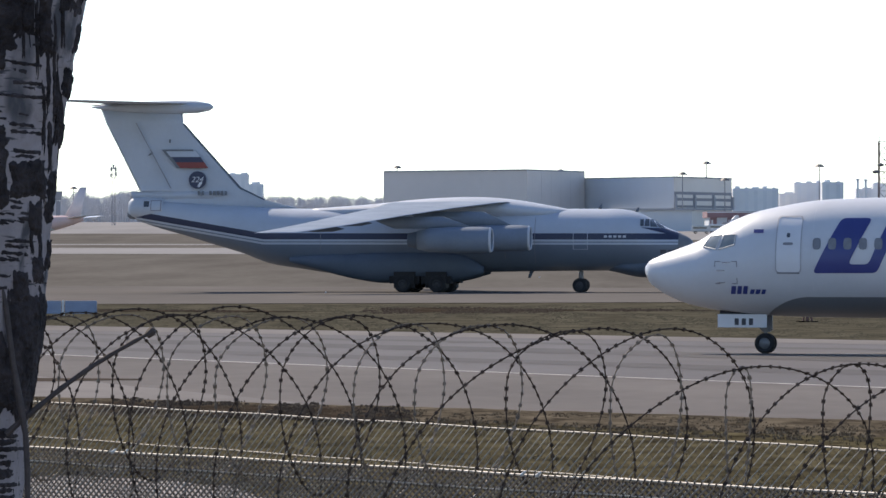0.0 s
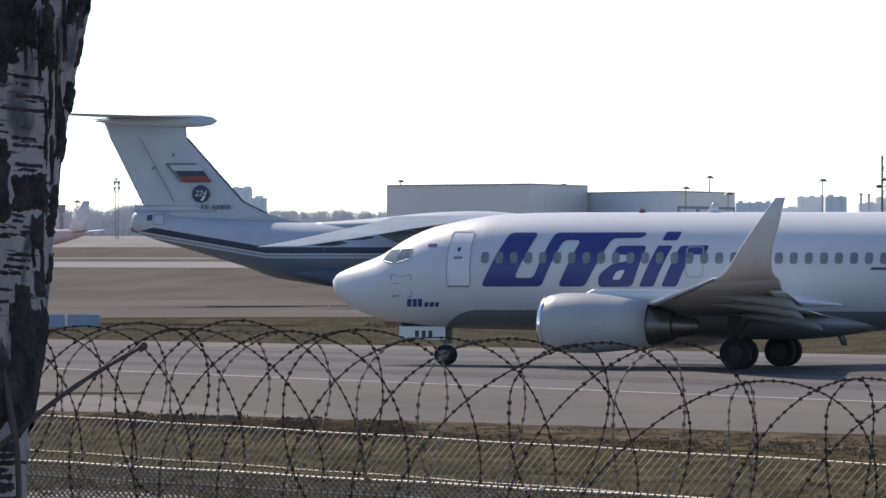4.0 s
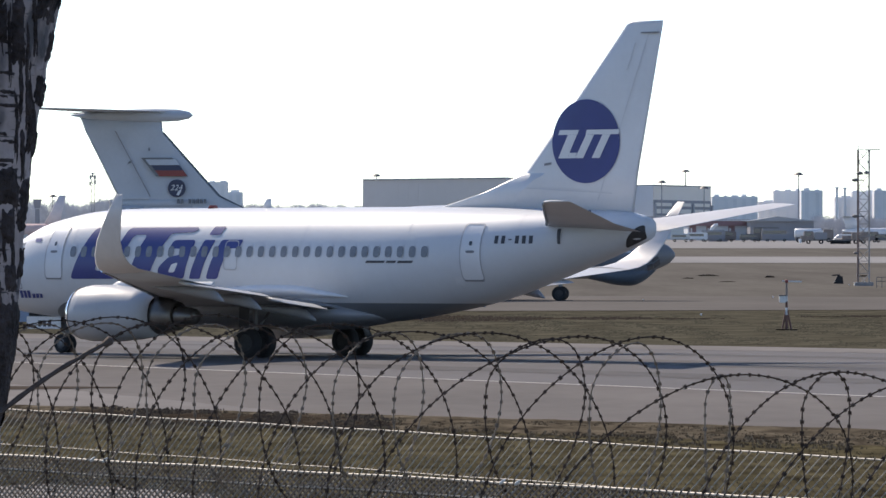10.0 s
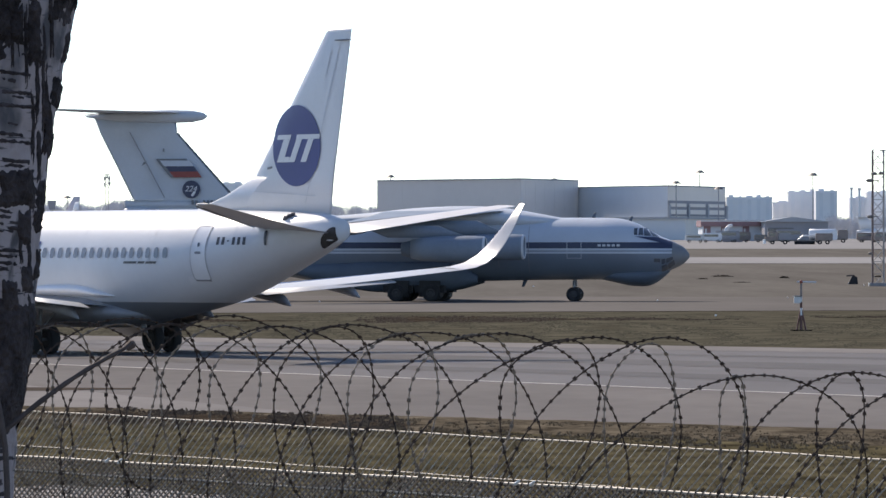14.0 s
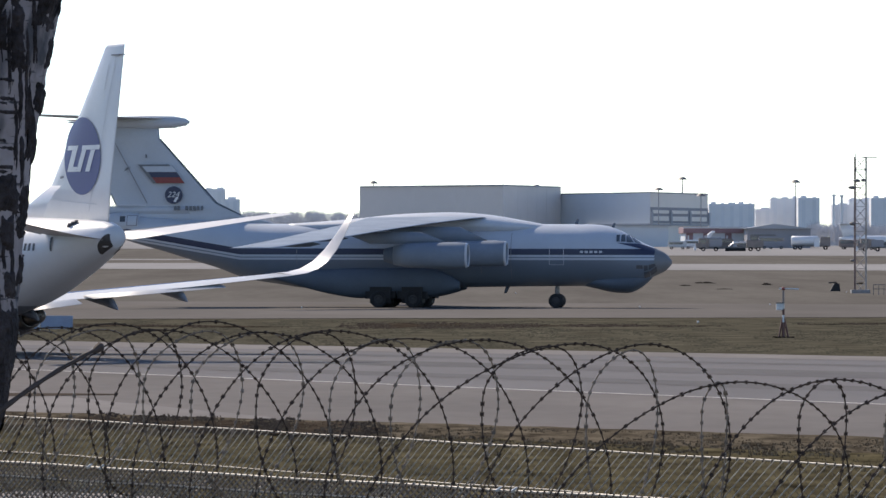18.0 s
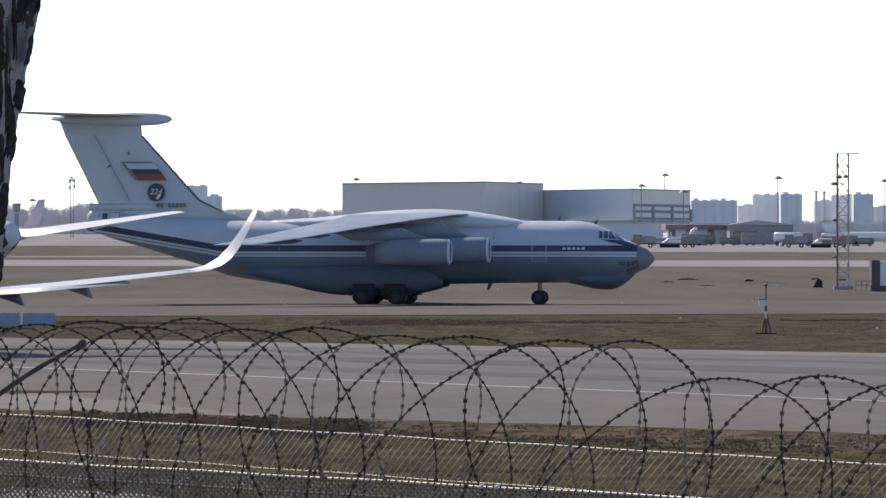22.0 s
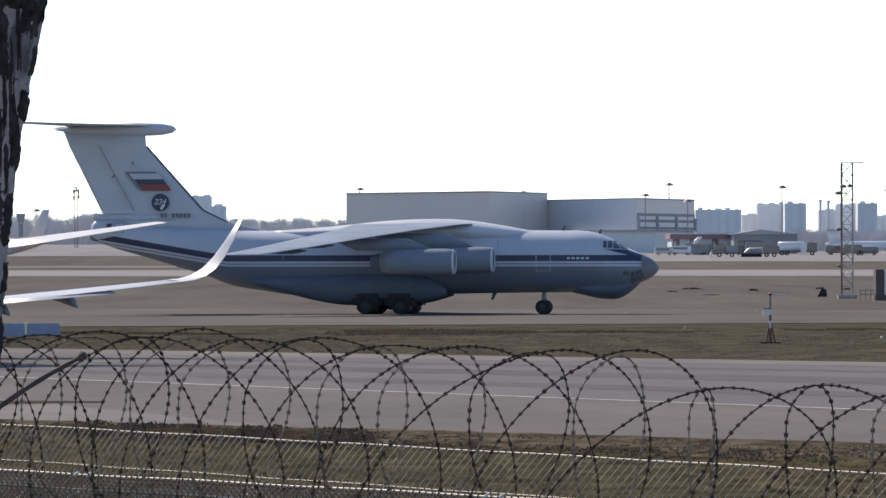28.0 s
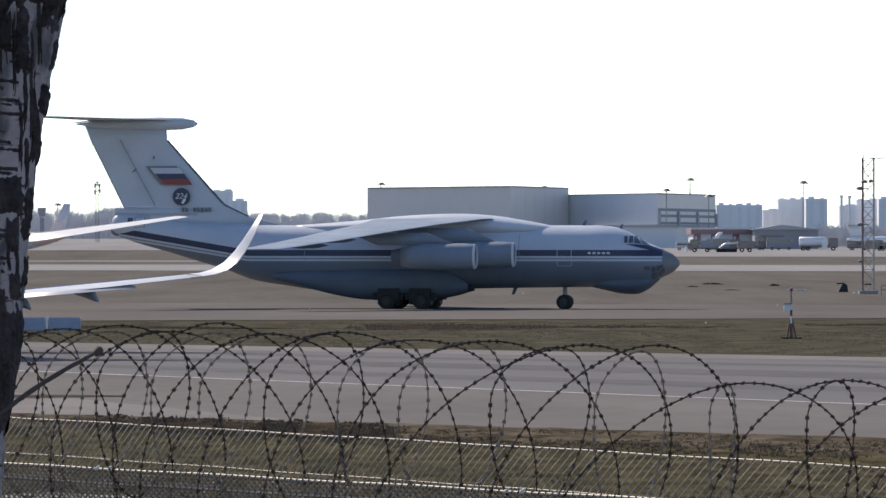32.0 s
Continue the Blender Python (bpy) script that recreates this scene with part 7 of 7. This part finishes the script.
def motions():
    rows = [
        (0.0, jet_pose(19.91, 177.26, 13.52)),
        (0.5, jet_pose(18.40, 177.66, 14.06)),
        (1.0, jet_pose(16.93, 178.04, 14.57)),
        (1.5, jet_pose(15.50, 178.41, 15.09)),
        (2.0, jet_pose(14.14, 178.78, 15.65)),
        (2.5, jet_pose(12.82, 179.16, 16.32)),
        (3.0, jet_pose(11.52, 179.56, 17.10)),
        (3.5, jet_pose(10.22, 179.98, 18.00)),
        (5.5, jet_pose(5.18, 181.91, 22.70)),
        (6.0, jet_pose(3.95, 182.46, 24.16)),
        (6.5, jet_pose(2.72, 183.03, 25.64)),
        (7.0, jet_pose(1.49, 183.62, 27.19)),
        (7.5, jet_pose(0.27, 184.23, 28.81)),
        (8.0, jet_pose(-0.93, 184.87, 30.50)),
        (8.5, jet_pose(-2.11, 185.58, 32.29)),
        (9.0, jet_pose(-3.29, 186.34, 34.17)),
        (9.5, jet_pose(-4.45, 187.16, 36.02)),
        (10.0, jet_pose(-5.60, 188.04, 37.83)),
        (10.5, jet_pose(-6.71, 188.96, 39.69)),
        (11.0, jet_pose(-7.78, 189.90, 41.64)),
        (11.5, jet_pose(-8.82, 190.88, 43.64)),
        (12.0, jet_pose(-9.82, 191.88, 45.63)),
        (12.5, jet_pose(-10.80, 192.91, 47.55)),
        (13.0, jet_pose(-11.77, 194.00, 49.34)),
        (13.5, jet_pose(-12.73, 195.15, 50.93)),
        (14.0, jet_pose(-13.65, 196.33, 52.39)),
        (14.5, jet_pose(-14.54, 197.52, 53.74)),
        (16.5, jet_pose(-17.92, 202.43, 57.19)),
        (17.0, jet_pose(-18.64, 203.53, 57.75)),
        (17.5, jet_pose(-19.29, 204.53, 58.18)),
        (18.0, jet_pose(-19.88, 205.43, 58.57)),
        (18.5, jet_pose(-20.44, 206.26, 58.84)),
        (19.0, jet_pose(-20.96, 207.07, 58.98)),
        (19.5, jet_pose(-21.43, 207.85, 59.05)),
        (20.0, jet_pose(-21.85, 208.58, 59.10)),
        (20.5, jet_pose(-22.24, 209.25, 59.15)),
        (21.0, jet_pose(-22.60, 209.88, 59.27)),
        (21.5, jet_pose(-22.91, 210.42, 59.41)),
        (22.0, jet_pose(-23.18, 210.89, 59.53)),
        (22.5, jet_pose(-23.41, 211.30, 59.66)),
        (23.0, jet_pose(-23.59, 211.62, 59.78)),
        (23.5, jet_pose(-23.72, 211.86, 59.78)),
        (24.0, jet_pose(-23.83, 212.06, 59.76)),
        (24.5, jet_pose(-23.91, 212.21, 59.75)),
        (25.0, jet_pose(-23.96, 212.30, 59.73)),
        (25.5, jet_pose(-24.00, 212.38, 59.72)),
        (27.5, jet_pose(-24.03, 212.52, 59.80)),
        (28.0, jet_pose(-24.03, 212.52, 59.80)),
        (32.0, jet_pose(-24.03, 212.52, 59.80)),
    ]
    walk(jet, rows)
    # the wheels roll with the distance that the airliner has covered
    ts = np.array([t for t, _ in rows])
    run = np.concatenate([[0], np.cumsum([(b.translation - a.translation).length for (_, a), (_, b) in zip(rows, rows[1:])])])
    steps = np.arange(0, 28.01, 0.2)
    for w, at, r in jet_wheels:
        walk(w, [(float(t), Matrix.Translation(at) @ Matrix.Rotation(-float(np.interp(t, ts, run)) / r, 4, "Y")) for t in steps] + [(32.0, Matrix.Translation(at) @ Matrix.Rotation(-float(run[-1]) / r, 4, "Y"))])
    # two sweepers drive along the far apron
    for s, track in zip(sweepers, (((0.0, 1625), (8.5, 1412), (12.0, 1333), (14.5, 1277), (17.5, 1208), (19.0, 1176), (32.0, 890)), ((0.0, 1960), (17.0, 1510), (19.0, 1456), (21.0, 1403), (23.0, 1356), (25.0, 1309), (28.0, 1249), (30.0, 1207), (32.0, 1168)))):
        walk(s, [(t, Matrix.Translation((across(px, 1290.0), 1290.0, rise(1290.0) + 0.06))) for t, px in track])
    # the twig sways in the wind
    ox = birch_axis(0)[0]

    def twig_pose(px, py, turn):
        return Matrix.Translation(((px - 784) / BIRCH_K - ox, -0.12, 3.578 + (462 - py) / BIRCH_K)) @ Matrix.Rotation(radians(turn), 4, "Y")

    # and so, by a hair, does the birch
    walk(birch_tree, [(t, Matrix.Translation((ox + px / BIRCH_K, BIRCH_D, 0))) for t, px in ((0, 8), (3, 6), (6, 4), (7, 0), (9, -3), (12, -4), (14, 0), (17, 1), (19, 1), (21, 0), (23, -6), (25, -5), (28, -3), (32, -4))])
    walk(the_twig, [(t, twig_pose(px, py, turn)) for t, px, py, turn in ((0.0, -61, 792, 0), (1.0, -65, 797, 0), (2.0, -73, 797, 0), (3.0, -82, 793, 0), (6.0, -70, 793, 0), (7.0, -75, 794, 0), (8.0, -85, 802, 0), (9.0, -81, 795, 0), (11.0, -94, 794, 0), (13.0, -75, 798, 0), (17.0, -99, 796, 0), (19.0, -105, 790, 0), (21.0, -110, 794, 0), (23.0, -88, 788, 0), (25.0, -96, 799, 0), (28.0, -106, 795, 0), (32.0, -113, 796, 0))])


motions()
